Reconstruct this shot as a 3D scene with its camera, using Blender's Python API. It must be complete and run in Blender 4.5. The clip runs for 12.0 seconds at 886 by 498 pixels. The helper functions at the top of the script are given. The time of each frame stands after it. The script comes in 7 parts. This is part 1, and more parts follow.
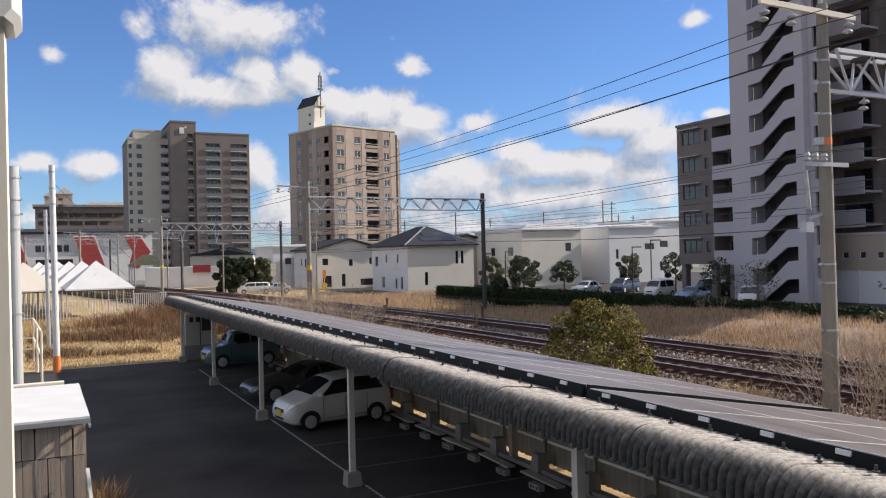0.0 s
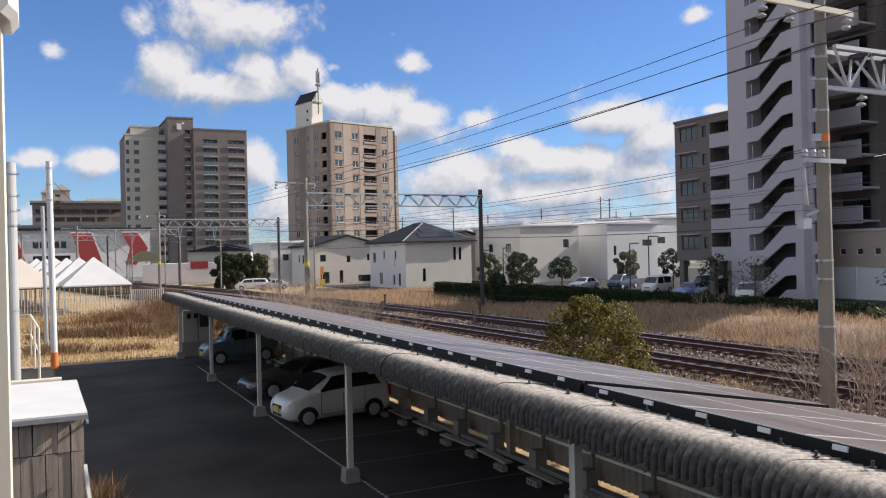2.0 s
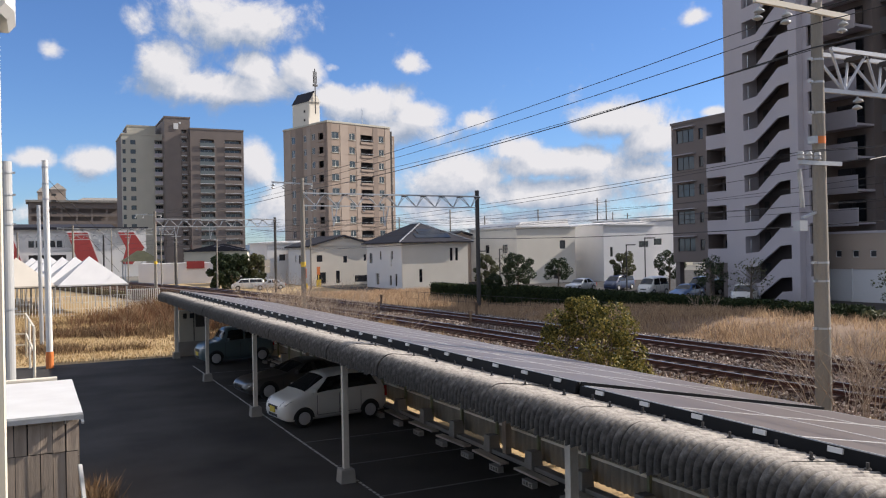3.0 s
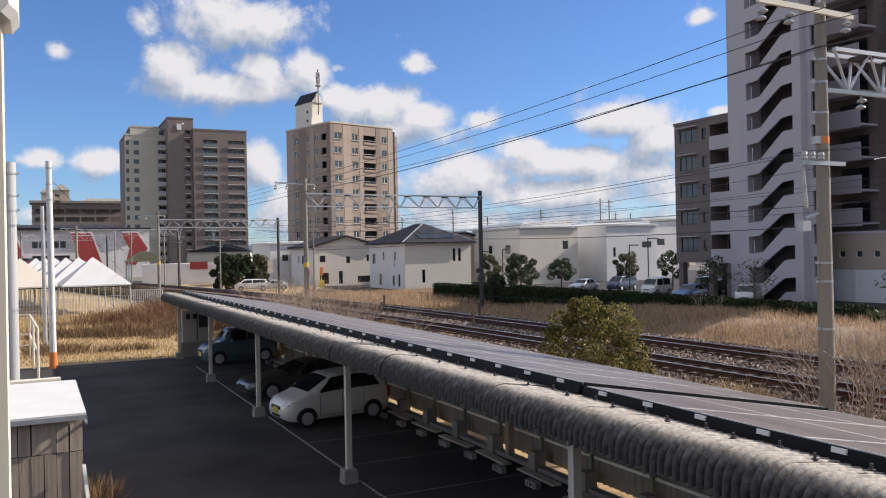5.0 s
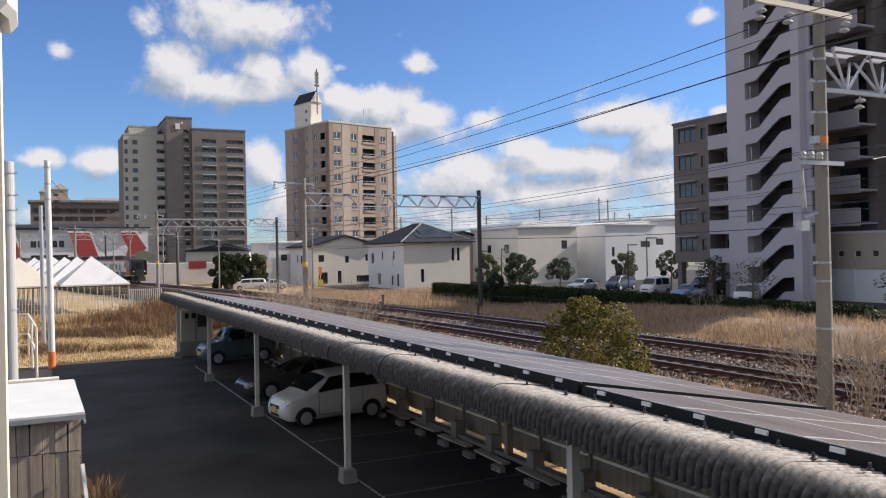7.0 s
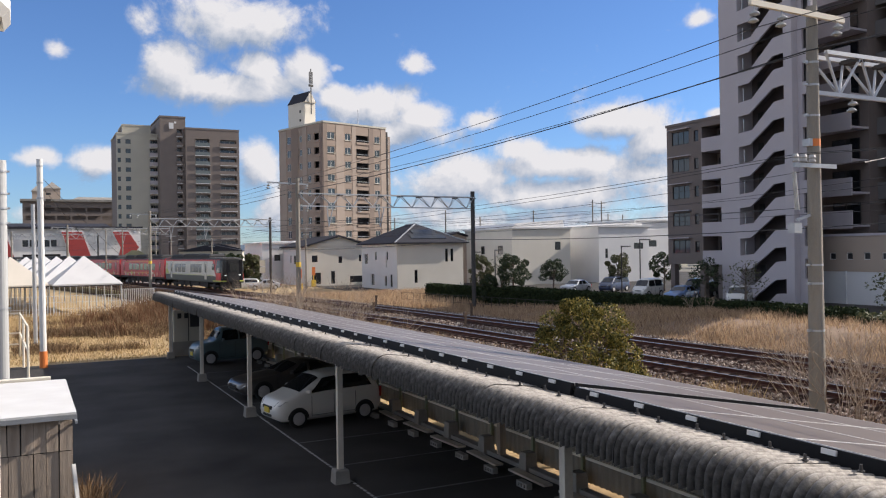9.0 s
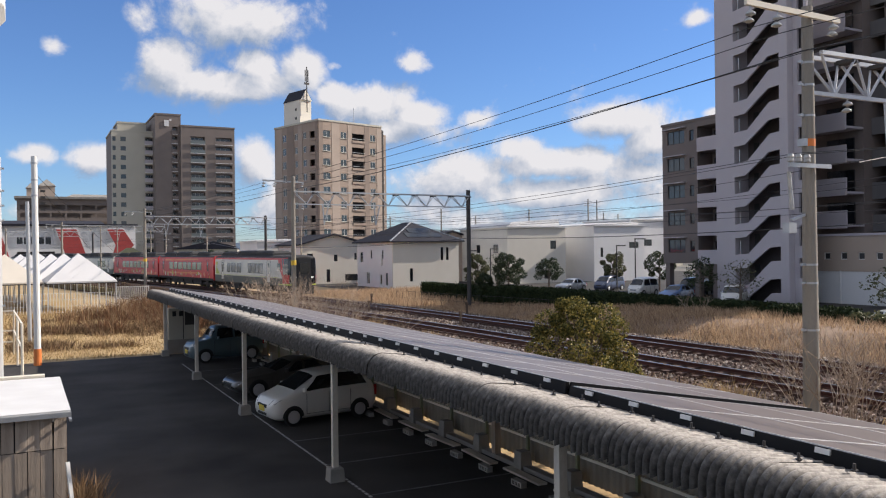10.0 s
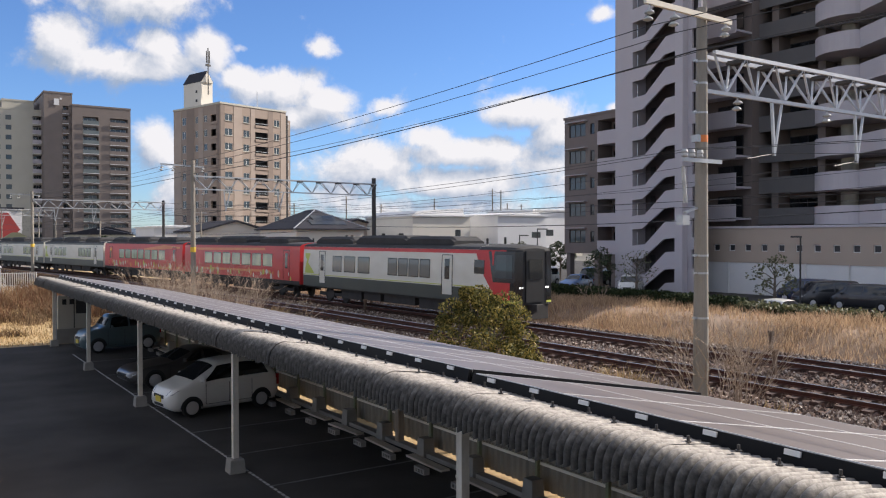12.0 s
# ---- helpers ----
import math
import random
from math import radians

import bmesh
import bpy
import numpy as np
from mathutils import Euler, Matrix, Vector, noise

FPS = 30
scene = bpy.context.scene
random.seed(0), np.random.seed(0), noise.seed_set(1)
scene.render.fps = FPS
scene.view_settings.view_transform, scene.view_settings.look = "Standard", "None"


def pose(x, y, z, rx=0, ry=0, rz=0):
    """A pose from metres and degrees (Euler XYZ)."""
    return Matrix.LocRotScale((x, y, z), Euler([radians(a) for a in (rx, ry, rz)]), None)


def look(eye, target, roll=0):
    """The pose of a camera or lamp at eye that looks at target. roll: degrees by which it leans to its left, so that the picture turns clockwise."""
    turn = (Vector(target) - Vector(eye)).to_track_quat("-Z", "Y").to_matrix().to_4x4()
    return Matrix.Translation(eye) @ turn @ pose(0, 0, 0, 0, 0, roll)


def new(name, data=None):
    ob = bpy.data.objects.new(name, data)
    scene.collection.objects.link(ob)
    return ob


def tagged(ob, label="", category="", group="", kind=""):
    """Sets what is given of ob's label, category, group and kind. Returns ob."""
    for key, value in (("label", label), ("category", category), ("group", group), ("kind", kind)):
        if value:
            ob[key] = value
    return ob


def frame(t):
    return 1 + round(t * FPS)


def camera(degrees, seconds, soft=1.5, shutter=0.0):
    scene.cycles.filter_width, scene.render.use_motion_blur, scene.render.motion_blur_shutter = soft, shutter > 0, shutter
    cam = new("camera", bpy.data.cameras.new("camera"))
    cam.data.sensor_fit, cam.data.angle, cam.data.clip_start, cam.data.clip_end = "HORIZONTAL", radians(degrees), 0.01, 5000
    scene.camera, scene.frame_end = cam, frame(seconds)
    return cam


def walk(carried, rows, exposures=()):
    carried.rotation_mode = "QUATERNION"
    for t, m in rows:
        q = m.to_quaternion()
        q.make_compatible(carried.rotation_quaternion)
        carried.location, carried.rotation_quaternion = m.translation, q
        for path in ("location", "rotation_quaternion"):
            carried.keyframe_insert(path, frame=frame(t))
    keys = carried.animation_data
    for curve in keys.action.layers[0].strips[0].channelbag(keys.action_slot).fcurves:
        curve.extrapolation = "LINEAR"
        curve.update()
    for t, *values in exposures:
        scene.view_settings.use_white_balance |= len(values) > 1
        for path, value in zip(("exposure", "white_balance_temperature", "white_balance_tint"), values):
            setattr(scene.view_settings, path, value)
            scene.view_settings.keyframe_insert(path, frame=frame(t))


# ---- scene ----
cam = camera(57.0, 12.0, soft=1.15)
EYE = (0.0, 0.0, 5.0)
# seconds, turn, pitch, lean: the camera is held by hand on one spot
PATH = [
    (0, -26, 0.3, 1.3),
    (0.5, -25.875, 0.299, 1.315),
    (1, -25.926, 0.193, 1.337),
    (1.5, -26.045, 0.067, 1.368),
    (2, -26.156, 0.036, 1.3),
    (2.5, -26.298, 0.058, 1.165),
    (3, -26.394, 0.084, 1.08),
    (5, -26.19, 0.117, 1.108),
    (5.5, -26.143, 0.076, 1.118),
    (6, -26.146, 0.009, 1.09),
    (6.5, -26.147, 0.058, 1.06),
    (7, -26.272, 0.086, 1.086),
    (9, -26.723, 0.137, 0.85),
    (9.5, -26.857, 0.159, 0.771),
    (10, -27.04, 0.034, 0.675),
    (10.5, -27.295, -0.042, 0.609),
    (11, -28.01, -0.058, 0.425),
    (11.5, -29.524, -0.268, 0.083),
    (12, -33.69, -0.818, 0.091),
]
walk(cam, [(t, pose(*EYE, 90 + p, r, w)) for t, w, p, r in PATH], exposures=[(0, 0.42, 6400, 13), (10.5, 0.42, 6400, 13), (11.5, 0.48, 6400, 13), (12, 0.58, 6400, 13)])

# ---- light ----
SUN_YAW, SUN_EL = 98.0, 32.0            # degrees clockwise from +y, and height
sun_dir = Vector((math.sin(radians(SUN_YAW)) * math.cos(radians(SUN_EL)), math.cos(radians(SUN_YAW)) * math.cos(radians(SUN_EL)), math.sin(radians(SUN_EL))))
world = bpy.data.worlds.new("sky")
world.use_nodes = True
scene.world = world
wn = world.node_tree.nodes
sky = wn.new("ShaderNodeTexSky")
sky.sky_type, sky.sun_disc = "NISHITA", False
sky.sun_elevation, sky.sun_rotation = radians(SUN_EL), radians(SUN_YAW)
sky.air_density, sky.dust_density, sky.ozone_density = 1.0, 0.15, 3.0
tone = wn.new("ShaderNodeMix")
tone.data_type, tone.blend_type = "RGBA", "MULTIPLY"
tone.inputs["Factor"].default_value = 1.0
tone.inputs["B"].default_value = (0.69, 0.89, 1.2, 1)      # clear cold winter air
world.node_tree.links.new(sky.outputs[0], tone.inputs["A"])
world.node_tree.links.new(tone.outputs["Result"], wn["Background"].inputs[0])
wn["Background"].inputs[1].default_value = 0.085
sun = new("sun", bpy.data.lights.new("sun", "SUN"))
sun.data.energy, sun.data.angle, sun.data.color = 5.0, radians(0.5), (1.0, 0.92, 0.81)
sun.matrix_world = look(sun_dir * 50, (0, 0, 0))


# ---- materials ----
def nodes_of(name):
    m = bpy.data.materials.new(name)
    m.use_nodes = True
    nt = m.node_tree
    return m, nt, nt.nodes, nt.nodes["Principled BSDF"]


def mat(name, a, b=None, scale=3.0, rough=0.7, metal=0.0, bump=0.0, fine=40.0, vary=0.0, stretch=(1, 1, 1), spec=0.5, emit=0.0):
    """Two tones mixed by noise at two sizes, with bump; vary: brightness by Object Info's Random."""
    m, nt, n, bs = nodes_of(name)
    b = b or tuple(v * 0.8 for v in a)
    co = n.new("ShaderNodeTexCoord")
    mp = n.new("ShaderNodeMapping")
    mp.inputs["Scale"].default_value = stretch
    nt.links.new(co.outputs["Object"], mp.inputs[0])
    big, small = n.new("ShaderNodeTexNoise"), n.new("ShaderNodeTexNoise")
    for t, s, d in ((big, scale, 5.0), (small, fine, 4.0)):
        t.inputs["Scale"].default_value, t.inputs["Detail"].default_value = s, d
        nt.links.new(mp.outputs[0], t.inputs["Vector"])
    add = n.new("ShaderNodeMath")
    add.operation = "MULTIPLY_ADD"
    nt.links.new(small.outputs[0], add.inputs[0])
    add.inputs[1].default_value = 0.5
    half = n.new("ShaderNodeMath")
    half.operation = "MULTIPLY_ADD"
    nt.links.new(big.outputs[0], half.inputs[0])
    half.inputs[1].default_value, half.inputs[2].default_value = 1.5, -0.5
    nt.links.new(half.outputs[0], add.inputs[2])
    mix = n.new("ShaderNodeMix")
    mix.data_type = "RGBA"
    nt.links.new(add.outputs[0], mix.inputs["Factor"])
    mix.inputs["A"].default_value, mix.inputs["B"].default_value = (*b, 1), (*a, 1)
    out = mix.outputs["Result"]
    if vary:
        inf, mul, sc = n.new("ShaderNodeObjectInfo"), n.new("ShaderNodeMath"), n.new("ShaderNodeVectorMath")
        mul.operation, sc.operation = "MULTIPLY_ADD", "SCALE"
        nt.links.new(inf.outputs["Random"], mul.inputs[0])
        mul.inputs[1].default_value, mul.inputs[2].default_value = 2 * vary, 1 - vary
        nt.links.new(out, sc.inputs[0])
        nt.links.new(mul.outputs[0], sc.inputs["Scale"])
        out = sc.outputs[0]
    nt.links.new(out, bs.inputs["Base Color"])
    bs.inputs["Roughness"].default_value, bs.inputs["Metallic"].default_value = rough, metal
    bs.inputs["Specular IOR Level"].default_value = spec
    if emit:
        nt.links.new(out, bs.inputs["Emission Color"])
        bs.inputs["Emission Strength"].default_value = emit
    if bump:
        bp = n.new("ShaderNodeBump")
        bp.inputs["Strength"].default_value, bp.inputs["Distance"].default_value = bump, 0.03
        nt.links.new(add.outputs[0], bp.inputs["Height"])
        nt.links.new(bp.outputs[0], bs.inputs["Normal"])
    return m


def island(name, stops, rough=0.8, spec=0.3, through_light=0.0):
    """Colour by piece of the mesh, for leaves, stones and blades."""
    m, nt, n, bs = nodes_of(name)
    g, r = n.new("ShaderNodeNewGeometry"), n.new("ShaderNodeValToRGB")
    nt.links.new(g.outputs["Random Per Island"], r.inputs[0])
    el = r.color_ramp.elements
    while len(el) < len(stops):
        el.new(0.5)
    for i, c in enumerate(stops):
        el[i].position, el[i].color = i / max(1, len(stops) - 1), (*c, 1)
    nt.links.new(r.outputs[0], bs.inputs["Base Color"])
    bs.inputs["Roughness"].default_value, bs.inputs["Specular IOR Level"].default_value = rough, spec
    if through_light:
        tr, mx = n.new("ShaderNodeBsdfTranslucent"), n.new("ShaderNodeMixShader")
        nt.links.new(r.outputs[0], tr.inputs[0])
        mx.inputs[0].default_value = through_light
        nt.links.new(bs.outputs[0], mx.inputs[1])
        nt.links.new(tr.outputs[0], mx.inputs[2])
        nt.links.new(mx.outputs[0], n["Material Output"].inputs[0])
    return m


def glass_mat(name, tint=(0.05, 0.07, 0.08), rough=0.04):
    """Window glass with a dim room behind it."""
    m, nt, n, bs = nodes_of(name)
    bs.inputs["Base Color"].default_value = (*tint, 1)
    bs.inputs["Roughness"].default_value = rough
    bs.inputs["Specular IOR Level"].default_value = 0.8
    return m


M = {}
M["asphalt"] = mat("asphalt", (0.085, 0.078, 0.072), (0.011, 0.0105, 0.0105), 0.33, 0.96, bump=0.3, fine=70, spec=0.25)
M["soil"] = mat("dry_soil_and_grass", (0.52, 0.39, 0.2), (0.33, 0.22, 0.11), 0.25, 0.95, bump=0.4, fine=5)
M["far_ground"] = mat("far_ground", (0.2, 0.19, 0.16), (0.13, 0.12, 0.1), 0.02, 0.95, fine=0.3)
M["ballast"] = mat("ballast_bed", (0.15, 0.09, 0.065), (0.055, 0.03, 0.022), 0.8, 0.95, bump=0.8, fine=9)
M["rail"] = mat("rusty_rail", (0.12, 0.04, 0.026), (0.05, 0.02, 0.014), 2, 0.7, 0.3)
M["rail_top"] = mat("polished_rail_head", (0.62, 0.6, 0.58), (0.5, 0.47, 0.45), 4, 0.25, 1.0)
M["sleeper"] = mat("rust_stained_sleeper", (0.085, 0.045, 0.032), (0.04, 0.022, 0.017), 3, 0.9)
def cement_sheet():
    """Asbestos-cement sheet: grainy pale top; soot, moss and painted shade darken front and grooves."""
    m = mat("weathered_shaded_cement", (0.58, 0.53, 0.47), (0.13, 0.115, 0.1), 14.0, 0.95, bump=0.35, fine=80)
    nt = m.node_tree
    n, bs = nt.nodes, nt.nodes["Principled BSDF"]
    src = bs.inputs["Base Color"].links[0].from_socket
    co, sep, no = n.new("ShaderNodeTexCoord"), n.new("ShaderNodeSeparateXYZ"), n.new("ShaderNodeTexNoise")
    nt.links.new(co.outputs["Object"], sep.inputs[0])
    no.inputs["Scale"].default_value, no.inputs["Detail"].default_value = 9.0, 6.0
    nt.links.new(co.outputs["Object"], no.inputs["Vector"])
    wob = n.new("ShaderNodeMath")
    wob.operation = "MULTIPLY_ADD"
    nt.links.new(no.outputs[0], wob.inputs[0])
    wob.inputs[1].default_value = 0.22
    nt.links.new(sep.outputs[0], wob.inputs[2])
    # bent front darkened in the colour for soot, moss and its shade
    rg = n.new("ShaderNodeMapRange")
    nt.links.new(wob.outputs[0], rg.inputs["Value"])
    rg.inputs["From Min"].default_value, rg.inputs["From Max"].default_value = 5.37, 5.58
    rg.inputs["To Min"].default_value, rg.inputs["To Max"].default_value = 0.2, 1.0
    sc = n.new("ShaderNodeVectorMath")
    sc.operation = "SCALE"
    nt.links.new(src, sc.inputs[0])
    # grooves darkened in the colour for dirt and the shade between waves
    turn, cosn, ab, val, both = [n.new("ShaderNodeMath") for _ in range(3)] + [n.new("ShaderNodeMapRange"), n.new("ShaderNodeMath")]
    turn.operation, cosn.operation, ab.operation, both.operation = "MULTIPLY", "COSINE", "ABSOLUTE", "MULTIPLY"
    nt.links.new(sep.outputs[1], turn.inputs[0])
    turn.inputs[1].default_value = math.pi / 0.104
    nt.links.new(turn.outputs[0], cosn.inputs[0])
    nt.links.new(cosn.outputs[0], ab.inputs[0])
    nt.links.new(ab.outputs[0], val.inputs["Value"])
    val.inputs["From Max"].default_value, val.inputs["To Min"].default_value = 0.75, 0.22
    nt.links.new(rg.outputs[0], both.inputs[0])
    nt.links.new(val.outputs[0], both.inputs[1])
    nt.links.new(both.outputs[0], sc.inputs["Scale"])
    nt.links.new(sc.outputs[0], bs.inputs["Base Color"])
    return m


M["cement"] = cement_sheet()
M["panel"] = mat("solar_panel_glass", (0.17, 0.14, 0.125), (0.14, 0.115, 0.105), 0.7, 0.42, spec=0.6)
M["panel_line"] = mat("panel_frame_aluminium", (0.7, 0.68, 0.66), (0.6, 0.58, 0.56), 4, 0.5, 0.2)
M["black"] = mat("black_metal", (0.014, 0.014, 0.015), (0.008, 0.008, 0.009), 3, 0.6, spec=0.15)
M["white_paint"] = mat("white_paint", (0.74, 0.73, 0.7), (0.62, 0.6, 0.57), 1.5, 0.6)
M["cream_paint"] = mat("cream_paint", (0.8, 0.73, 0.6), (0.72, 0.65, 0.52), 2, 0.6)
M["grey_metal"] = mat("galvanised_steel", (0.52, 0.53, 0.54), (0.4, 0.41, 0.42), 3, 0.45, 0.6)
M["pole"] = mat("pole_concrete", (0.3, 0.275, 0.235), (0.2, 0.18, 0.15), 1.2, 0.9, bump=0.2, stretch=(1, 1, 0.3))
M["dark_pole"] = mat("dark_steel_post", (0.07, 0.065, 0.062), (0.045, 0.042, 0.04), 2, 0.6, 0.3)
M["wood"] = mat("grey_weathered_boards", (0.5, 0.41, 0.32), (0.25, 0.19, 0.145), 2.2, 0.85, bump=0.4, fine=25, vary=0.2, stretch=(4, 4, 0.35))
M["bank_soil"] = mat("bank_soil", (0.36, 0.25, 0.165), (0.15, 0.1, 0.07), 0.6, 0.95, bump=0.6, fine=7)
M["dull_pane"] = glass_mat("dull_pane", (0.02, 0.02, 0.022), 0.5)
M["glass"] = glass_mat("window_glass")
M["dark_glass"] = glass_mat("dark_glass", (0.012, 0.014, 0.016))
# near-black colour stands in for the shade inside openings and gaps
M["recess_shade"] = mat("painted_recess_shade", (0.05, 0.045, 0.045), (0.035, 0.032, 0.032), 0.5, 0.9)
M["concrete"] = mat("plain_concrete", (0.33, 0.31, 0.28), (0.2, 0.185, 0.165), 1.5, 0.9, bump=0.2)
M["wire"] = mat("wire", (0.03, 0.03, 0.032), (0.02, 0.02, 0.02), 2, 0.6)
M["hedge_leaf"] = island("hedge_leaves", [(0.012, 0.022, 0.011), (0.03, 0.045, 0.018), (0.05, 0.06, 0.022)], 0.9, 0.15)


# ---- building blocks ----
def box(bm, x0, x1, y0, y1, z0, z1):
    v = [bm.verts.new(p) for p in ((x0, y0, z0), (x1, y0, z0), (x1, y1, z0), (x0, y1, z0), (x0, y0, z1), (x1, y0, z1), (x1, y1, z1), (x0, y1, z1))]
    for f in ((3, 2, 1, 0), (4, 5, 6, 7), (0, 1, 5, 4), (1, 2, 6, 5), (2, 3, 7, 6), (3, 0, 4, 7)):
        bm.faces.new([v[i] for i in f])
    return v


def tube(bm, a, b, r0, r1=None, n=10, caps=True):
    """A round bar from a to b."""
    a, b = Vector(a), Vector(b)
    r1 = r0 if r1 is None else r1
    q = (b - a).to_track_quat("Z", "Y").to_matrix()
    rings = []
    for c, r in ((a, r0), (b, r1)):
        rings.append([bm.verts.new(c + q @ Vector((r * math.cos(6.2832 * i / n), r * math.sin(6.2832 * i / n), 0))) for i in range(n)])
    for i in range(n):
        j = (i + 1) % n
        bm.faces.new((rings[0][i], rings[0][j], rings[1][j], rings[1][i]))
    if caps and n > 2:
        bm.faces.new(rings[0][::-1])
        bm.faces.new(rings[1])


def bar(bm, a, b, w, h=None):
    """A square bar from a to b."""
    h = w if h is None else h
    a, b = Vector(a), Vector(b)
    q = (b - a).to_track_quat("Y", "Z").to_matrix()
    vs = []
    for c in (a, b):
        vs.append([bm.verts.new(c + q @ Vector((sx * w / 2, 0, sz * h / 2))) for sx, sz in ((-1, -1), (1, -1), (1, 1), (-1, 1))])
    for i in range(4):
        j = (i + 1) % 4
        bm.faces.new((vs[0][i], vs[1][i], vs[1][j], vs[0][j]))
    bm.faces.new(vs[0])
    bm.faces.new(vs[1][::-1])


def loft(bm, rings, closed=True, caps=True):
    """Skin over rings of points, each as long as the next."""
    vs = [[bm.verts.new(p) for p in r] for r in rings]
    n = len(vs[0])
    for a, b in zip(vs, vs[1:]):
        for i in range(n if closed else n - 1):
            j = (i + 1) % n
            bm.faces.new((a[i], a[j], b[j], b[i]))
    if caps and closed:
        bm.faces.new(vs[0][::-1])
        bm.faces.new(vs[-1])
    return vs


def prism(bm, outline, y0, y1):
    """An outline in x and z, drawn out along y."""
    return loft(bm, [[(x, y0, z) for x, z in outline], [(x, y1, z) for x, z in outline]])


def mesh_of(name, bm, material, smooth=False):
    bmesh.ops.recalc_face_normals(bm, faces=bm.faces)
    me = bpy.data.meshes.new(name)
    bm.to_mesh(me)
    bm.free()
    me.materials.append(material)
    if smooth:
        me.shade_smooth()
    return me


def part(name, bm, material, parent, label="", smooth=False, m=None):
    me = bm if isinstance(bm, bpy.types.Mesh) else mesh_of(name, bm, material, smooth)
    ob = new(name, me)
    ob.parent = parent
    if m is not None:
        ob.matrix_basis = m
    return tagged(ob, label)


def thing(name, label, category, m=None, group="", kind=""):
    """The empty that carries a thing's parts."""
    ob = new(name)
    ob.empty_display_size = 0.2
    if m is not None:
        ob.matrix_basis = m
    return tagged(ob, label, category, group, kind)


def solid(name, bm, material, label, category, m=None, group="", kind="", smooth=False):
    """A thing that is one mesh."""
    ob = new(name, bm if isinstance(bm, bpy.types.Mesh) else mesh_of(name, bm, material, smooth))
    if m is not None:
        ob.matrix_basis = m
    return tagged(ob, label, category, group, kind)


def raw(name, verts, faces, material):
    me = bpy.data.meshes.new(name)
    me.from_pydata(verts, [], faces)
    me.materials.append(material)
    return me


# ---- ground, lot, tracks ----
RAIL_Z = 1.0
CURVE_R, CURVE_Y, CURVE_X = 650.0, 10.0, 24.2     # far track's centre line: straight, then a bend to the left


def along(s, off=0.0, z=0.0):
    """A place s metres up the far track from where its bend begins, off metres to its right."""
    if s < 0:
        return Vector((CURVE_X + off, CURVE_Y + s, z))
    a = s / CURVE_R
    return Vector((CURVE_X - CURVE_R * (1 - math.cos(a)) + off * math.cos(a), CURVE_Y + CURVE_R * math.sin(a) + off * math.sin(a), z))


def heading(s):
    return math.degrees(max(s, 0) / CURVE_R)


def sweep(bm, profile, s0, s1, step):
    """A profile of (off, z) drawn along the track."""
    n = max(1, int((s1 - s0) / step))
    loft(bm, [[along(s0 + (s1 - s0) * i / n, o, z) for o, z in profile] for i in range(n + 1)])


bm = bmesh.new()
N = 40
grid = [[bm.verts.new(((i / N - 0.5) * 5200 + 0, (j / N - 0.35) * 5200, -0.03)) for j in range(N + 1)] for i in range(N + 1)]
for i in range(N):
    for j in range(N):
        bm.faces.new((grid[i][j], grid[i + 1][j], grid[i + 1][j + 1], grid[i][j + 1]))
solid("ground", bm, M["far_ground"], "dull brown open ground of a town", "ground", kind="structure")

bm = bmesh.new()
box(bm, -14, 36.4, -12, 41.9, -0.3, -0.012)
box(bm, -14, 36.4, 41.9, 150, -0.3, 0.0)
solid("field", bm, M["soil"], "dry yellow winter grass and bare soil", "ground", kind="structure")

bm = bmesh.new()
box(bm, -14, 10.14, -12, 41.9, -0.25, 0.0)
solid("parking_lot", bm, M["asphalt"], "dark grey worn asphalt car park with stains", "pavement", kind="structure")

bm = bmesh.new()
box(bm, 36.4, 120, -30, 140, -0.3, 0.0)
solid("far_parking_lot", bm, M["asphalt"], "grey asphalt car park beyond the railway", "pavement", kind="structure")

bm = bmesh.new()
sweep(bm, [(-8.6, -0.2), (-8.0, 0.35), (-6.6, 0.76), (2.6, 0.76), (3.8, 0.3), (4.4, -0.2)], -40, 330, 6)
bed = solid("track_bed", bm, M["ballast"], "rust-brown stone ballast under two railway tracks", "railway", kind="structure")

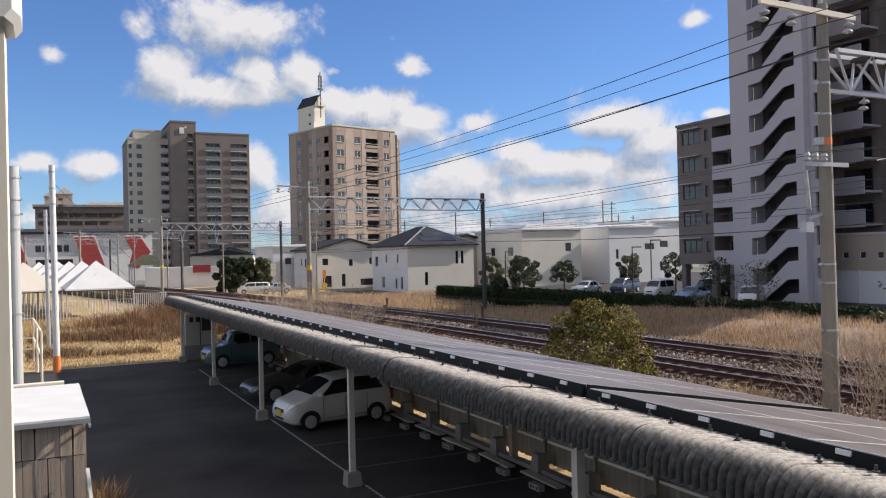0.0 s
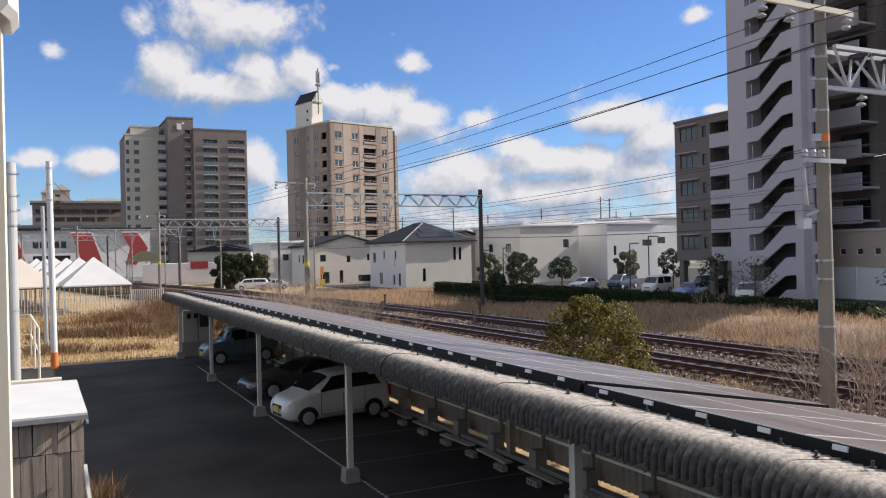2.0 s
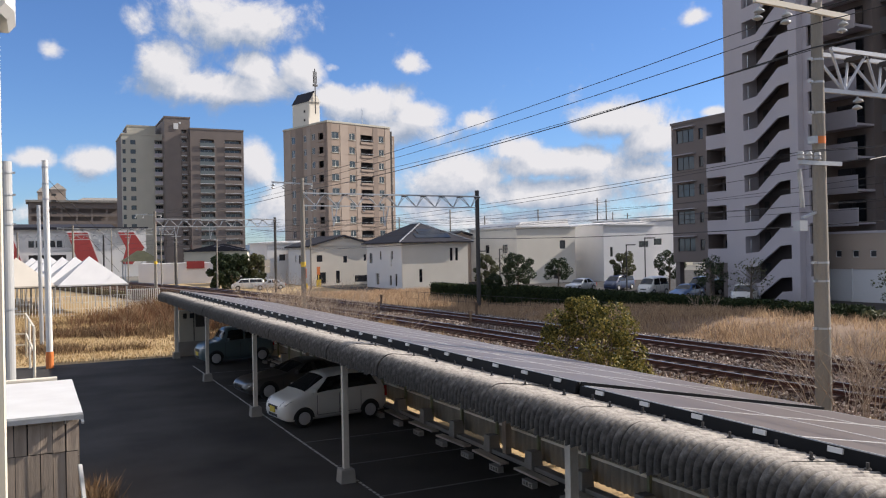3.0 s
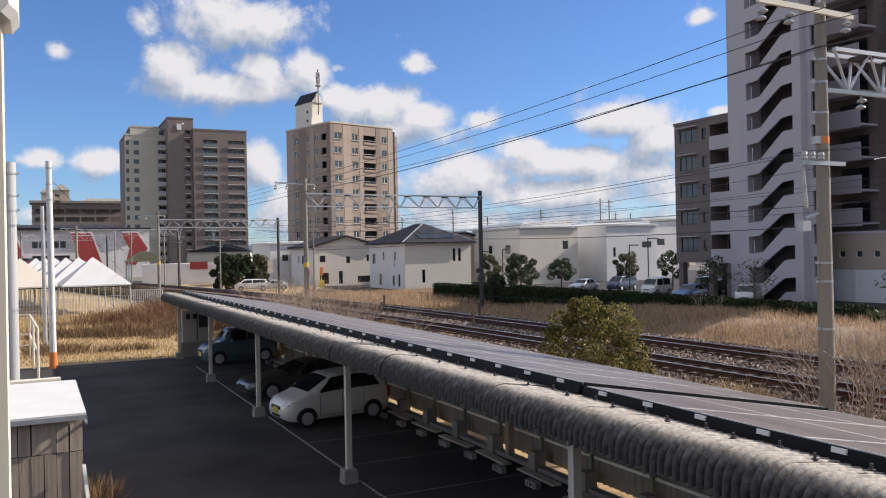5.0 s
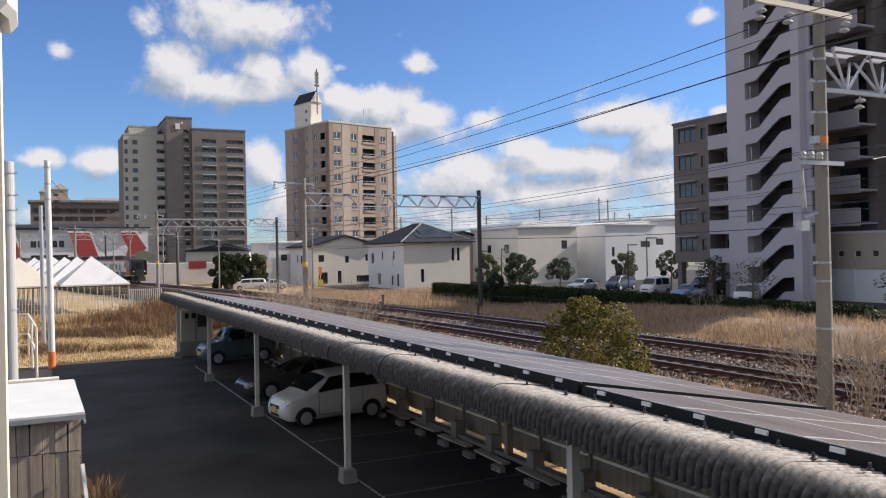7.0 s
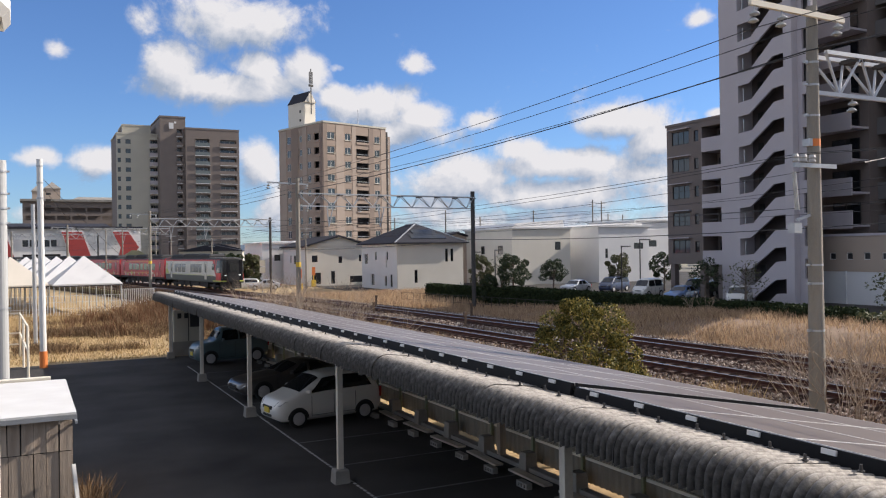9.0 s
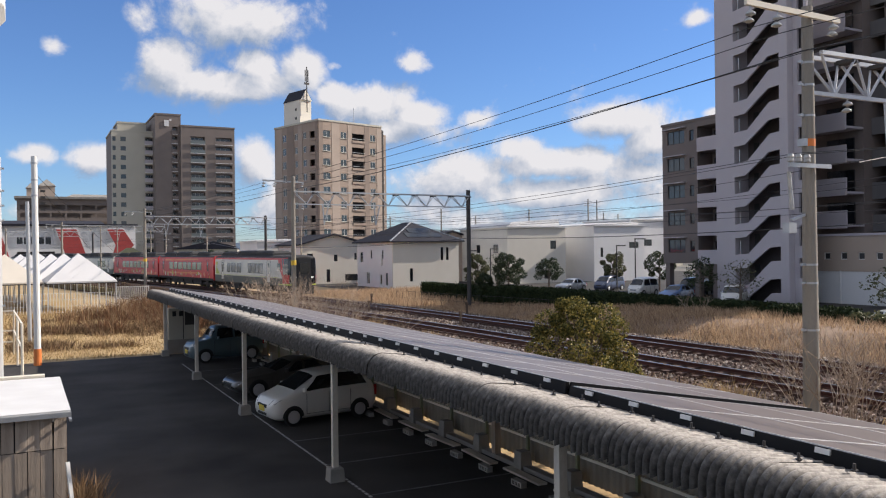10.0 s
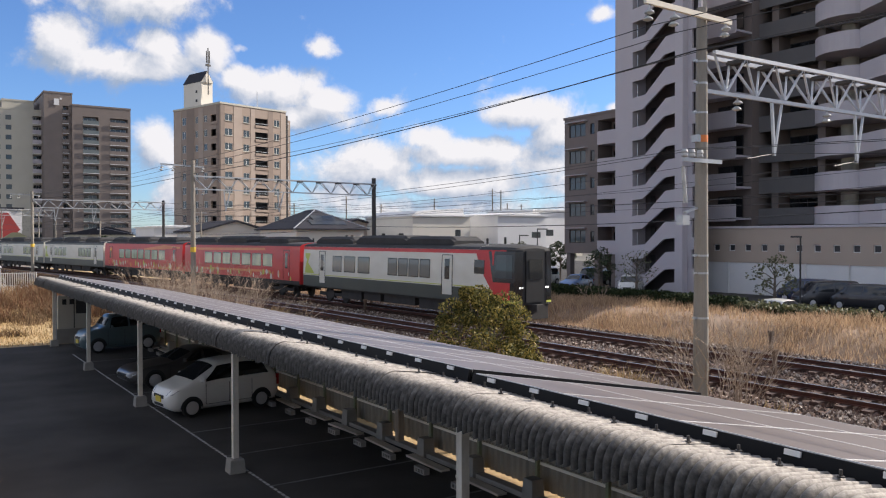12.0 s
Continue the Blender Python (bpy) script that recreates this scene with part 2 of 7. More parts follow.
GAUGE = 1.067
TRACKS = (0.0, -4.15)
rail_profile = [(-0.065, 0.86), (0.065, 0.86), (0.065, 0.875), (0.015, 0.885), (0.015, 0.955), (0.034, 0.962), (0.034, 0.985), (-0.034, 0.985), (-0.034, 0.962), (-0.015, 0.955), (-0.015, 0.885), (-0.065, 0.875)]
for c in TRACKS:
    track = thing("railway_track", "single railway track with rusty rails on sleepers", "track", group="railway tracks", kind="structure")
    for side in (-1, 1):
        o = c + side * (GAUGE / 2 + 0.034)
        bm = bmesh.new()
        sweep(bm, [(o + a, z) for a, z in rail_profile], -40, 300, 5)
        rail = part("rail", bm, M["rail"], track, "rust-brown steel rail")
        bm = bmesh.new()
        sweep(bm, [(o - 0.03, 0.986), (o + 0.03, 0.986), (o + 0.022, 1.0), (o - 0.022, 1.0)], -40, 300, 5)
        part("rail_head", bm, M["rail_top"], rail, "polished running surface")
    bm = bmesh.new()
    box(bm, -1.0, 1.0, -0.12, 0.12, 0.72, 0.86)
    sleeper = mesh_of("sleeper", bm, M["sleeper"])
    for i in range(140):
        s = -14 + 0.66 * i
        p = along(s, c)
        part("sleeper", sleeper, None, track, m=pose(p.x, p.y, 0, 0, 0, heading(s)))
    bm = bmesh.new()
    for i in range(330):
        s = -14 + 0.66 * (140 + i)
        p, h = along(s, c), Matrix.Rotation(radians(heading(s)), 4, "Z")
        vs = box(bm, -1.0, 1.0, -0.12, 0.12, 0.72, 0.86)
        bmesh.ops.transform(bm, matrix=Matrix.Translation((p.x, p.y, 0)) @ h, verts=vs)
    tagged(part("far_sleepers", bm, M["sleeper"], track), kind="stuff")

# ---- stones, grass, weeds: what nobody could count ----
M["stone"] = island("ballast_stones", [(0.035, 0.024, 0.02), (0.15, 0.1, 0.075), (0.26, 0.2, 0.155), (0.58, 0.5, 0.42)], 0.9)
M["straw"] = island("straw", [(0.2, 0.125, 0.06), (0.4, 0.28, 0.13), (0.55, 0.42, 0.22), (0.32, 0.2, 0.1)], 0.9, 0.2, 0.25)
M["rust_weed"] = island("rusty_weeds", [(0.1, 0.055, 0.035), (0.24, 0.125, 0.065), (0.17, 0.1, 0.06), (0.42, 0.3, 0.17)], 0.9, 0.2, 0.2)
M["twig"] = island("bare_twigs", [(0.2, 0.14, 0.1), (0.36, 0.28, 0.21), (0.46, 0.38, 0.3)], 0.9)


def stones(name, count, place, size, material, label):
    rng = np.random.default_rng(len(name) + count)
    verts, faces = [], []
    for _ in range(count):
        c = place(rng)
        r = size * rng.uniform(0.55, 1.3)
        k = len(verts)
        for d in ((1, 0, 0), (-1, 0, 0), (0, 1, 0), (0, -1, 0), (0, 0, 1), (0, 0, -0.5)):
            verts.append([c[i] + d[i] * r * rng.uniform(0.6, 1.3) + rng.uniform(-0.3, 0.3) * r for i in range(3)])
        for a, b, d in ((0, 2, 4), (2, 1, 4), (1, 3, 4), (3, 0, 4), (2, 0, 5), (1, 2, 5), (3, 1, 5), (0, 3, 5)):
            faces.append((k + a, k + b, k + d))
    solid(name, raw(name, verts, faces, material), None, label, "gravel", kind="stuff")


def blades(name, count, place, tall, wide, material, label, lean=0.35, category="grass"):
    """Thin bent blades: two triangles each."""
    rng = np.random.default_rng(count)
    verts, faces = [], []
    for _ in range(count):
        c, f = place(rng)
        h, w = tall * f * rng.uniform(0.5, 1.25), wide * rng.uniform(0.6, 1.3)
        a, b = rng.uniform(0, 6.283), rng.uniform(0, 6.283)
        dx, dy = math.cos(a) * w / 2, math.sin(a) * w / 2
        lx, ly = math.cos(b) * lean * h * rng.uniform(0, 1.2), math.sin(b) * lean * h * rng.uniform(0, 1.2)
        k = len(verts)
        verts += [(c[0] - dx, c[1] - dy, c[2]), (c[0] + dx, c[1] + dy, c[2]), (c[0] + lx * 0.4 + dx, c[1] + ly * 0.4 + dy, c[2] + h * 0.6), (c[0] + lx * 0.4 - dx * 0.6, c[1] + ly * 0.4 - dy * 0.6, c[2] + h * 0.58), (c[0] + lx, c[1] + ly, c[2] + h)]
        faces += [(k, k + 1, k + 2, k + 3), (k + 3, k + 2, k + 4)]
    return solid(name, raw(name, verts, faces, material), None, label, category, kind="stuff")


def clump(x, y):
    return noise.noise((x * 0.23, y * 0.23, 3.1)) + 0.5 * noise.noise((x * 0.9, y * 0.9, 7.7))


def bed_place(rng):
    """Between and beside the tracks."""
    while True:
        s, o = rng.uniform(-12, 1) if rng.uniform() < 0.35 else rng.uniform(0, 62), rng.uniform(-7.8, 3.6)
        if all(abs(o - c) > 1.05 for c in TRACKS):
            break
    p = along(s, o)
    z = 0.78 if -6.6 < o < 2.6 else (0.78 - (o - 2.6) * 0.38 if o > 0 else 0.78 - (-6.6 - o) * 0.3)
    return (p.x, p.y, z)


def track_place(rng):
    """Rust-stained stones within the tracks."""
    s, o = rng.uniform(-12, 1) if rng.uniform() < 0.35 else rng.uniform(0, 62), rng.choice(TRACKS) + rng.uniform(-1.15, 1.15)
    p = along(s, o)
    return (p.x, p.y, 0.78)


M["rust_stone"] = island("rust_stained_stones", [(0.03, 0.016, 0.012), (0.075, 0.038, 0.026), (0.12, 0.065, 0.045), (0.17, 0.11, 0.085)], 0.9)
stones("ballast_stones", 40000, bed_place, 0.055, M["stone"], "loose brown and grey ballast stones")
stones("rusty_ballast_stones", 16000, track_place, 0.05, M["rust_stone"], "rust-stained stones between the rails")


def bank_z(x):
    """The grassy bank beyond the far track."""
    t = min(1, max(0, (x - 28.2) / 4.5))
    return 0.15 + 1.05 * t * t * (3 - 2 * t)


bm = bmesh.new()
cols = []
for j in range(60):
    y = -12 + j * 1.6
    fade = min(1, max(0.0, (62 - y) / 26))
    cols.append([(x, y, -0.1 + (bank_z(x) * fade + 0.1 + 0.1 * clump(x, y)) * (0 if k in (0, 13) else 1)) for k, x in enumerate([28.0 + 0.62 * k for k in range(14)])])
loft(bm, cols, closed=False, caps=False)
solid("grass_bank", bm, M["bank_soil"], "low bank covered with dry winter grass", "ground", kind="structure", smooth=True)


def bank_place(rng):
    while True:
        y, x = rng.uniform(-6, 66), rng.uniform(27.8, 36)
        k = clump(x, y)
        if k > rng.uniform(-0.9, 0.3):
            return (x, y, bank_z(x) * min(1, max(0.0, (62 - y) / 26)) - 0.05), 0.8 + 0.5 * k


M["bank_straw"] = island("dull_bank_straw", [(0.16, 0.1, 0.065), (0.46, 0.32, 0.2), (0.64, 0.48, 0.31), (0.3, 0.2, 0.125)], 0.9, 0.2, 0.35)
blades("bank_grass", 60000, bank_place, 0.5, 0.026, M["bank_straw"], "tall dry straw-coloured grass on the bank", 0.7)


def verge_place(rng):
    while True:
        s, o = rng.uniform(-4, 64), rng.uniform(-8.6, -6.3)
        p = along(s, o)
        k = clump(p.x * 1.7, p.y * 1.7)
        if k > rng.uniform(-0.3, 0.7):
            return (p.x, p.y, 0.3), 0.8 + 0.8 * k


blades("verge_grass", 9000, verge_place, 0.7, 0.03, M["straw"], "sparse dry grass beside the track", 0.6)


def strip_place(rng):
    while True:
        x, y = rng.uniform(20, 46), rng.uniform(62, 88)
        s = y - 10
        if x > along(s, 3.4).x and clump(x, y) > rng.uniform(-1.2, 0.2):
            return (x, y, 0.0), 1.0


blades("meadow_grass", 22000, strip_place, 0.75, 0.05, M["bank_straw"], "tall yellow grass between track and houses", 0.5)


M["field_straw"] = island("pale_field_straw", [(0.27, 0.18, 0.09), (0.47, 0.34, 0.17), (0.6, 0.46, 0.26), (0.36, 0.25, 0.12)], 0.9, 0.2, 0.2)


def field_place(rng):
    while True:
        x, y = rng.uniform(-6, 12), rng.uniform(42.0, 78)
        if x < 11.5 and clump(x, y) > rng.uniform(-1.5, 0.3):
            return (x, y, 0.0), 0.6 + (0.6 if y > 60 else 0)


blades("field_grass", 46000, field_place, 0.24, 0.026, M["field_straw"], "short yellow winter grass", 0.9)


def weed_place(rng):
    while True:
        x, y = rng.uniform(0.5, 11.4), rng.uniform(54, 73)
        k = clump(x * 1.6 + 4, y * 0.7) + 0.06 * (x - 5)
        if k > rng.uniform(0.0, 0.7):
            return (x, y, 0.0), 0.45 + 0.9 * max(0, k)


blades("dry_weeds", 9000, weed_place, 1.35, 0.03, M["rust_weed"], "tall rusty brown dead weeds", 0.75)


def patch_place(rng):
    while True:
        x, y = rng.uniform(-1, 11.6), rng.uniform(46, 66)
        if clump(x * 0.8 + 11, y * 0.8) + 0.25 * math.exp(-((y - 55) / 4) ** 2) > rng.uniform(0.15, 0.6):
            return (x, y, 0.0), 0.7 + 0.6 * rng.uniform()


M["dull_grass"] = island("dull_brown_grass", [(0.08, 0.055, 0.035), (0.2, 0.13, 0.075), (0.3, 0.2, 0.11)], 0.9, 0.2, 0.15)
blades("trampled_grass", 14000, patch_place, 0.42, 0.03, M["dull_grass"], "patches of dull brown matted grass", 1.0)


def gap_place(rng):
    return (rng.uniform(10.5, 12.4), rng.uniform(2, 44), 0.0), 0.6 + 0.6 * rng.uniform()


blades("fence_grass", 9000, gap_place, 0.14, 0.025, M["straw"], "dry grass at the foot of the fence", 0.9)

# ---- wall of the house from which the view is seen ----
bm = bmesh.new()
box(bm, -6, 9, -3.2, -3.0, 0, 9)
solid("wall_south", bm, M["cream_paint"], "plain cream rendered wall", "wall", kind="structure")


# ---- carport ----
CAR_Y0, CAR_Y1 = 1.0, 42.4
EAVE_X, RIDGE_X, BACK_X = 5.25, 6.2, 10.7


def roof_z(x):
    return 3.16 - (x - 6.2) * 0.175


def rz(x, y, a, z=0.0):
    return pose(x, y, z, 0, 0, a)


carport = thing("carport", "long carport with weathered corrugated cement roof on white steel posts", "carport", kind="structure")
# corrugated sheets: each strip of 0.9 m is a piece; the eave bends down in a quarter round
PITCH = 0.104
eave = []
for k in range(9):
    a = radians(90 * k / 8)
    eave.append((EAVE_X + 0.26 - 0.26 * math.sin(a), 2.92 + 0.26 * math.cos(a)))
section = [(11.0, roof_z(11.0) - 0.08), (6.6, roof_z(6.6) - 0.08), (5.9, 3.13), *eave, (EAVE_X, 2.86), (EAVE_X, 2.82)]


def corrugated(count, section, material, per=8):
    """Sheet along y with waves; count waves."""
    bm = bmesh.new()
    norm = []
    for i, (x, z) in enumerate(section):
        a, b = Vector(section[max(0, i - 1)]), Vector(section[min(len(section) - 1, i + 1)])
        d = (b - a).normalized()
        norm.append((d.y, -d.x))
    rings = []
    drop = random.Random(3)
    ends = [drop.uniform(-0.035, 0.03) for _ in range(count + 1)]
    for j in range(count * per + 1):
        u = j / per
        w = 0.07 * abs(math.cos(math.pi * u)) ** 0.7 - 0.04
        tip = ends[int(u + 0.5)] + 0.03 * (1 - abs(math.cos(math.pi * u)))
        rings.append([(x + nx * w, PITCH * u, z + nz * w + (tip if i == len(section) - 1 else 0)) for i, ((x, z), (nx, nz)) in enumerate(zip(section, norm))])
    loft(bm, rings, closed=False, caps=False)
    return mesh_of("roof_sheet", bm, M[material], True)


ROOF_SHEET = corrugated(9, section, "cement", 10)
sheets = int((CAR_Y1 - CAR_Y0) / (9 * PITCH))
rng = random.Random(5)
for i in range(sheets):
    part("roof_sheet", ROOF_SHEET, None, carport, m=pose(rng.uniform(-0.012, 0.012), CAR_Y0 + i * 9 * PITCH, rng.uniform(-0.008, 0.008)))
# bolts that hold the sheets
bm = bmesh.new()
tube(bm, (0, 0, 0), (0, 0, 0.06), 0.014, n=6)
tube(bm, (0, 0, 0), (0, 0, 0.012), 0.03, n=8)
bolt = mesh_of("bolt", bm, M["dark_pole"])
for i in range(90):
    part("bolt", bolt, None, carport, m=pose(5.86 + 0.1 * (i % 2), CAR_Y0 + 0.2 + i * 0.455, 3.165))

M["post_paint"] = mat("chalky_post_paint", (0.74, 0.69, 0.6), (0.5, 0.44, 0.36), 2.5, 0.7, stretch=(1, 1, 0.4))
POSTS = [0.3, 8.45, 16.9, 25.15, 33.1, 41.3]
for y in POSTS:
    bm = bmesh.new()
    box(bm, -0.06, 0.06, -0.06, 0.06, 0.2, 2.75)
    box(bm, -0.075, 0.075, -0.075, 0.075, 2.64, 2.72)
    post = part("post", bm, M["post_paint"], carport, "white painted square steel post", m=pose(5.93, y, 0))
    bm = bmesh.new()
    loft(bm, [[(sx * r, sy * r, z) for sx, sy in ((-1, -1), (1, -1), (1, 1), (-1, 1))] for r, z in ((0.17, 0.0), (0.15, 0.27), (0.13, 0.3))])
    part("footing", bm, M["concrete"], post, "grey concrete footing")
    bm = bmesh.new()
    bar(bm, (5.6, y, 2.98), (10.9, y, roof_z(10.9) - 0.22), 0.1, 0.14)
    part("rafter", bm, M["grey_metal"], carport)
    bm = bmesh.new()
    box(bm, -0.08, 0.08, -0.08, 0.08, 0.0, 2.3)
    part("rear_post", bm, M["wood"], carport, "dark rear post", m=pose(10.0, y, 0))
for x in (5.82, 7.5, 9.2, 10.6):
    bm = bmesh.new()
    box(bm, x - 0.04, x + 0.04, CAR_Y0, CAR_Y1, roof_z(x) - 0.2, roof_z(x) - 0.1)
    part("purlin", bm, M["grey_metal"], carport)

# ---- solar panels ----
def solar_array(y0, y1, x0, x1, lift0, lift1, label):
    z0, z1 = roof_z(x0) + lift0, roof_z(x1) + lift1
    slope = math.degrees(math.atan2(z0 - z1, x1 - x0))
    length = math.hypot(x1 - x0, z0 - z1)
    arr = thing("solar_array", label, "solar panels", pose(x0, y0, z0, 0, slope, 0), group="solar arrays")
    rows, wide = 3, 1.66
    deep = length / rows
    bm = bmesh.new()
    box(bm, 0.012, deep - 0.012, 0.012, wide - 0.012, -0.03, 0.0)
    glass = mesh_of("panel", bm, M["panel"])
    bm = bmesh.new()
    for a in ((0, 0.02, 0, wide), (deep - 0.02, deep, 0, wide), (0.02, deep - 0.02, 0, 0.02), (0.02, deep - 0.02, wide - 0.02, wide)):
        box(bm, a[0], a[1], a[2], a[3], -0.035, 0.004)
    edge = mesh_of("panel_frame", bm, M["panel_line"])
    n = round((y1 - y0) / wide)
    for i in range(n):
        for k in range(rows):
            p = part("panel", glass, None, arr, m=pose(k * deep, i * wide, 0))
            part("panel_frame", edge, None, p)
    # rail deep and matt black: it also stands in for the shaded gap
    bm = bmesh.new()
    bar(bm, (-0.03, 0, -0.085), (-0.03, n * wide, -0.085), 0.05, 0.16)
    part("front_rail", bm, M["black"], arr, "black front rail filling the shaded gap under the panels")
    bm = bmesh.new()
    bar(bm, (length + 0.02, 0, -0.05), (length + 0.02, n * wide, -0.05), 0.04, 0.08)
    part("rear_rail", bm, M["black"], arr, "black rear mounting rail")
    # black box added to draw the shaded gap between the two arrays
    bm = bmesh.new()
    box(bm, 0, length, -0.05, -0.01, -0.11, 0.004)
    part("end_gap_strip", bm, M["black"], arr, "black end strip for the shaded gap between the arrays")
    bm = bmesh.new()
    box(bm, -0.075, -0.052, -0.075, 0.075, -0.062, -0.014)
    clip = mesh_of("clip", bm, M["white_paint"])
    for i in range(2 * n):
        part("clip", clip, None, arr, "white end clip", m=pose(0, (i + 0.5) * wide / 2, 0))
    bm = bmesh.new()
    box(bm, -0.02, 0.06, -0.05, 0.05, -0.2, -0.1)
    foot = mesh_of("foot", bm, M["black"])
    for i in range(n + 1):
        part("foot", foot, None, arr, m=pose(0.03, i * wide, 0))
    return arr


solar_array(8.75, 42.0, 6.3, 10.85, 0.11, 0.11, "long row of brownish solar panels on the carport roof")
solar_array(0.28, 8.58, 6.24, 10.85, 0.075, 0.075, "second row of brownish solar panels on the carport roof")

# ---- fence behind the cars ----
fence = thing("sheet_fence", "beige ribbed sheet fence with rails behind the parked cars", "fence", kind="structure")
M["green_post"] = mat("faded_green_post", (0.24, 0.27, 0.15), (0.15, 0.15, 0.1), 2, 0.7)
M["beige_sheet"] = mat("beige_sheet", (0.3, 0.265, 0.205), (0.18, 0.155, 0.12), 1.2, 0.7, bump=0.15, stretch=(1, 3, 0.4))
bm = bmesh.new()
sec = []
for j in range(200):
    y = j * 0.05
    sec.append(((0.02 if j % 4 in (1, 2) else -0.02), y))
loft(bm, [[(x, y, 0.08), (x, y, 2.22), (x + 0.01, y, 2.22), (x + 0.01, y, 0.08)] for x, y in sec])
ribbed = mesh_of("fence_sheet", bm, M["beige_sheet"])
for i in range(5):
    part("fence_sheet", ribbed, None, fence, m=pose(10.4, -6.5 + i * 9.95, 0))
for z in (0.62, 1.3, 1.95):
    bm = bmesh.new()
    box(bm, 10.3, 10.36, -6, 43, z - 0.03, z + 0.03)
    part("fence_rail", bm, M["cream_paint"], fence)
for i in range(26):
    bm = bmesh.new()
    box(bm, -0.035, 0.035, -0.035, 0.035, 0, 2.2)
    part("fence_post", bm, M["green_post"], fence, "faded green post", m=pose(10.26, -5 + i * 1.9, 0))
M["pale_board"] = mat("pale_weathered_board", (0.62, 0.56, 0.47), (0.42, 0.36, 0.29), 3, 0.85, bump=0.2, stretch=(3, 0.4, 1))
rngf = random.Random(4)
for i in range(19):
    bm = bmesh.new()
    box(bm, -0.11, 0.11, -0.75, 0.75, 0.0, 0.045)
    solid("loose_board", bm, M["pale_board"], "pale weathered board lying along the fence", "board", pose(9.66 + rngf.uniform(-0.04, 0.05), 5.4 + 1.95 * i, 0.002, 0, 0, rngf.uniform(-3, 3)), group="loose boards")
bm = bmesh.new()
box(bm, 9.9, 10.12, -6, 42, 0, 0.1)
solid("kerb", bm, M["concrete"], "low concrete kerb along the fence", "kerb", kind="structure")
for i in range(22):
    bm = bmesh.new()
    loft(bm, [[(sx * r, sy * r, z) for sx, sy in ((-1, -1), (1, -1), (1, 1), (-1, 1))] for r, z in ((0.16, 0.0), (0.13, 0.42))])
    solid("footing_block", bm, M["concrete"], "grey concrete block at the fence foot", "block", rz(9.98, -1.4 + 1.9 * i, 0), group="fence footings")

# wheel stops: two blocks a car place
bm = bmesh.new()
box(bm, -0.07, 0.07, -0.2, 0.2, 0.0, 0.03)
box(bm, -0.07, 0.07, -0.2, 0.2, 0.1, 0.13)
for y in (-0.2, -0.085, 0.03, 0.145):
    box(bm, -0.07, 0.07, y, y + 0.055, 0.03, 0.1)
box(bm, 0.02, 0.06, -0.145, 0.145, 0.031, 0.099)
stop = mesh_of("wheel_stop", bm, M["concrete"])
for i in range(20):
    solid("wheel_stop", stop, None, "short grey concrete wheel stop on the asphalt", "wheel stop", pose(9.18, 11.8 + 1.4 * i, 0), group="wheel stops")
# painted lines
M["faint_line"] = mat("faded_line", (0.2, 0.2, 0.195), (0.05, 0.05, 0.05), 3, 0.85)
M["line"] = mat("worn_white_line", (0.6, 0.6, 0.58), (0.2, 0.2, 0.2), 5, 0.8)
for y in (12.9, 15.5, 18.2, 20.9, 24.6, 27.2, 31.4, 35.2):
    bm = bmesh.new()
    box(bm, 6.2, 9.6, y, y + 0.06, 0.0, 0.004)
    solid("bay_line", bm, M["faint_line"], "worn white painted bay line", "line", group="bay lines", kind="structure")
bm = bmesh.new()
for i in range(150):
    box(bm, 6.14, 6.2, 8 + i * 0.2, 8.13 + i * 0.2, 0.0, 0.0045)
solid("front_line", bm, M["line"], "broken white line along the bays", "line", kind="structure")


# ---- buildings ----
M["brick_brown"] = mat("brown_tile_cladding", (0.33, 0.255, 0.2), (0.28, 0.21, 0.165), 0.5, 0.75, fine=12)
M["brick_grey"] = mat("grey_brown_tile_cladding", (0.22, 0.18, 0.158), (0.18, 0.147, 0.13), 0.4, 0.8, fine=10)
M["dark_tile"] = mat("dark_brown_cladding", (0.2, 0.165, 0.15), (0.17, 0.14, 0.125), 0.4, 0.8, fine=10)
M["grey_tile"] = mat("dark_grey_tile", (0.16, 0.152, 0.15), (0.125, 0.12, 0.118), 0.4, 0.8, fine=10)
# shade of the open stair put into one dark brown colour
M["stair_shade"] = mat("stair_recess_shade", (0.13, 0.11, 0.112), (0.105, 0.09, 0.09), 0.6, 0.9)
M["pale_wall"] = mat("pale_grey_render", (0.52, 0.48, 0.5), (0.46, 0.425, 0.445), 0.3, 0.85, fine=8)
M["white_wall"] = mat("white_render", (0.74, 0.73, 0.72), (0.66, 0.65, 0.64), 0.4, 0.85, fine=10)
M["cream_wall"] = mat("cream_render", (0.7, 0.655, 0.57), (0.62, 0.575, 0.495), 0.4, 0.85, fine=10)
M["beige_wall"] = mat("beige_render", (0.46, 0.37, 0.3), (0.41, 0.33, 0.265), 0.3, 0.85, fine=8)
M["slab_beige"] = mat("beige_concrete", (0.52, 0.49, 0.41), (0.45, 0.42, 0.35), 0.3, 0.85, fine=6)
M["roof_tile"] = mat("dark_slate_roof", (0.04, 0.04, 0.05), (0.025, 0.025, 0.032), 1.0, 0.8, fine=14, spec=0.2)
M["frame_dark"] = mat("bronze_window_frame", (0.05, 0.045, 0.042), (0.035, 0.03, 0.03), 3, 0.5, 0.4)
M["red_panel"] = mat("red_panel", (0.38, 0.05, 0.045), (0.31, 0.04, 0.036), 0.5, 0.6)
M["curtain"] = mat("pale_curtain", (0.45, 0.48, 0.5), (0.34, 0.37, 0.4), 2, 0.9, stretch=(6, 1, 0.4))
M["green_glass"] = glass_mat("greenish_balcony_glass", (0.13, 0.15, 0.145), 0.3)


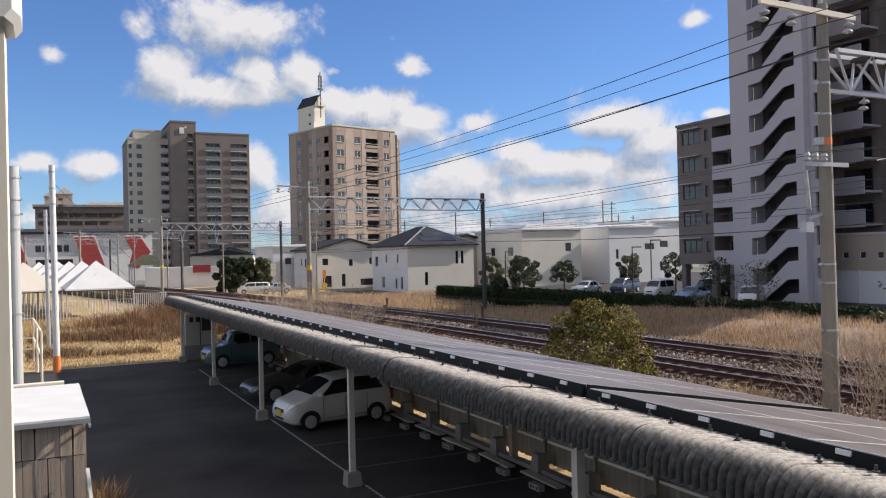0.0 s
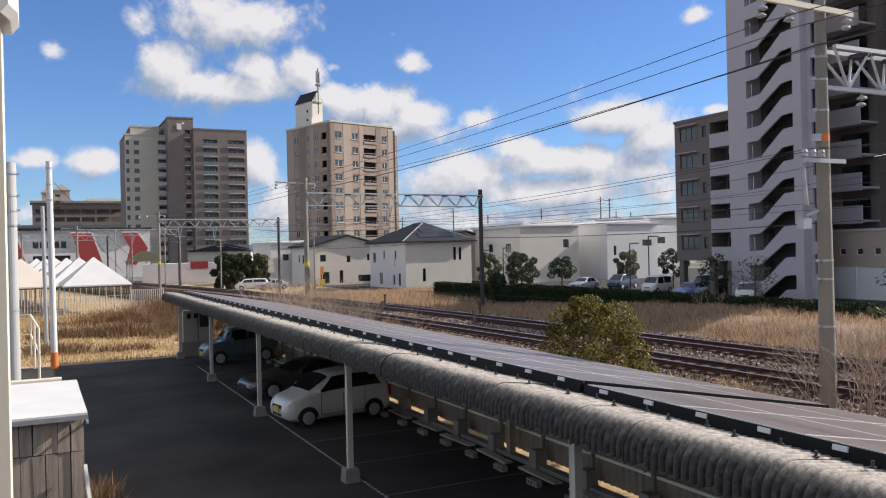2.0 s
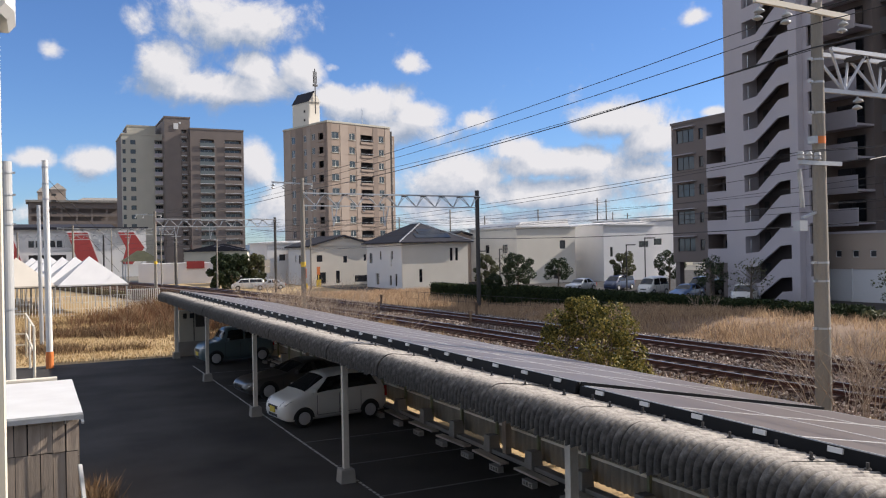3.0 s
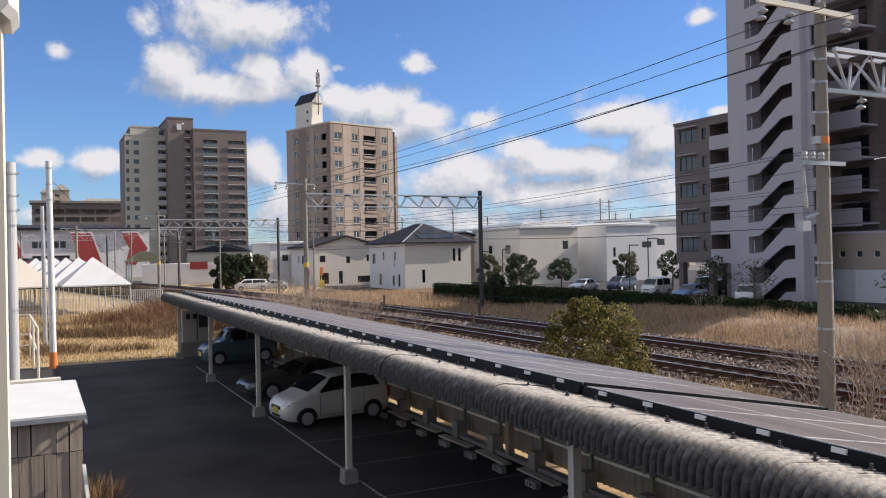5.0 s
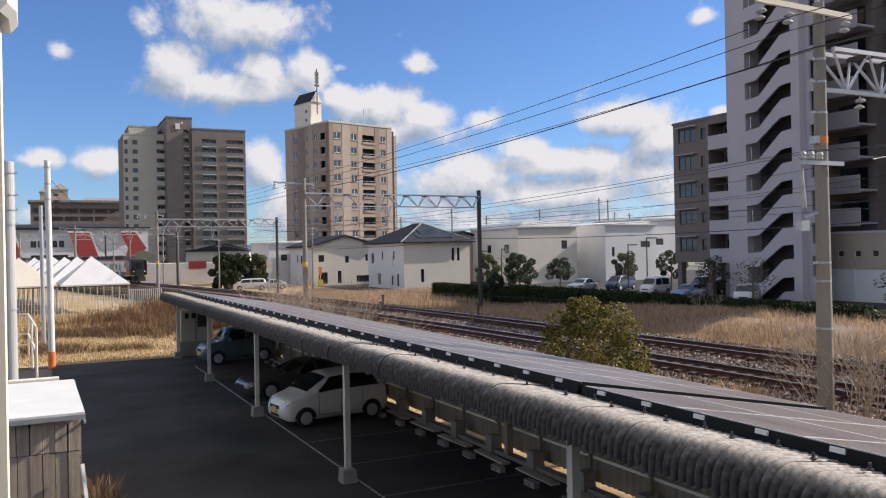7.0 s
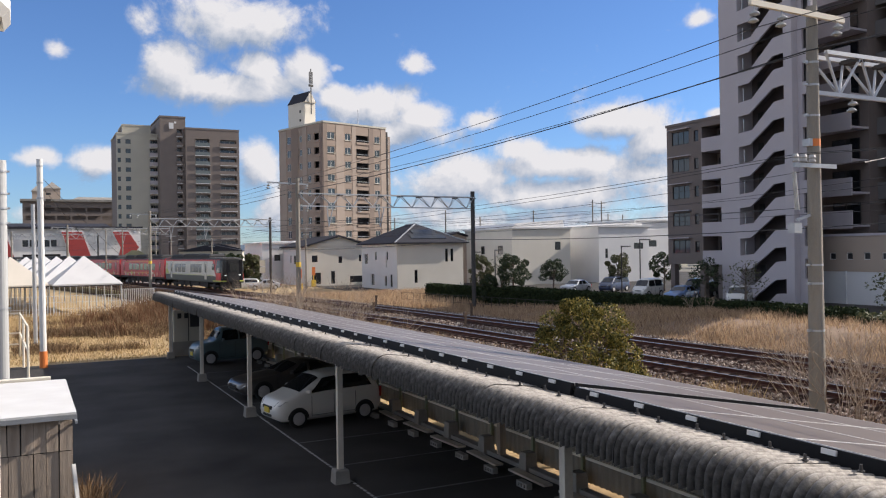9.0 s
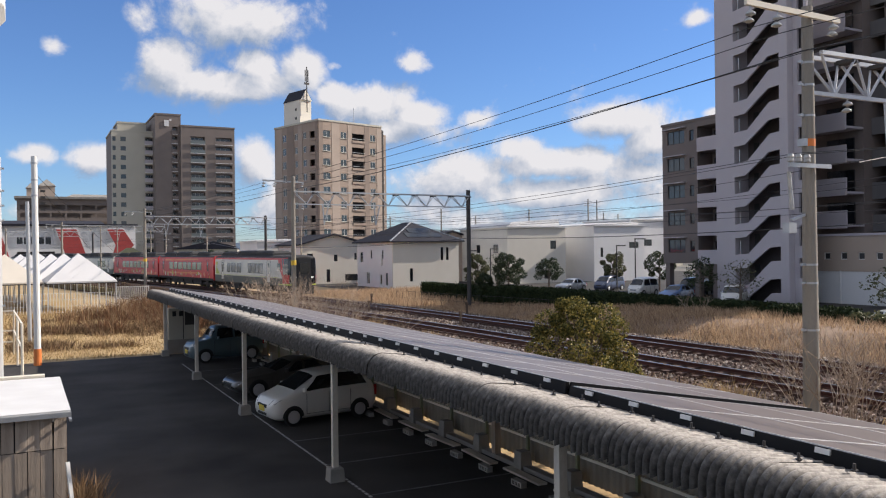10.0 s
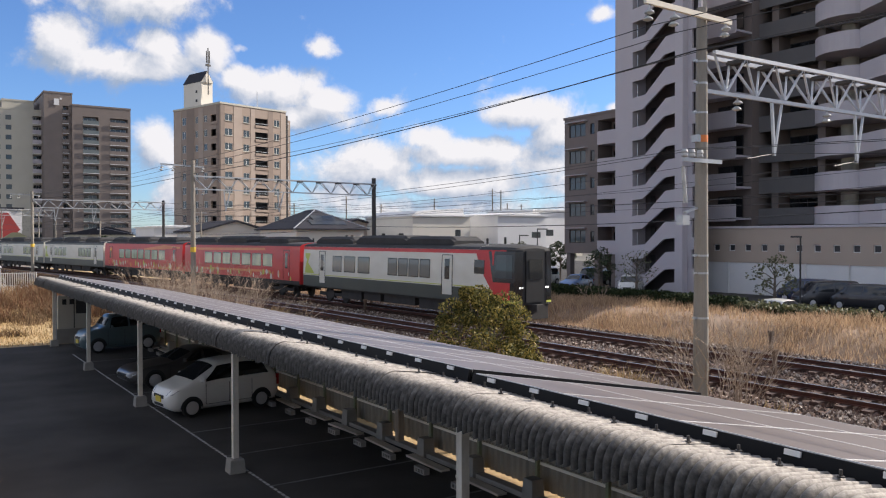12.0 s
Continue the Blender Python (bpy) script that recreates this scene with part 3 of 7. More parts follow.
M["tile_dark"] = mat("dark_brown_tile", (0.25, 0.19, 0.15), (0.2, 0.15, 0.12), 0.5, 0.75, fine=12)
M["tile_pink"] = mat("pinkish_brown_tile", (0.39, 0.31, 0.25), (0.33, 0.26, 0.21), 0.5, 0.75, fine=12)


def wall(bm, wide, tall, holes, thick=0.25, z0=0.0, x0=0.0):
    """A wall in the plane y = 0 that looks towards -y, with real openings (x0, x1, z0, z1)."""
    us = sorted({x0, wide, *[h[0] for h in holes], *[h[1] for h in holes]})
    vs = sorted({z0, tall, *[h[2] for h in holes], *[h[3] for h in holes]})
    cell = {}
    for i in range(len(us) - 1):
        for j in range(len(vs) - 1):
            cx, cz = (us[i] + us[i + 1]) / 2, (vs[j] + vs[j + 1]) / 2
            cell[i, j] = not any(h[0] < cx < h[1] and h[2] < cz < h[3] for h in holes)
    pts = {}

    def v(i, j, y):
        if (i, j, y) not in pts:
            pts[i, j, y] = bm.verts.new((us[i], y, vs[j]))
        return pts[i, j, y]
    for (i, j), full in cell.items():
        if not full:
            continue
        bm.faces.new((v(i, j, 0), v(i + 1, j, 0), v(i + 1, j + 1, 0), v(i, j + 1, 0)))
        bm.faces.new((v(i, j, thick), v(i, j + 1, thick), v(i + 1, j + 1, thick), v(i + 1, j, thick)))
        for di, dj, a, b in ((-1, 0, (i, j), (i, j + 1)), (1, 0, (i + 1, j), (i + 1, j + 1)), (0, -1, (i, j), (i + 1, j)), (0, 1, (i, j + 1), (i + 1, j + 1))):
            if not cell.get((i + di, j + dj), False):
                bm.faces.new((v(*a, 0), v(*b, 0), v(*b, thick), v(*a, thick)))


WINDOWS = {}


def window(parent, m, w, h, glass="glass", frame="frame_dark", split=2, inner="curtain", bars=0):
    """A window in its opening: frame, panes, and a curtain behind."""
    key = (round(w, 2), round(h, 2), glass, frame, split, inner, bars)
    if key not in WINDOWS:
        bm = bmesh.new()
        t = 0.06
        box(bm, 0, w, 0.08, 0.16, 0, t)
        box(bm, 0, w, 0.08, 0.16, h - t, h)
        for i in range(split + 1):
            x = (w - t) * i / split
            box(bm, x, x + t, 0.082, 0.158, t, h - t)
        for i in range(bars):
            z = h * (i + 1) / (bars + 1)
            box(bm, t, w - t, 0.085, 0.12, z - 0.02, z + 0.02)
        fr = mesh_of("window_frame", bm, M[frame])
        bm = bmesh.new()
        box(bm, t, w - t, 0.11, 0.13, t, h - t)
        gl = mesh_of("pane", bm, M[glass])
        WINDOWS[key] = (fr, gl)
    fr, gl = WINDOWS[key]
    win = part("window", fr, None, parent, m=m)
    part("pane", gl, None, win)
    return win


SIDE = rz(0, 0, -90)     # a wall that looks towards -x; its own x runs towards -y

# the brown tower block with a penthouse
def brown_block():
    b = thing("apartment_tower", "tall brown tiled apartment tower with a pale rooftop stair house", "apartment block", rz(50.6, 151.5, 16))
    H, ST = 30.3, 2.75
    # its own axes: x to the right along the sunny front, y back; the shaded side runs back from the corner
    front, holes, wins = bmesh.new(), [], []
    W = 15.5
    for k in range(10):
        z = 0.9 + ST * k + 1.6
        for x, w, h in ((1.0, 1.7, 1.3), (5.2, 1.4, 1.3), (12.6, 1.3, 1.3)):
            holes.append((x, x + w, z, z + h))
            wins.append((x, z, w, h))
        holes.append((8.0, 11.0, z - 0.6, z + 1.2))
    wall(front, W, H, holes, 0.3)
    part("front_wall", front, M["brick_brown"], b)
    side, sholes, swins = bmesh.new(), [], []
    for k in range(10):
        z = 0.9 + ST * k + 1.6
        for x, w, h in ((3.0, 1.4, 1.5), (10.5, 1.2, 1.3), (7.6, 1.0, 1.3)):
            sholes.append((x, x + w, z, z + h))
            swins.append((x, z, w, h))
        sholes.append((11.9 + 1.0, 14.6, z - 0.5, z + 1.2))
    wall(side, 15.7, H, sholes, 0.3)
    side_m = Matrix.Translation((0, 16.0, 0)) @ SIDE
    sw = part("side_wall", side, M["brick_brown"], b, m=side_m)
    for x, z, w, h in wins:
        window(b, pose(x, 0, z), w, h, frame="white_paint")
    for x, z, w, h in swins:
        window(sw, pose(x, 0, z), w, h, frame="white_paint")
    # bands of two tile tones down the fronts, with sills under the windows
    for x0, x1, tone in ((0.0, 0.95, "tile_dark"), (3.0, 4.9, "tile_pink"), (6.9, 7.9, "tile_pink"), (11.1, 12.3, "tile_dark"), (14.2, 15.5, "tile_pink")):
        bm = bmesh.new()
        box(bm, x0, x1, -0.05, 0.0, 0, H - 0.2)
        part("tile_band", bm, M[tone], b)
    for x0, x1, tone in ((0.4, 2.8, "tile_pink"), (4.7, 7.3, "tile_dark"), (8.8, 10.3, "tile_pink"), (14.75, 15.6, "tile_dark")):
        bm = bmesh.new()
        box(bm, x0, x1, -0.05, 0.0, 0, H - 0.2)
        part("tile_band", bm, M[tone], sw)
    bm = bmesh.new()
    box(bm, 0, 1, -0.14, 0.0, -0.1, 0.0)
    sill = mesh_of("window_sill", bm, M["slab_beige"])
    for x, z, w, h in wins:
        part("window_sill", sill, None, b, m=pose(x - 0.1, 0, z) @ Matrix.Diagonal((w + 0.2, 1, 1, 1)))
    # core painted near-black so the balcony openings look shaded
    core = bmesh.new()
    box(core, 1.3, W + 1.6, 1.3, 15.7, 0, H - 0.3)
    part("core", core, M["recess_shade"], b, "balcony interior with its shade painted in")
    bm = bmesh.new()
    box(bm, -0.12, W + 0.12, -0.12, 16.1, H, H + 0.35)
    part("roof", bm, M["slab_beige"], b)
    right = bmesh.new()
    box(right, W, W + 2.4, 1.5, 14, 0, H - 1.2)
    part("right_bay", right, M["brick_brown"], b)
    for k in range(10):
        z = 0.9 + ST * k + 0.95
        bm = bmesh.new()
        box(bm, 7.95, 11.05, -0.18, 0.05, z, z + 0.45)
        bal = part("balcony", bm, M["brick_brown"], b)
        bm = bmesh.new()
        box(bm, 7.95, 11.05, -0.16, -0.1, z + 0.75, z + 0.82)
        part("balcony_rail", bm, M["grey_metal"], bal)
        window(b, pose(W + 0.6, 1.4, z + 0.6), 1.3, 1.4, frame="white_paint")
        bm = bmesh.new()
        box(bm, -0.15, 0.4, 1.0, 3.2, z, z + 0.5)
        part("balcony", bm, M["brick_brown"], b)
    ph = bmesh.new()
    loft(ph, [[(1.7, 9, z), (4.4, 9, z), (4.4, 15, z), (1.7, 15, z)] for z in (H, H + 5.5)])
    pent = part("stair_house", ph, M["cream_wall"], b, "pale cream rooftop stair house")
    rf = bmesh.new()
    loft(rf, [[(1.6, 8.8, H + 5.5), (3.05, 8.8, H + 7.8), (4.5, 8.8, H + 5.5)], [(1.6, 15.2, H + 5.5), (3.05, 15.2, H + 7.8), (4.5, 15.2, H + 5.5)]])
    part("gable_roof", rf, M["roof_tile"], pent)
    gf = bmesh.new()
    prism(gf, [(1.7, H + 5.45), (4.4, H + 5.45), (3.05, H + 7.65)], 8.7, 8.82)
    part("gable", gf, M["cream_wall"], pent)
    for z in (1.6, 3.4):
        bm = bmesh.new()
        box(bm, 1.62, 1.7, 10.2, 10.7, H + z, H + z + 0.5)
        part("vent", bm, M["recess_shade"], pent)
    an = bmesh.new()
    tube(an, (3.0, 8.4, H + 3), (3.0, 8.4, H + 12.2), 0.12, n=6)
    for dx in (-0.35, 0.3):
        tube(an, (3.0 + dx, 8.4, H + 9.2), (3.0 + dx, 8.4, H + 11.6), 0.12, n=6)
    box(an, 2.5, 3.5, 8.25, 8.55, H + 8.6, H + 9.0)
    part("antenna", an, M["dark_pole"], pent, "phone antenna mast")
    an = bmesh.new()
    tube(an, (11.5, 4, H), (11.5, 4, H + 4.2), 0.07, n=6)
    part("roof_antenna", an, M["grey_metal"], b)


brown_block()


def left_block():
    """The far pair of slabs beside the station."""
    b = thing("apartment_slab", "tall grey-brown apartment slab with balconies and an emblem", "apartment block", rz(0, 0, 0))
    ST = 2.93

    def spot(px, y):
        return Vector((y * math.tan(radians(26.0) + math.atan((px - 784) / 1444.1)), y, 0))

    def slab(p0, p1, d, tall, deep, material, cols, label):
        o = spot(p0, d)
        w = spot(p1, d).x - o.x
        m = rz(o.x, o.y, 0)
        bm, holes = bmesh.new(), []
        for x0, x1, kind in cols:
            for k in range(int((tall - 1.2) / ST)):
                z = 1.0 + k * ST
                if kind == "balcony":
                    holes.append((x0 * w, x1 * w, z + 1.0, z + 2.45))
                else:
                    holes.append((x0 * w, x1 * w, z + 0.9, z + 2.3))
        wall(bm, w, tall, holes, 0.4)
        wl = part("front_wall", bm, material, b, label, m=m)
        bm = bmesh.new()
        box(bm, 0.05, w - 0.05, 1.7, deep, 0, tall - 0.2)
        part("core", bm, M["brick_grey"], wl)
        bm = bmesh.new()
        box(bm, 0, 0.4, 0.4, 1.7, 0, tall)
        box(bm, w - 0.4, w, 0.4, 1.7, 0, tall)
        box(bm, -0.1, w + 0.1, -0.1, deep + 0.1, tall, tall + 0.5)
        part("parapet", bm, material, wl)
        for x0, x1, kind in cols:
            for k in range(int((tall - 1.2) / ST)):
                z = 1.0 + k * ST
                if kind == "window":
                    window(wl, pose(x0 * w, 0.1, z + 0.9), (x1 - x0) * w, 1.4, "glass", "frame_dark", 2)
                elif kind == "balcony":
                    bm = bmesh.new()
                    box(bm, x0 * w - 0.1, x1 * w + 0.1, -0.35, -0.25, z + 0.3, z + 1.25)
                    box(bm, x0 * w - 0.1, x1 * w + 0.1, -0.35, 0.0, z + 0.1, z + 0.3)
                    bal = part("balcony", bm, M["green_glass"] if (x0 < 0.3 and "grey-brown" in label) else (M["pale_wall"] if "beige" in label else material), wl)
                    bm = bmesh.new()
                    box(bm, x0 * w - 0.12, x1 * w + 0.12, -0.4, -0.02, z + 0.0, z + 0.14)
                    part("balcony_slab", bm, M["white_wall"], bal, "white slab edge")
                    window(wl, pose(x0 * w + 0.3, 1.5, z + 0.4), (x1 - x0) * w - 0.6, 1.9, "glass", "white_paint", 3)
        return wl

    slab(306, 351, 266, 48.0, 26, M["brick_grey"], [(0.66, 0.86, "balcony")], "dark lift tower")
    slab(351, 445, 264.5, 44.5, 20, M["brick_grey"], [(0.18, 0.44, "balcony"), (0.64, 0.95, "balcony")], "grey-brown balcony front")
    slab(230, 306, 272, 43.0, 20, M["slab_beige"], [(0.02, 0.09, "window"), (0.2, 0.32, "window"), (0.76, 0.98, "balcony")], "beige balcony front")
    slab(240, 290, 276, 46.2, 14, M["slab_beige"], [], "beige upper storey")
    o = spot(322, 265.9)
    m = rz(o.x, o.y, 0)
    bm = bmesh.new()
    box(bm, 0.0, 1.4, -0.12, 0.0, 42.5 + 2, 44.4 + 2)
    box(bm, 1.6, 2.2, -0.12, 0.0, 44.2 + 2, 44.8 + 2)
    part("emblem", bm, M["white_wall"], b, "pale square emblem", m=m)


left_block()


def stair_block():
    """The tall pale stair tower by the car park with its lower neighbour."""
    b = thing("high_rise_flats", "tall pale grey block of flats with zigzag outside stair", "apartment block", rz(57.5, 56.3, -90))
    ST, TOP = 2.77, 30.6
    L = 8.1
    pier = bmesh.new()
    box(pier, 0, 2.2, 0, 1.8, 0, TOP)
    box(pier, 7.25, L, 0, 2.2, 0, TOP)
    part("stair_wall", pier, M["pale_wall"], b)
    edge = bmesh.new()
    box(edge, -0.5, 0.0, 0.5, 7, 17.3, TOP - 2.0)
    part("pipe_shaft", edge, M["dark_tile"], b)
    lo = [(2.2, 1.52), (3.45, 1.6), (6.05, 3.4), (7.25, 3.5)]
    hi = [(7.25, 5.05), (6.2, 4.98), (3.75, 2.9), (2.2, 2.77)]
    bm = bmesh.new()
    prism(bm, lo + hi, 0.0, 0.18)
    band = mesh_of("stair_parapet", bm, M["pale_wall"])
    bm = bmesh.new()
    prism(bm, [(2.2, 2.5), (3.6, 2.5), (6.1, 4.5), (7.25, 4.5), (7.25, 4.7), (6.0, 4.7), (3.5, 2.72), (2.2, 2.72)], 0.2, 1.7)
    flight = mesh_of("stair_flight", bm, M["stair_shade"])
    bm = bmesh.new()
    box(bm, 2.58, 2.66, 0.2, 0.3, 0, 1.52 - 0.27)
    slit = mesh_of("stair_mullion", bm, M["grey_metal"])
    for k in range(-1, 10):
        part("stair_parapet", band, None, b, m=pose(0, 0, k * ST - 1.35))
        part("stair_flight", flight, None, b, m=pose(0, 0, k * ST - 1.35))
        part("stair_mullion", slit, None, b, m=pose(0, 0.02, k * ST + 1.42))
    # inner wall coloured dark in place of the recess's shade
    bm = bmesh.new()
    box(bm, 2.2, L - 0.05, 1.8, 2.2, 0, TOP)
    part("stair_core", bm, M["stair_shade"], b, "inner wall of the stair, painted dark for its shade")
    bm = bmesh.new()
    box(bm, 0.3, 2.2, 1.8, 6.0, 0, TOP)
    part("gable_wall", bm, M["pale_wall"], b)
    bm = bmesh.new()
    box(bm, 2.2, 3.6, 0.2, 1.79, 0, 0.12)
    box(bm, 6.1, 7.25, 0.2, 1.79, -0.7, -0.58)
    landing = mesh_of("landing", bm, M["stair_shade"])
    bm = bmesh.new()
    box(bm, 2.9, 3.45, 1.72, 1.795, 0.1, 2.1)
    stair_door = mesh_of("stair_door", bm, M["dull_pane"])
    for k in range(11):
        part("landing", landing, None, b, m=pose(0, 0, k * ST + 1.2))
        part("stair_door", stair_door, None, b, m=pose(0, 0, k * ST + 1.2))

    def balconies(x0, x1, y, deep, st, zoff, n, material, par, label, windows=(), back=None):
        bm = bmesh.new()
        box(bm, x0, x1, 0.09, deep, 0, 0.2)
        box(bm, x0, x1, 0, 0.14, -0.15, par)
        slabm = mesh_of("balcony", bm, material)
        for k in range(n):
            bal = part("balcony", slabm, None, b, label, m=pose(0, y, zoff + k * st))
            for wx, ww in windows:
                window(bal, pose(wx, deep - 0.25, 0.25), ww, 2.0, "dark_glass", "frame_dark", 2)
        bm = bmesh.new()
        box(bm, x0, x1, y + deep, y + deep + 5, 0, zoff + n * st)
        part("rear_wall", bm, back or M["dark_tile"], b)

    # light grey balconies beside the stair, then the dark front, then a rounded corner
    balconies(2.25, 8.8, 6.4, 2.4, 2.88, 6.6, 8, M["pale_wall"], 1.42, "pale balcony parapet", [(5.2, 2.8)])
    bm = bmesh.new()
    wall(bm, 9.5, TOP, [(8.55, 9.2, 2.2 + ST * k, 3.9 + ST * k) for k in range(10)], 0.25, 0.0, L)
    part("stair_return", bm, M["pale_wall"], b, m=pose(0, 0.7, 0))
    bm = bmesh.new()
    box(bm, 9.25, 9.5, 0.96, 1.5, 0, TOP)
    box(bm, L, 9.25, 1.3, 1.5, 0, TOP)
    part("stair_return_core", bm, M["grey_tile"], b)
    balconies(6.3, 14.7, 9.9, 2.2, 2.88, 6.3, 8, M["grey_tile"], 1.35, "dark grey tiled balcony parapet", [(6.6, 3.0), (10.7, 3.6)])
    for x in (9.9, 14.5):
        bm = bmesh.new()
        box(bm, x, x + 0.7, 10.3, 12.1, 5.8, TOP)
        part("pier", bm, M["brick_grey"], b)
    # rounded corner
    bm = bmesh.new()
    ring_o, n = [], 14
    for i in range(n + 1):
        a = radians(200 + 110 * i / n)
        ring_o.append((17.6 + 3.0 * math.cos(a), 10.6 + 3.2 * math.sin(a)))
    outer = ring_o + [(19.6, 7.9), (22.4, 6.2), (29, 6.2)]
    inner = [(x + 0.05, y + 0.16) for x, y in outer][::-1]
    loft(bm, [[(x, y, z) for x, y in outer + inner] for z in (-0.15, 1.4)])
    rb = mesh_of("rounded_parapet", bm, M["pale_wall"])
    bm = bmesh.new()
    sl = [(x, y + 0.18) for x, y in outer] + [(29, 12.5), (14.7, 12.5)]
    loft(bm, [[(x, y, z) for x, y in sl] for z in (-0.14, 0.1)])
    rs = mesh_of("balcony_slab", bm, M["pale_wall"])
    for k in range(8):
        p = part("rounded_parapet", rb, None, b, "pale rounded balcony parapet", m=pose(0, 0, 6.2 + 2.88 * k))
        part("balcony_slab", rs, None, p)
        window(b, pose(18.6, 11.95, 6.4 + 2.88 * k), 2.6, 2.0, "dark_glass", "frame_dark", 2)
        window(b, pose(23.6, 11.95, 6.4 + 2.88 * k), 3.2, 2.0, "dark_glass", "frame_dark", 2)
    bm = bmesh.new()
    box(bm, 14.7, 29, 12.1, 18, 0, TOP)
    part("rear_wall", bm, M["brick_grey"], b)
    bm = bmesh.new()
    tube(bm, (16.9, 11.2, 5.8), (16.9, 11.2, TOP), 0.7, n=16)
    part("round_column", bm, M["slab_beige"], b, smooth=True)

    # low wing with small square windows
    holes = [(x, x + 0.6, 3.75, 4.35) for x in (8.3 + 1.62 * i for i in range(16))]
    bm = bmesh.new()
    wall(bm, 40, 5.75, holes, 0.3, 2.75, 7.0)
    wing = part("low_wing", bm, M["beige_wall"], b, "beige low wing with small square windows", m=pose(0, 4.1, 0))
    for h in holes:
        window(wing, pose(h[0], 0, h[2]), 0.6, 0.6, "dull_pane", "white_paint", 1)
    bm = bmesh.new()
    box(bm, 7.0, 40, 0.05, 0.35, 0, 2.75)
    part("plinth", bm, M["white_wall"], wing, "pale grey lower wall")
    bm = bmesh.new()
    box(bm, 6.95, 40, -0.08, 0.3, 5.75, 5.95)
    box(bm, 7.0, 40, 0.3, 9, 5.6, 5.8)
    part("coping", bm, M["pale_wall"], wing)
    bm = bmesh.new()
    box(bm, 7.0, 40, 0.34, 0.6, 0, 5.6)
    part("backing", bm, M["recess_shade"], wing)
    for i in range(8):
        bm = bmesh.new()
        tube(bm, (9.9 + i * 3.7, -0.06, 0), (9.9 + i * 3.7, -0.06, 2.8), 0.07, n=8)
        part("downpipe", bm, M["white_paint"], wing)

    # lower brown neighbour
    n = thing("brown_flats", "six-storey grey-brown block of flats on open ground floor", "apartment block", rz(59.5, 65.7, -90))
    holes = []
    for k in range(5):
        z = 3.9 + 2.78 * k
        holes += [(0.75, 3.2, z + 0.5, z + 1.85), (3.9, 4.5, z + 0.6, z + 1.7)]
    bm = bmesh.new()
    wall(bm, 5.0, 17.5, holes, 0.3, 3.3)
    fw = part("front_wall", bm, M["dark_tile"], n)
    for k in range(5):
        z = 3.9 + 2.78 * k
        window(fw, pose(0.75, 0, z + 0.5), 2.45, 1.35, "glass", "frame_dark", 3)
        window(fw, pose(3.9, 0, z + 0.6), 0.6, 1.1, "dark_glass", "frame_dark", 1)
        bm = bmesh.new()
        box(bm, 0.45, 3.5, -0.45, 0.0, z + 2.02, z + 2.1)
        part("window_hood", bm, M["pale_wall"], fw)
        bm = bmesh.new()
        box(bm, 5.0, 9.3, -0.1, 0.06, z - 0.62, z + 0.75)
        box(bm, 5.0, 9.3, 0.0, 2.0, z - 0.62, z - 0.42)
        bal = part("balcony", bm, M["pale_wall"], n, "pale balcony parapet")
        window(bal, pose(5.6, 1.6, z - 0.4), 3.0, 2.0, "dark_glass", "frame_dark", 3)
    bm = bmesh.new()
    box(bm, 0.02, 5.0, 0.32, 12, 3.3, 17.4)
    box(bm, 5.0, 9.3, 2.0, 12, 3.3, 17.0)
    part("core", bm, M["dark_tile"], n)
    bm = bmesh.new()
    box(bm, 4.9, 9.3, -0.05, 2.0, 16.9, 17.6)
    box(bm, -0.1, 9.3, -0.1, 12.1, 17.5, 17.75)
    part("roof", bm, M["dark_tile"], n)
    bm = bmesh.new()
    box(bm, 7.2, 8.0, 3, 4, 17.7, 18.9)
    part("roof_hatch", bm, M["white_paint"], n)
    for x in (0.4, 4.6, 7.0):
        for y in (0.5, 6, 11):
            bm = bmesh.new()
            box(bm, x - 0.3, x + 0.3, y - 0.3, y + 0.3, 0, 3.3)
            part("column", bm, M["dark_tile"], n)


stair_block()


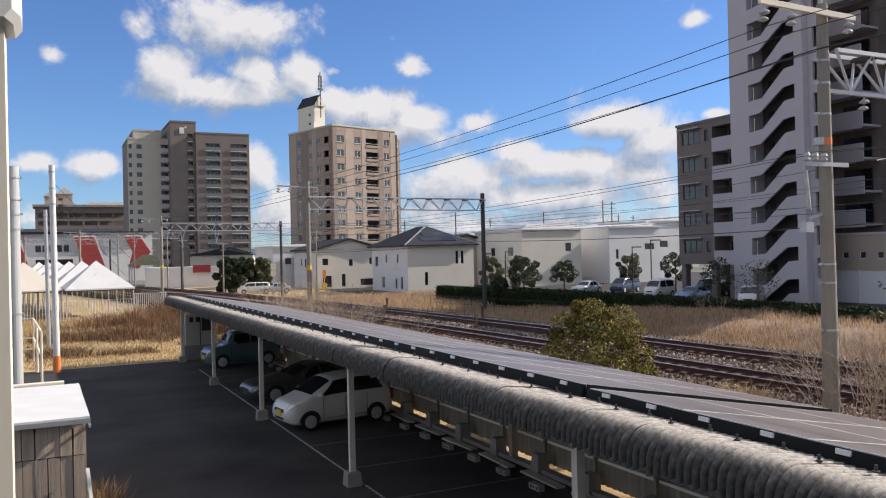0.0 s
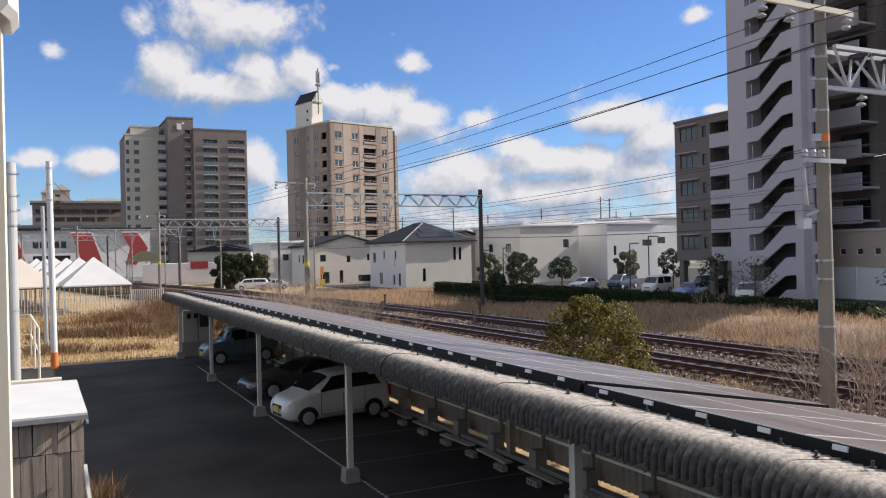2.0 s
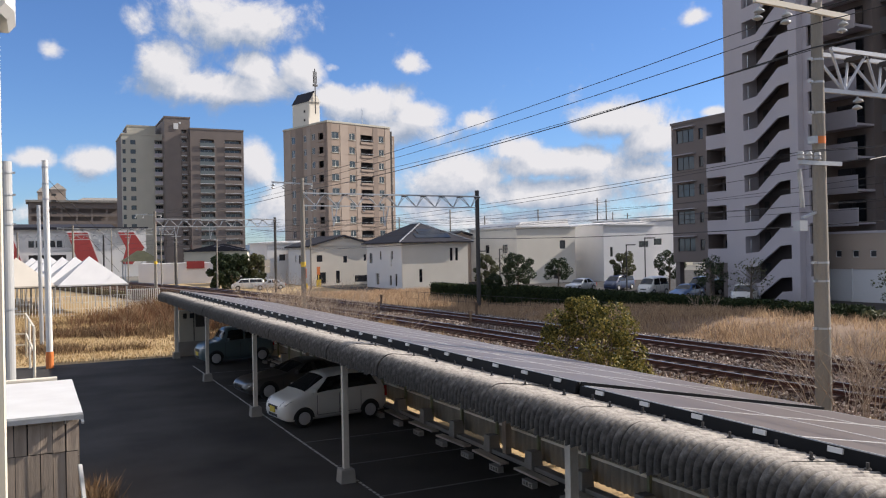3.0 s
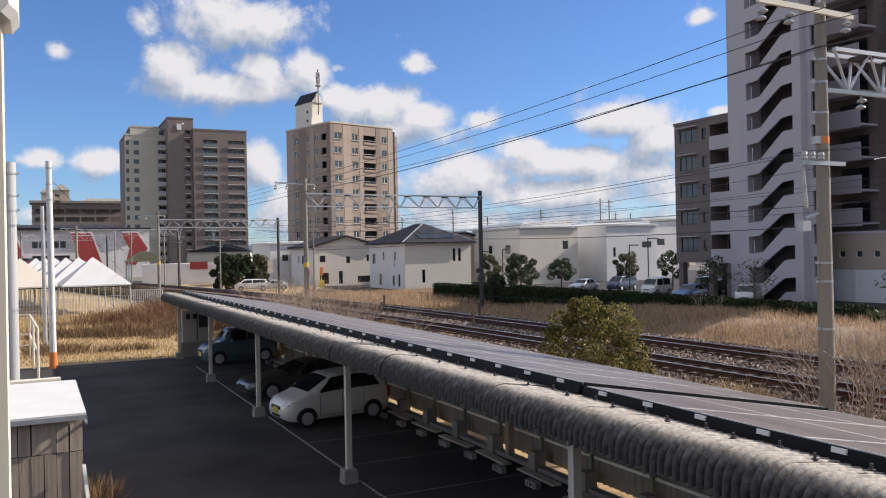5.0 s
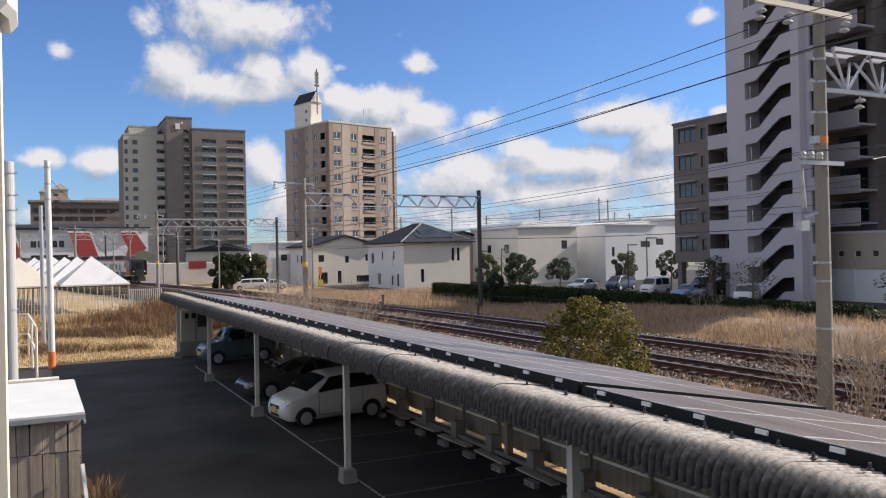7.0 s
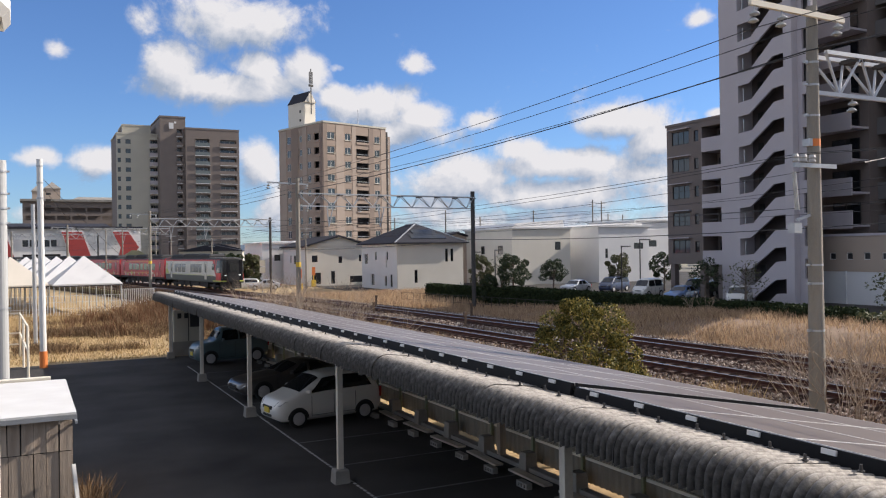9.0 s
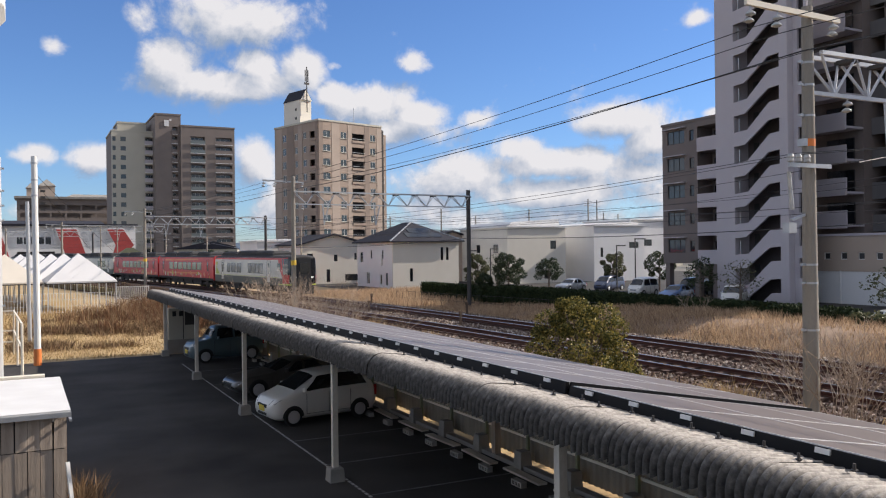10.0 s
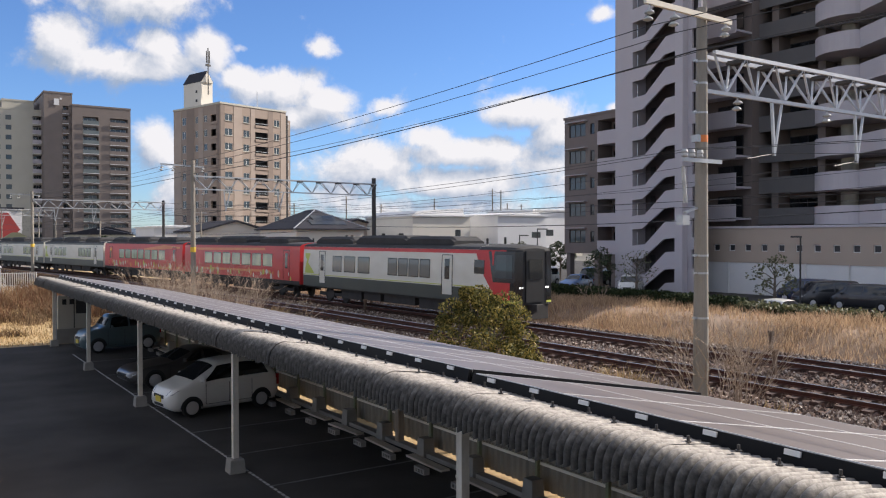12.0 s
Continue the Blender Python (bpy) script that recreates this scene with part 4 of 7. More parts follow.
def house(name_label, x, y, w, d, h, walls, roof, front=(), side=(), roof_h=2.2, over=0.6, face=None):
    """A two-storey house: its front looks towards -y, its side towards -x."""
    b = thing("house", name_label, "house", rz(x, y, 0))
    bm = bmesh.new()
    wall(bm, w, h, [f[:4] for f in front], 0.2)
    fw = part("front_wall", bm, M[face or walls], b)
    bm = bmesh.new()
    wall(bm, d - 0.2, h, [f[:4] for f in side], 0.2)
    sw = part("side_wall", bm, M[walls], b, m=Matrix.Translation((0, d, 0)) @ SIDE)
    for f, wl in [(f, fw) for f in front] + [(f, sw) for f in side]:
        window(wl, pose(f[0], 0, f[2]), f[1] - f[0], f[3] - f[2], "dark_glass", "frame_dark" if len(f) < 5 else f[4], 2 if f[1] - f[0] > 0.9 else 1)
    bm = bmesh.new()
    box(bm, 0.22, w, 0.22, d, 0, h - 0.05)
    part("core", bm, M[walls], b)
    bm = bmesh.new()
    if roof == "hip":
        r = min(w, d) / 2 + over
        a = [(-over, -over), (w + over, -over), (w + over, d + over), (-over, d + over)]
        base = [bm.verts.new((px, py, h)) for px, py in a]
        top = [bm.verts.new((px, py, h + 0.16)) for px, py in a]
        rg = [bm.verts.new((-over + r, -over + r + (0.001 if w >= d else 0), h + roof_h)), bm.verts.new((w + over - r, d + over - r, h + roof_h))]
        for i in range(4):
            bm.faces.new((base[i], base[(i + 1) % 4], top[(i + 1) % 4], top[i]))
        bm.faces.new(base[::-1])
        if d > w:
            bm.faces.new((top[0], top[1], rg[0]))
            bm.faces.new((top[1], top[2], rg[1], rg[0]))
            bm.faces.new((top[2], top[3], rg[1]))
            bm.faces.new((top[3], top[0], rg[0], rg[1]))
        else:
            bm.faces.new((top[0], top[1], rg[1], rg[0]))
            bm.faces.new((top[1], top[2], rg[1]))
            bm.faces.new((top[2], top[3], rg[0], rg[1]))
            bm.faces.new((top[3], top[0], rg[0]))
        rf = part("roof", bm, M["roof_tile"], b, "dark slate hip roof")
    elif roof == "gable":
        prism(bm, [(-over, h - 0.1), (w / 2, h + roof_h - 0.1), (w + over, h - 0.1), (w + over, h + 0.12), (w / 2, h + roof_h + 0.14), (-over, h + 0.12)], -over, d + over)
        rf = part("roof", bm, M["roof_tile"], b, "dark slate gable roof")
        bm = bmesh.new()
        prism(bm, [(0, h - 0.05), (w, h - 0.05), (w / 2, h + roof_h - 0.1)], 0.0, 0.2)
        part("gable", bm, M[face or walls], b)
    else:
        loft(bm, [[(-0.25, -0.25, h + e), (w + 0.25, -0.25, h + e + roof_h * 0), (w + 0.25, d + 0.2, h + e), (-0.25, d + 0.2, h + e)] for e in (0.0, 0.22)])
        prism(bm, [(0.5, h + 0.2), (w - 0.3, h + 0.2), (w - 0.6, h + 0.2 + roof_h), (1.5, h + 0.2 + roof_h * 0.55)], 1.0, d - 0.5)
        rf = part("roof", bm, M["white_wall"], b)
    return b, rf


hw, rf = house("white two-storey house with dark hip roof and solar panels", 41.9, 96.3, 9.6, 12.6, 6.0, "white_wall", "hip",
      front=[(2.4, 2.85, 0.9, 2.6), (6.9, 7.3, 3.6, 5.3), (7.7, 8.1, 3.6, 5.3)],
      side=[(9.0, 9.5, 3.9, 5.0), (5.0, 5.5, 3.9, 5.0), (1.0, 2.2, 3.3, 4.8, "white_paint"), (3.4, 4.6, 0.4, 2.0, "white_paint"), (8.2, 9.0, 0.4, 1.8, "white_paint"), (10.2, 10.9, 0.4, 2.0)], face="cream_wall", roof_h=2.75)
for a, b in (((-0.6, -0.6, 6.18), (4.8, 4.8, 8.77)), ((10.2, -0.6, 6.18), (4.8, 4.8, 8.77)), ((4.8, 4.8, 8.77), (4.8, 7.8, 8.77))):
    bm = bmesh.new()
    bar(bm, a, b, 0.16, 0.1)
    part("ridge_cap", bm, M["grey_metal"], rf, "pale ridge cap")
for k, n in ((0, 3), (1, 2)):
    for i in range(n):
        x0, y0 = 4.8 - n * 0.85 + 1.7 * i, 0.35 + 1.3 * k
        bm = bmesh.new()
        loft(bm, [[(x0 + dx, y0 + dy, 6.16 + 0.48 * (y0 + dy + 0.6) + e) for dx, dy in ((0, 0), (1.65, 0), (1.65, 1.25), (0, 1.25))] for e in (0.03, 0.08)])
        part("roof_panel", bm, M["dark_glass"], rf, "dark solar panel on the roof")
for k in range(3):
    bm = bmesh.new()
    box(bm, 0, 0.45, 0, 0.12, 0.55 * k, 0.55 * k + 0.36)
    part("meter_box", bm, M["white_paint"], hw, m=Matrix.Translation((-0.13, 3.9, 3.0)) @ SIDE)
house("beige two-storey house with dark gable roof", 36.4, 118, 10.5, 12, 5.9, "white_wall", "gable",
      front=[(1.0, 1.9, 3.6, 4.6), (5.2, 5.8, 3.4, 4.4), (8.5, 8.9, 3.6, 4.6), (1.0, 2.4, 0.3, 2.0), (4.0, 4.6, 0.3, 2.2), (7.0, 9.4, 0.4, 1.4)],
      side=[(4.0, 4.6, 3.5, 4.6), (6.0, 7.0, 3.3, 4.6)], face="cream_wall", roof_h=1.6, over=0.5)
house("white boxy house with flat roof beside the line", 33.2, 131, 8.5, 12, 6.6, "white_wall", "flat", side=[(2.0, 2.6, 3.8, 4.8), (4.0, 4.6, 3.8, 4.8), (6, 6.6, 3.8, 4.8), (8.5, 9.6, 3.8, 4.8), (6.0, 7.6, 0.9, 2.2)], front=[(2, 3, 3.8, 4.8)], roof_h=0.3)
house("cream boxy house with a low sloping roof", 60.5, 98.5, 10.0, 14, 8.0, "cream_wall", "flat",
      front=[(7.3, 8.3, 4.9, 6.1), (6.2, 7.2, 0.6, 1.9)], side=[(2, 3.2, 4.4, 5.6), (5, 6.2, 4.4, 5.6), (10, 11.5, 4.4, 5.6)], roof_h=1.1)
house("beige house half hidden behind its neighbours", 55.2, 112, 7.0, 9, 6.6, "beige_wall", "gable", front=[(2.2, 4.4, 3.9, 5.4)], side=[(3, 4, 4, 5)], roof_h=1.2)
house("white modern house with flat roof", 74.5, 97, 9.5, 12, 8.2, "white_wall", "flat", front=[(1.2, 1.7, 3.6, 5.0), (6.6, 8.4, 4.9, 5.8), (3.4, 4.0, 3.0, 3.6)], side=[(2, 3, 4, 5)], roof_h=0.5)
house("white house with flat roof and balcony", 84.0, 100, 8.0, 12, 9.2, "white_wall", "flat", front=[(2.0, 4.2, 5.2, 6.2), (1, 3, 1.5, 3)], side=[(2, 3, 4, 5)], roof_h=0.2)


# ---- railway masts and wires ----
M["orange"] = mat("orange_band", (0.75, 0.22, 0.05), (0.65, 0.18, 0.04), 3, 0.6)
M["porcelain"] = mat("white_porcelain", (0.5, 0.5, 0.48), (0.3, 0.3, 0.29), 6, 0.25)
M["steel_white"] = mat("pale_galvanised_lattice", (0.62, 0.63, 0.65), (0.5, 0.51, 0.53), 3, 0.5, 0.3)


def insulator(parent, x, y, z):
    """Two bell discs on a pin, hanging a little aslant."""
    bm = bmesh.new()
    for i in range(2):
        loft(bm, [[(x - 0.05 * i + r * math.cos(0.5236 * k), y + r * math.sin(0.5236 * k), z - 0.17 - 0.17 * i + dz) for k in range(12)] for r, dz in ((0.035, 0.06), (0.06, 0.045), (0.115, 0.0), (0.125, -0.035), (0.1, -0.04), (0.04, -0.07))])
    ins = part("insulator", bm, M["porcelain"], parent, "greyish white bell insulators", smooth=True)
    bm = bmesh.new()
    tube(bm, (x, y, z), (x - 0.03, y, z - 0.14), 0.022, n=6)
    part("hook", bm, M["grey_metal"], ins)


def lattice(parent, a, b, z0, z1, n, wide=0.5, material="steel_white", r=0.05):
    """A lattice beam between two places: two upper chords, one lower, with struts."""
    a, b = Vector((*a, 0)), Vector((*b, 0))
    d = (b - a).normalized()
    side = Vector((-d.y, d.x, 0)) * wide / 2
    up, dn = Vector((0, 0, z1)), Vector((0, 0, z0))
    for off in (side, -side):
        bm = bmesh.new()
        bar(bm, a + up + off, b + up + off, 2 * r)
        part("upper_chord", bm, M[material], parent)
    bm = bmesh.new()
    bar(bm, a + dn, b + dn, 2 * r)
    part("lower_chord", bm, M[material], parent)
    for i in range(n):
        p, q, c = a.lerp(b, i / n), a.lerp(b, (i + 1) / n), a.lerp(b, (i + 0.62) / n)
        for off in (side, -side):
            bm = bmesh.new()
            bar(bm, p + up + off, c + dn, r * 1.1)
            part("strut", bm, M[material], parent)
            bm = bmesh.new()
            bar(bm, q + up + off, c + dn, r * 1.1)
            part("strut", bm, M[material], parent)
        bm = bmesh.new()
        box(bm, -0.16, 0.16, -wide / 2, wide / 2, -0.05, 0.05)
        part("gusset", bm, M["dark_pole"], parent, m=Matrix.Translation(q + up - Vector((0, 0, 0.07))))


def droppers(parent, x, y, ztop):
    """Short hanging arm and insulator that hold the wire."""
    bm = bmesh.new()
    bar(bm, (x - 0.12, y, ztop), (x, y, ztop - 1.5), 0.07)
    bar(bm, (x + 0.35, y, ztop), (x, y, ztop - 1.5), 0.06)
    part("registration_arm", bm, M["grey_metal"], parent)
    bm = bmesh.new()
    tube(bm, (x, y, ztop - 1.45), (x - 1.2, y, ztop - 1.65), 0.02, n=6)
    part("steady_arm", bm, M["dark_pole"], parent)
    insulator(parent, x - 1.6, y, ztop)


mast = thing("railway_mast", "concrete railway mast with lattice beam, insulators and an orange band", "mast", group="railway masts")
mx, my = 17.13, 13.75
bm = bmesh.new()
tube(bm, (mx, my, 0.0), (mx, my, 10.85), 0.207, 0.13, 20)
part("pole", bm, M["pole"], mast, "grey concrete pole", smooth=False)
for z in (2.9, 4.05, 4.5, 8.15, 8.9, 9.45):
    bm = bmesh.new()
    tube(bm, (mx, my, z), (mx, my, z + 0.05), 0.216 - 0.0071 * z, n=20)
    box(bm, mx - 0.3, mx - 0.2, my - 0.04, my + 0.04, z, z + 0.06)
    part("clamp", bm, M["grey_metal"], mast)
bm = bmesh.new()
tube(bm, (mx, my, 7.42), (mx, my, 7.6), 0.159, n=20)
part("orange_band", bm, M["orange"], mast)
bm = bmesh.new()
box(bm, mx - 0.27, mx - 0.15, my - 0.1, my + 0.1, 7.42, 7.6)
part("tag_plate", bm, M["grey_metal"], mast)
bm = bmesh.new()
bar(bm, (14.8, my - 0.22, 10.62), (18.0, my - 0.22, 10.55), 0.09, 0.13)
part("top_arm", bm, M["cream_paint"], mast, "pale steel cross arm")
for x in (14.95, 15.85, 17.8):
    insulator(mast, x, my - 0.22, 10.55)
bm = bmesh.new()
bar(bm, (16.15, my - 0.24, 6.92), (17.6, my - 0.24, 6.92), 0.07, 0.1)
part("lower_arm", bm, M["grey_metal"], mast)
for x in (16.2, 16.48, 16.78):
    bm = bmesh.new()
    loft(bm, [[(x + r * math.cos(0.6283 * k), my - 0.24 + r * math.sin(0.6283 * k), 6.98 + dz) for k in range(10)] for r, dz in ((0.05, 0.0), (0.09, 0.03), (0.07, 0.1), (0.09, 0.13), (0.06, 0.2))])
    part("pin_insulator", bm, M["porcelain"], mast, "white pin insulator")
bm = bmesh.new()
tube(bm, (16.06, my - 0.3, 6.75), (16.16, my - 0.3, 5.85), 0.05, n=8)
part("cable_guard", bm, M["porcelain"], mast)
bm = bmesh.new()
bar(bm, (16.5, my, 5.62), (17.0, my, 5.75), 0.06)
box(bm, 16.3, 16.56, my - 0.1, my + 0.1, 5.3, 5.55)
part("track_lamp", bm, M["grey_metal"], mast)
lattice(mast, (17.3, my), (32.7, my), 8.75, 9.7, 12)
for x in (24.35, 20.2):
    droppers(mast, x, my, 8.75)
bm = bmesh.new()
tube(bm, (32.8, my, 0), (32.8, my, 10.0), 0.2, n=14)
part("far_post", bm, M["dark_pole"], mast)


def portal(s, right, left, top, label, lat=True, beam=(8.4, 9.3), right_r=0.17):
    """A wire portal across both tracks at s along the line."""
    p = thing("railway_portal", label, "mast", group="railway masts")
    a, b = along(s, left), along(s, right)
    bm = bmesh.new()
    tube(bm, (a.x, a.y, 0), (a.x, a.y, top), 0.19, 0.15, 12)
    part("left_pole", bm, M["pole"], p)
    bm = bmesh.new()
    tube(bm, (b.x, b.y, 0), (b.x, b.y, top - 0.6), right_r, n=12)
    part("right_pole", bm, M["dark_pole"], p, "dark steel pole")
    lattice(p, (a.x, a.y), (b.x, b.y), beam[0], beam[1], 9, 0.45, "grey_metal", 0.04)
    for o in (1.2, -3.0):
        c = along(s, o)
        droppers(p, c.x, c.y, beam[0])
    bm = bmesh.new()
    bar(bm, (a.x - 2.2, a.y, top - 0.35), (a.x + 0.8, a.y, top - 0.45), 0.1)
    part("top_arm", bm, M["grey_metal"], p)
    for x in (a.x - 2.1, a.x - 1.3, a.x + 0.7):
        insulator(p, x, a.y, top - 0.4)
    bm = bmesh.new()
    tube(bm, (a.x, a.y, 4.0), (a.x, a.y, 4.35), 0.2, n=12)
    part("yellow_band", bm, M["lime_band"], p)
    return p


M["lime_band"] = mat("yellow_plate", (0.75, 0.5, 0.05), (0.65, 0.42, 0.04), 3, 0.6)
portal(47.5, 9.6, -5.4, 10.4, "railway portal with a lattice beam over both tracks")
portal(92, 9.6, -5.4, 10.2, "railway portal with a lattice beam far down the line")
portal(128, 8.6, -7.0, 9.8, "railway portal near the station")
portal(165, 8.6, -7.0, 9.8, "railway portal near the station")


def wire(name, pts, r, label, sag=0.4):
    """A hanging wire through the given places."""
    line = [Vector(pts[0])]
    for a, b in zip(pts, pts[1:]):
        a, b = Vector(a), Vector(b)
        for i in range(1, 13):
            t = i / 12
            line.append(a.lerp(b, t) - Vector((0, 0, 4 * sag * t * (1 - t))))
    bm = bmesh.new()
    loft(bm, [[(p.x + r * math.cos(1.2566 * k), p.y, p.z + r * math.sin(1.2566 * k)) for k in range(5)] for p in line])
    return solid(name, bm, M["wire"], label, "wire", group="overhead wires")


g2, g3 = along(47.5, -5.4), along(92, -5.4)
for dx, z0, z1, r in ((-2.25, 10.02, 9.85, 0.011), (-1.35, 9.98, 9.8, 0.011), (0.6, 9.95, 9.9, 0.011)):
    wire("feeder_wire", [(mx + dx, my - 26, z0 + 0.3), (mx + dx, my - 0.22, z0), (g2.x + dx, g2.y, z1), (g3.x + dx * 0.7, g3.y, z1)], r, "thin dark overhead feeder wire", 0.32)
wire("messenger_wire", [(mx - 0.2, my - 26, 9.8), (mx - 0.2, my, 9.75), (g2.x, g2.y, 9.45), (g3.x, g3.y, 9.4)], 0.019, "thick dark overhead wire", 0.35)
for dz in (0.0, 0.35):
    wire("signal_cable", [(16.4 + dz, my - 26, 7.0), (16.4 + dz, my - 0.24, 7.2), (g2.x, g2.y, 7.2 - dz), (g3.x, g3.y, 6.4 - dz)], 0.008, "thin dark line-side cable", 0.35)
for c in TRACKS:
    for z, sag in ((6.1, 0.05), (7.3, 0.7)):
        pts = [(CURVE_X + c, my - 30, z)] + [tuple(along(s, c, z)) for s in (3.75, 47.5, 92, 128, 165)]
        wire("contact_wire" if z < 7 else "catenary_wire", pts, 0.008, "thin contact wire over the track", sag)
wire("lamp_cable", [(33.0, -15, 6.3), (33.0, 14, 6.2), (along(47.5, 9.6).x, along(47.5, 9.6).y, 5.9), (along(92, 9.6).x, along(92, 9.6).y, 5.6)], 0.022, "thick dark cable along the far side", 0.35)
for z in (8.2, 7.4):
    wire("street_wire", [(38, 5, z + 0.7), (40.5, 60, z), (30, 118, z)], 0.013, "thin wire in front of the flats", 0.6)

# ---- leaves and twigs ----
M["leaf_gold"] = island("yellow_green_leaves", [(0.025, 0.032, 0.01), (0.075, 0.08, 0.02), (0.16, 0.145, 0.036), (0.27, 0.22, 0.055), (0.42, 0.32, 0.085)], 0.6, 0.3, 0.25)
M["leaf_green"] = island("dark_green_leaves", [(0.015, 0.03, 0.014), (0.035, 0.055, 0.022), (0.07, 0.085, 0.03)], 0.55, 0.4, 0.15)
M["leaf_olive"] = island("olive_leaves", [(0.05, 0.06, 0.03), (0.11, 0.115, 0.05), (0.19, 0.18, 0.09)], 0.6, 0.4, 0.2)
M["bark"] = mat("bark", (0.2, 0.155, 0.12), (0.11, 0.085, 0.065), 6, 0.95, bump=0.4)


def leaf_mesh(name, clumps, per, size, material, seed, shell=0.45):
    """Leaves in clumps (x, y, z, r): small folded quads."""
    rng = np.random.default_rng(seed)
    verts, faces = [], []
    for cx, cy, cz, r in clumps:
        for _ in range(per):
            d = rng.normal(size=3)
            d /= np.linalg.norm(d)
            p = np.array((cx, cy, cz)) + d * r * (shell + (1 - shell) * rng.uniform() ** 0.5) * np.array((1, 1, 0.85))
            u = rng.normal(size=3)
            u /= np.linalg.norm(u)
            v = np.cross(u, rng.normal(size=3))
            v /= np.linalg.norm(v) + 1e-6
            s = size * rng.uniform(0.6, 1.4)
            k = len(verts)
            for a, b in ((-1, 0), (0, -0.55), (1, 0), (0, 0.55)):
                verts.append(tuple(p + u * a * s + v * b * s))
            faces.append((k, k + 1, k + 2, k + 3))
    return raw(name, verts, faces, material)


def limbs(bm, start, ends, r):
    """Bent tapering limbs from start to each end."""
    rng = random.Random(len(ends))
    for e in ends:
        a, e = Vector(start), Vector(e)
        mid = a.lerp(e, 0.5) + Vector((rng.uniform(-0.15, 0.15), rng.uniform(-0.15, 0.15), 0.1)) * (e - a).length
        tube(bm, a, mid, r, r * 0.7, 6)
        tube(bm, mid, e, r * 0.7, r * 0.25, 6)


def tree(label, x, y, h, spread, material, seed, low=0.35, count=16, per=120, leaf=0.12, clump_r=0.32, name="tree", group=""):
    rng = random.Random(seed)
    t = thing(name, label, "tree", rz(x, y, 0), group=group)
    tips = []
    for i in range(count):
        a, f = 6.283 * i * 0.382, (i + 0.5) / count
        rad = spread * (0.35 + 0.65 * math.sin(math.pi * (0.15 + 0.8 * f))) * rng.uniform(0.55, 1.0)
        tips.append((rad * math.cos(a), rad * math.sin(a), h * (low + (1 - low) * f * 0.92)))
    bm = bmesh.new()
    tube(bm, (0, 0, -0.05), (0.04 * h, 0.02 * h, h * 0.55), 0.045 * h ** 0.7 + 0.03, 0.05, 8)
    tube(bm, (0.04 * h, 0.02 * h, h * 0.55), (0.02 * h, 0, h * 0.9), 0.05, 0.02, 6)
    for i, e in enumerate(tips):
        limbs(bm, (0.03 * h, 0.01 * h, min(h * 0.8, max(h * 0.25, e[2] * 0.75))), [e], 0.035)
    part("trunk", bm, M["bark"], t)
    me = leaf_mesh("crown", [(*e, spread * clump_r * rng.uniform(0.7, 1.3)) for e in tips], per, leaf, M[material], seed)
    part("crown", me, None, t)
    return t


# the big bush beside the track
bush = thing("bush", "dense yellow-green evergreen bush beside the track", "bush", rz(14.3, 19.3, 0))
rng = random.Random(3)
cl = []
for i in range(34):
    a, f = i * 2.4, (i + 0.5) / 34
    rad = 1.45 * math.sqrt(max(0, 1 - (f * 0.98) ** 3.2)) * rng.uniform(0.6, 1.0)
    cl.append((rad * math.cos(a), rad * math.sin(a), 0.5 + 2.75 * f + rng.uniform(-0.1, 0.2), rng.uniform(0.24, 0.5)))
cl += [(-1.35 - 0.16 * i, 0.75 + 0.2 * i, 1.35 + 0.1 * i, 0.34 - 0.05 * i) for i in range(5)] + [(0.5 * math.cos(i) - 0.1, 0.5 * math.sin(i), 3.1 + 0.1 * i, 0.22) for i in range(4)] + [(1.0, -0.9, 1.35, 0.5), (0.7, -1.2, 1.1, 0.5), (1.25, -0.5, 1.2, 0.5), (1.35, -0.9, 1.0, 0.4), (0.3, -1.35, 1.2, 0.4)]
part("foliage", leaf_mesh("foliage", cl, 640, 0.042, M["leaf_gold"], 5, 0.5), None, bush)
bm = bmesh.new()
limbs(bm, (0, 0, 0), [(c[0] * 0.8, c[1] * 0.8, c[2]) for c in cl], 0.04)
part("trunk", bm, M["bark"], bush)

# clipped hedge in front of the far car park
for y0, y1, top, mat_name in ((17, 26.5, 1.55, "leaf_olive"), (26.5, 44, 1.78, "hedge_leaf"), (44, 60, 1.8, "hedge_leaf"), (60, 75, 1.62, "hedge_leaf")):
    hd = thing("hedge", "clipped dark green hedge along the car park", "hedge", group="hedges")
    rngn = np.random.default_rng(int(y0))
    verts, faces = [], []
    for _ in range(int(420 * (y1 - y0))):
        f = rngn.uniform()
        y = rngn.uniform(y0, y1)
        lump = 0.08 * noise.noise((y * 0.8, 1.0, 0.0))
        if f < 0.6:
            c = np.array((35.7 + rngn.normal() * 0.07 + lump, y, rngn.uniform(0.3, top)))
        else:
            c = np.array((rngn.uniform(35.7, 36.9), y, top + rngn.normal() * 0.06 + lump))
        u, v = rngn.normal(size=3), rngn.normal(size=3)
        u, v = u / np.linalg.norm(u) * 0.1, v / np.linalg.norm(v) * 0.07
        k = len(verts)
        verts += [tuple(c - u), tuple(c - v), tuple(c + u), tuple(c + v)]
        faces.append((k, k + 1, k + 2, k + 3))
    part("foliage", raw("foliage", verts, faces, M[mat_name]), None, hd)
    bm = bmesh.new()
    box(bm, 35.78, 36.85, y0, y1, 0, top - 0.08)
    part("inner_growth", bm, M["hedge_leaf"], hd)

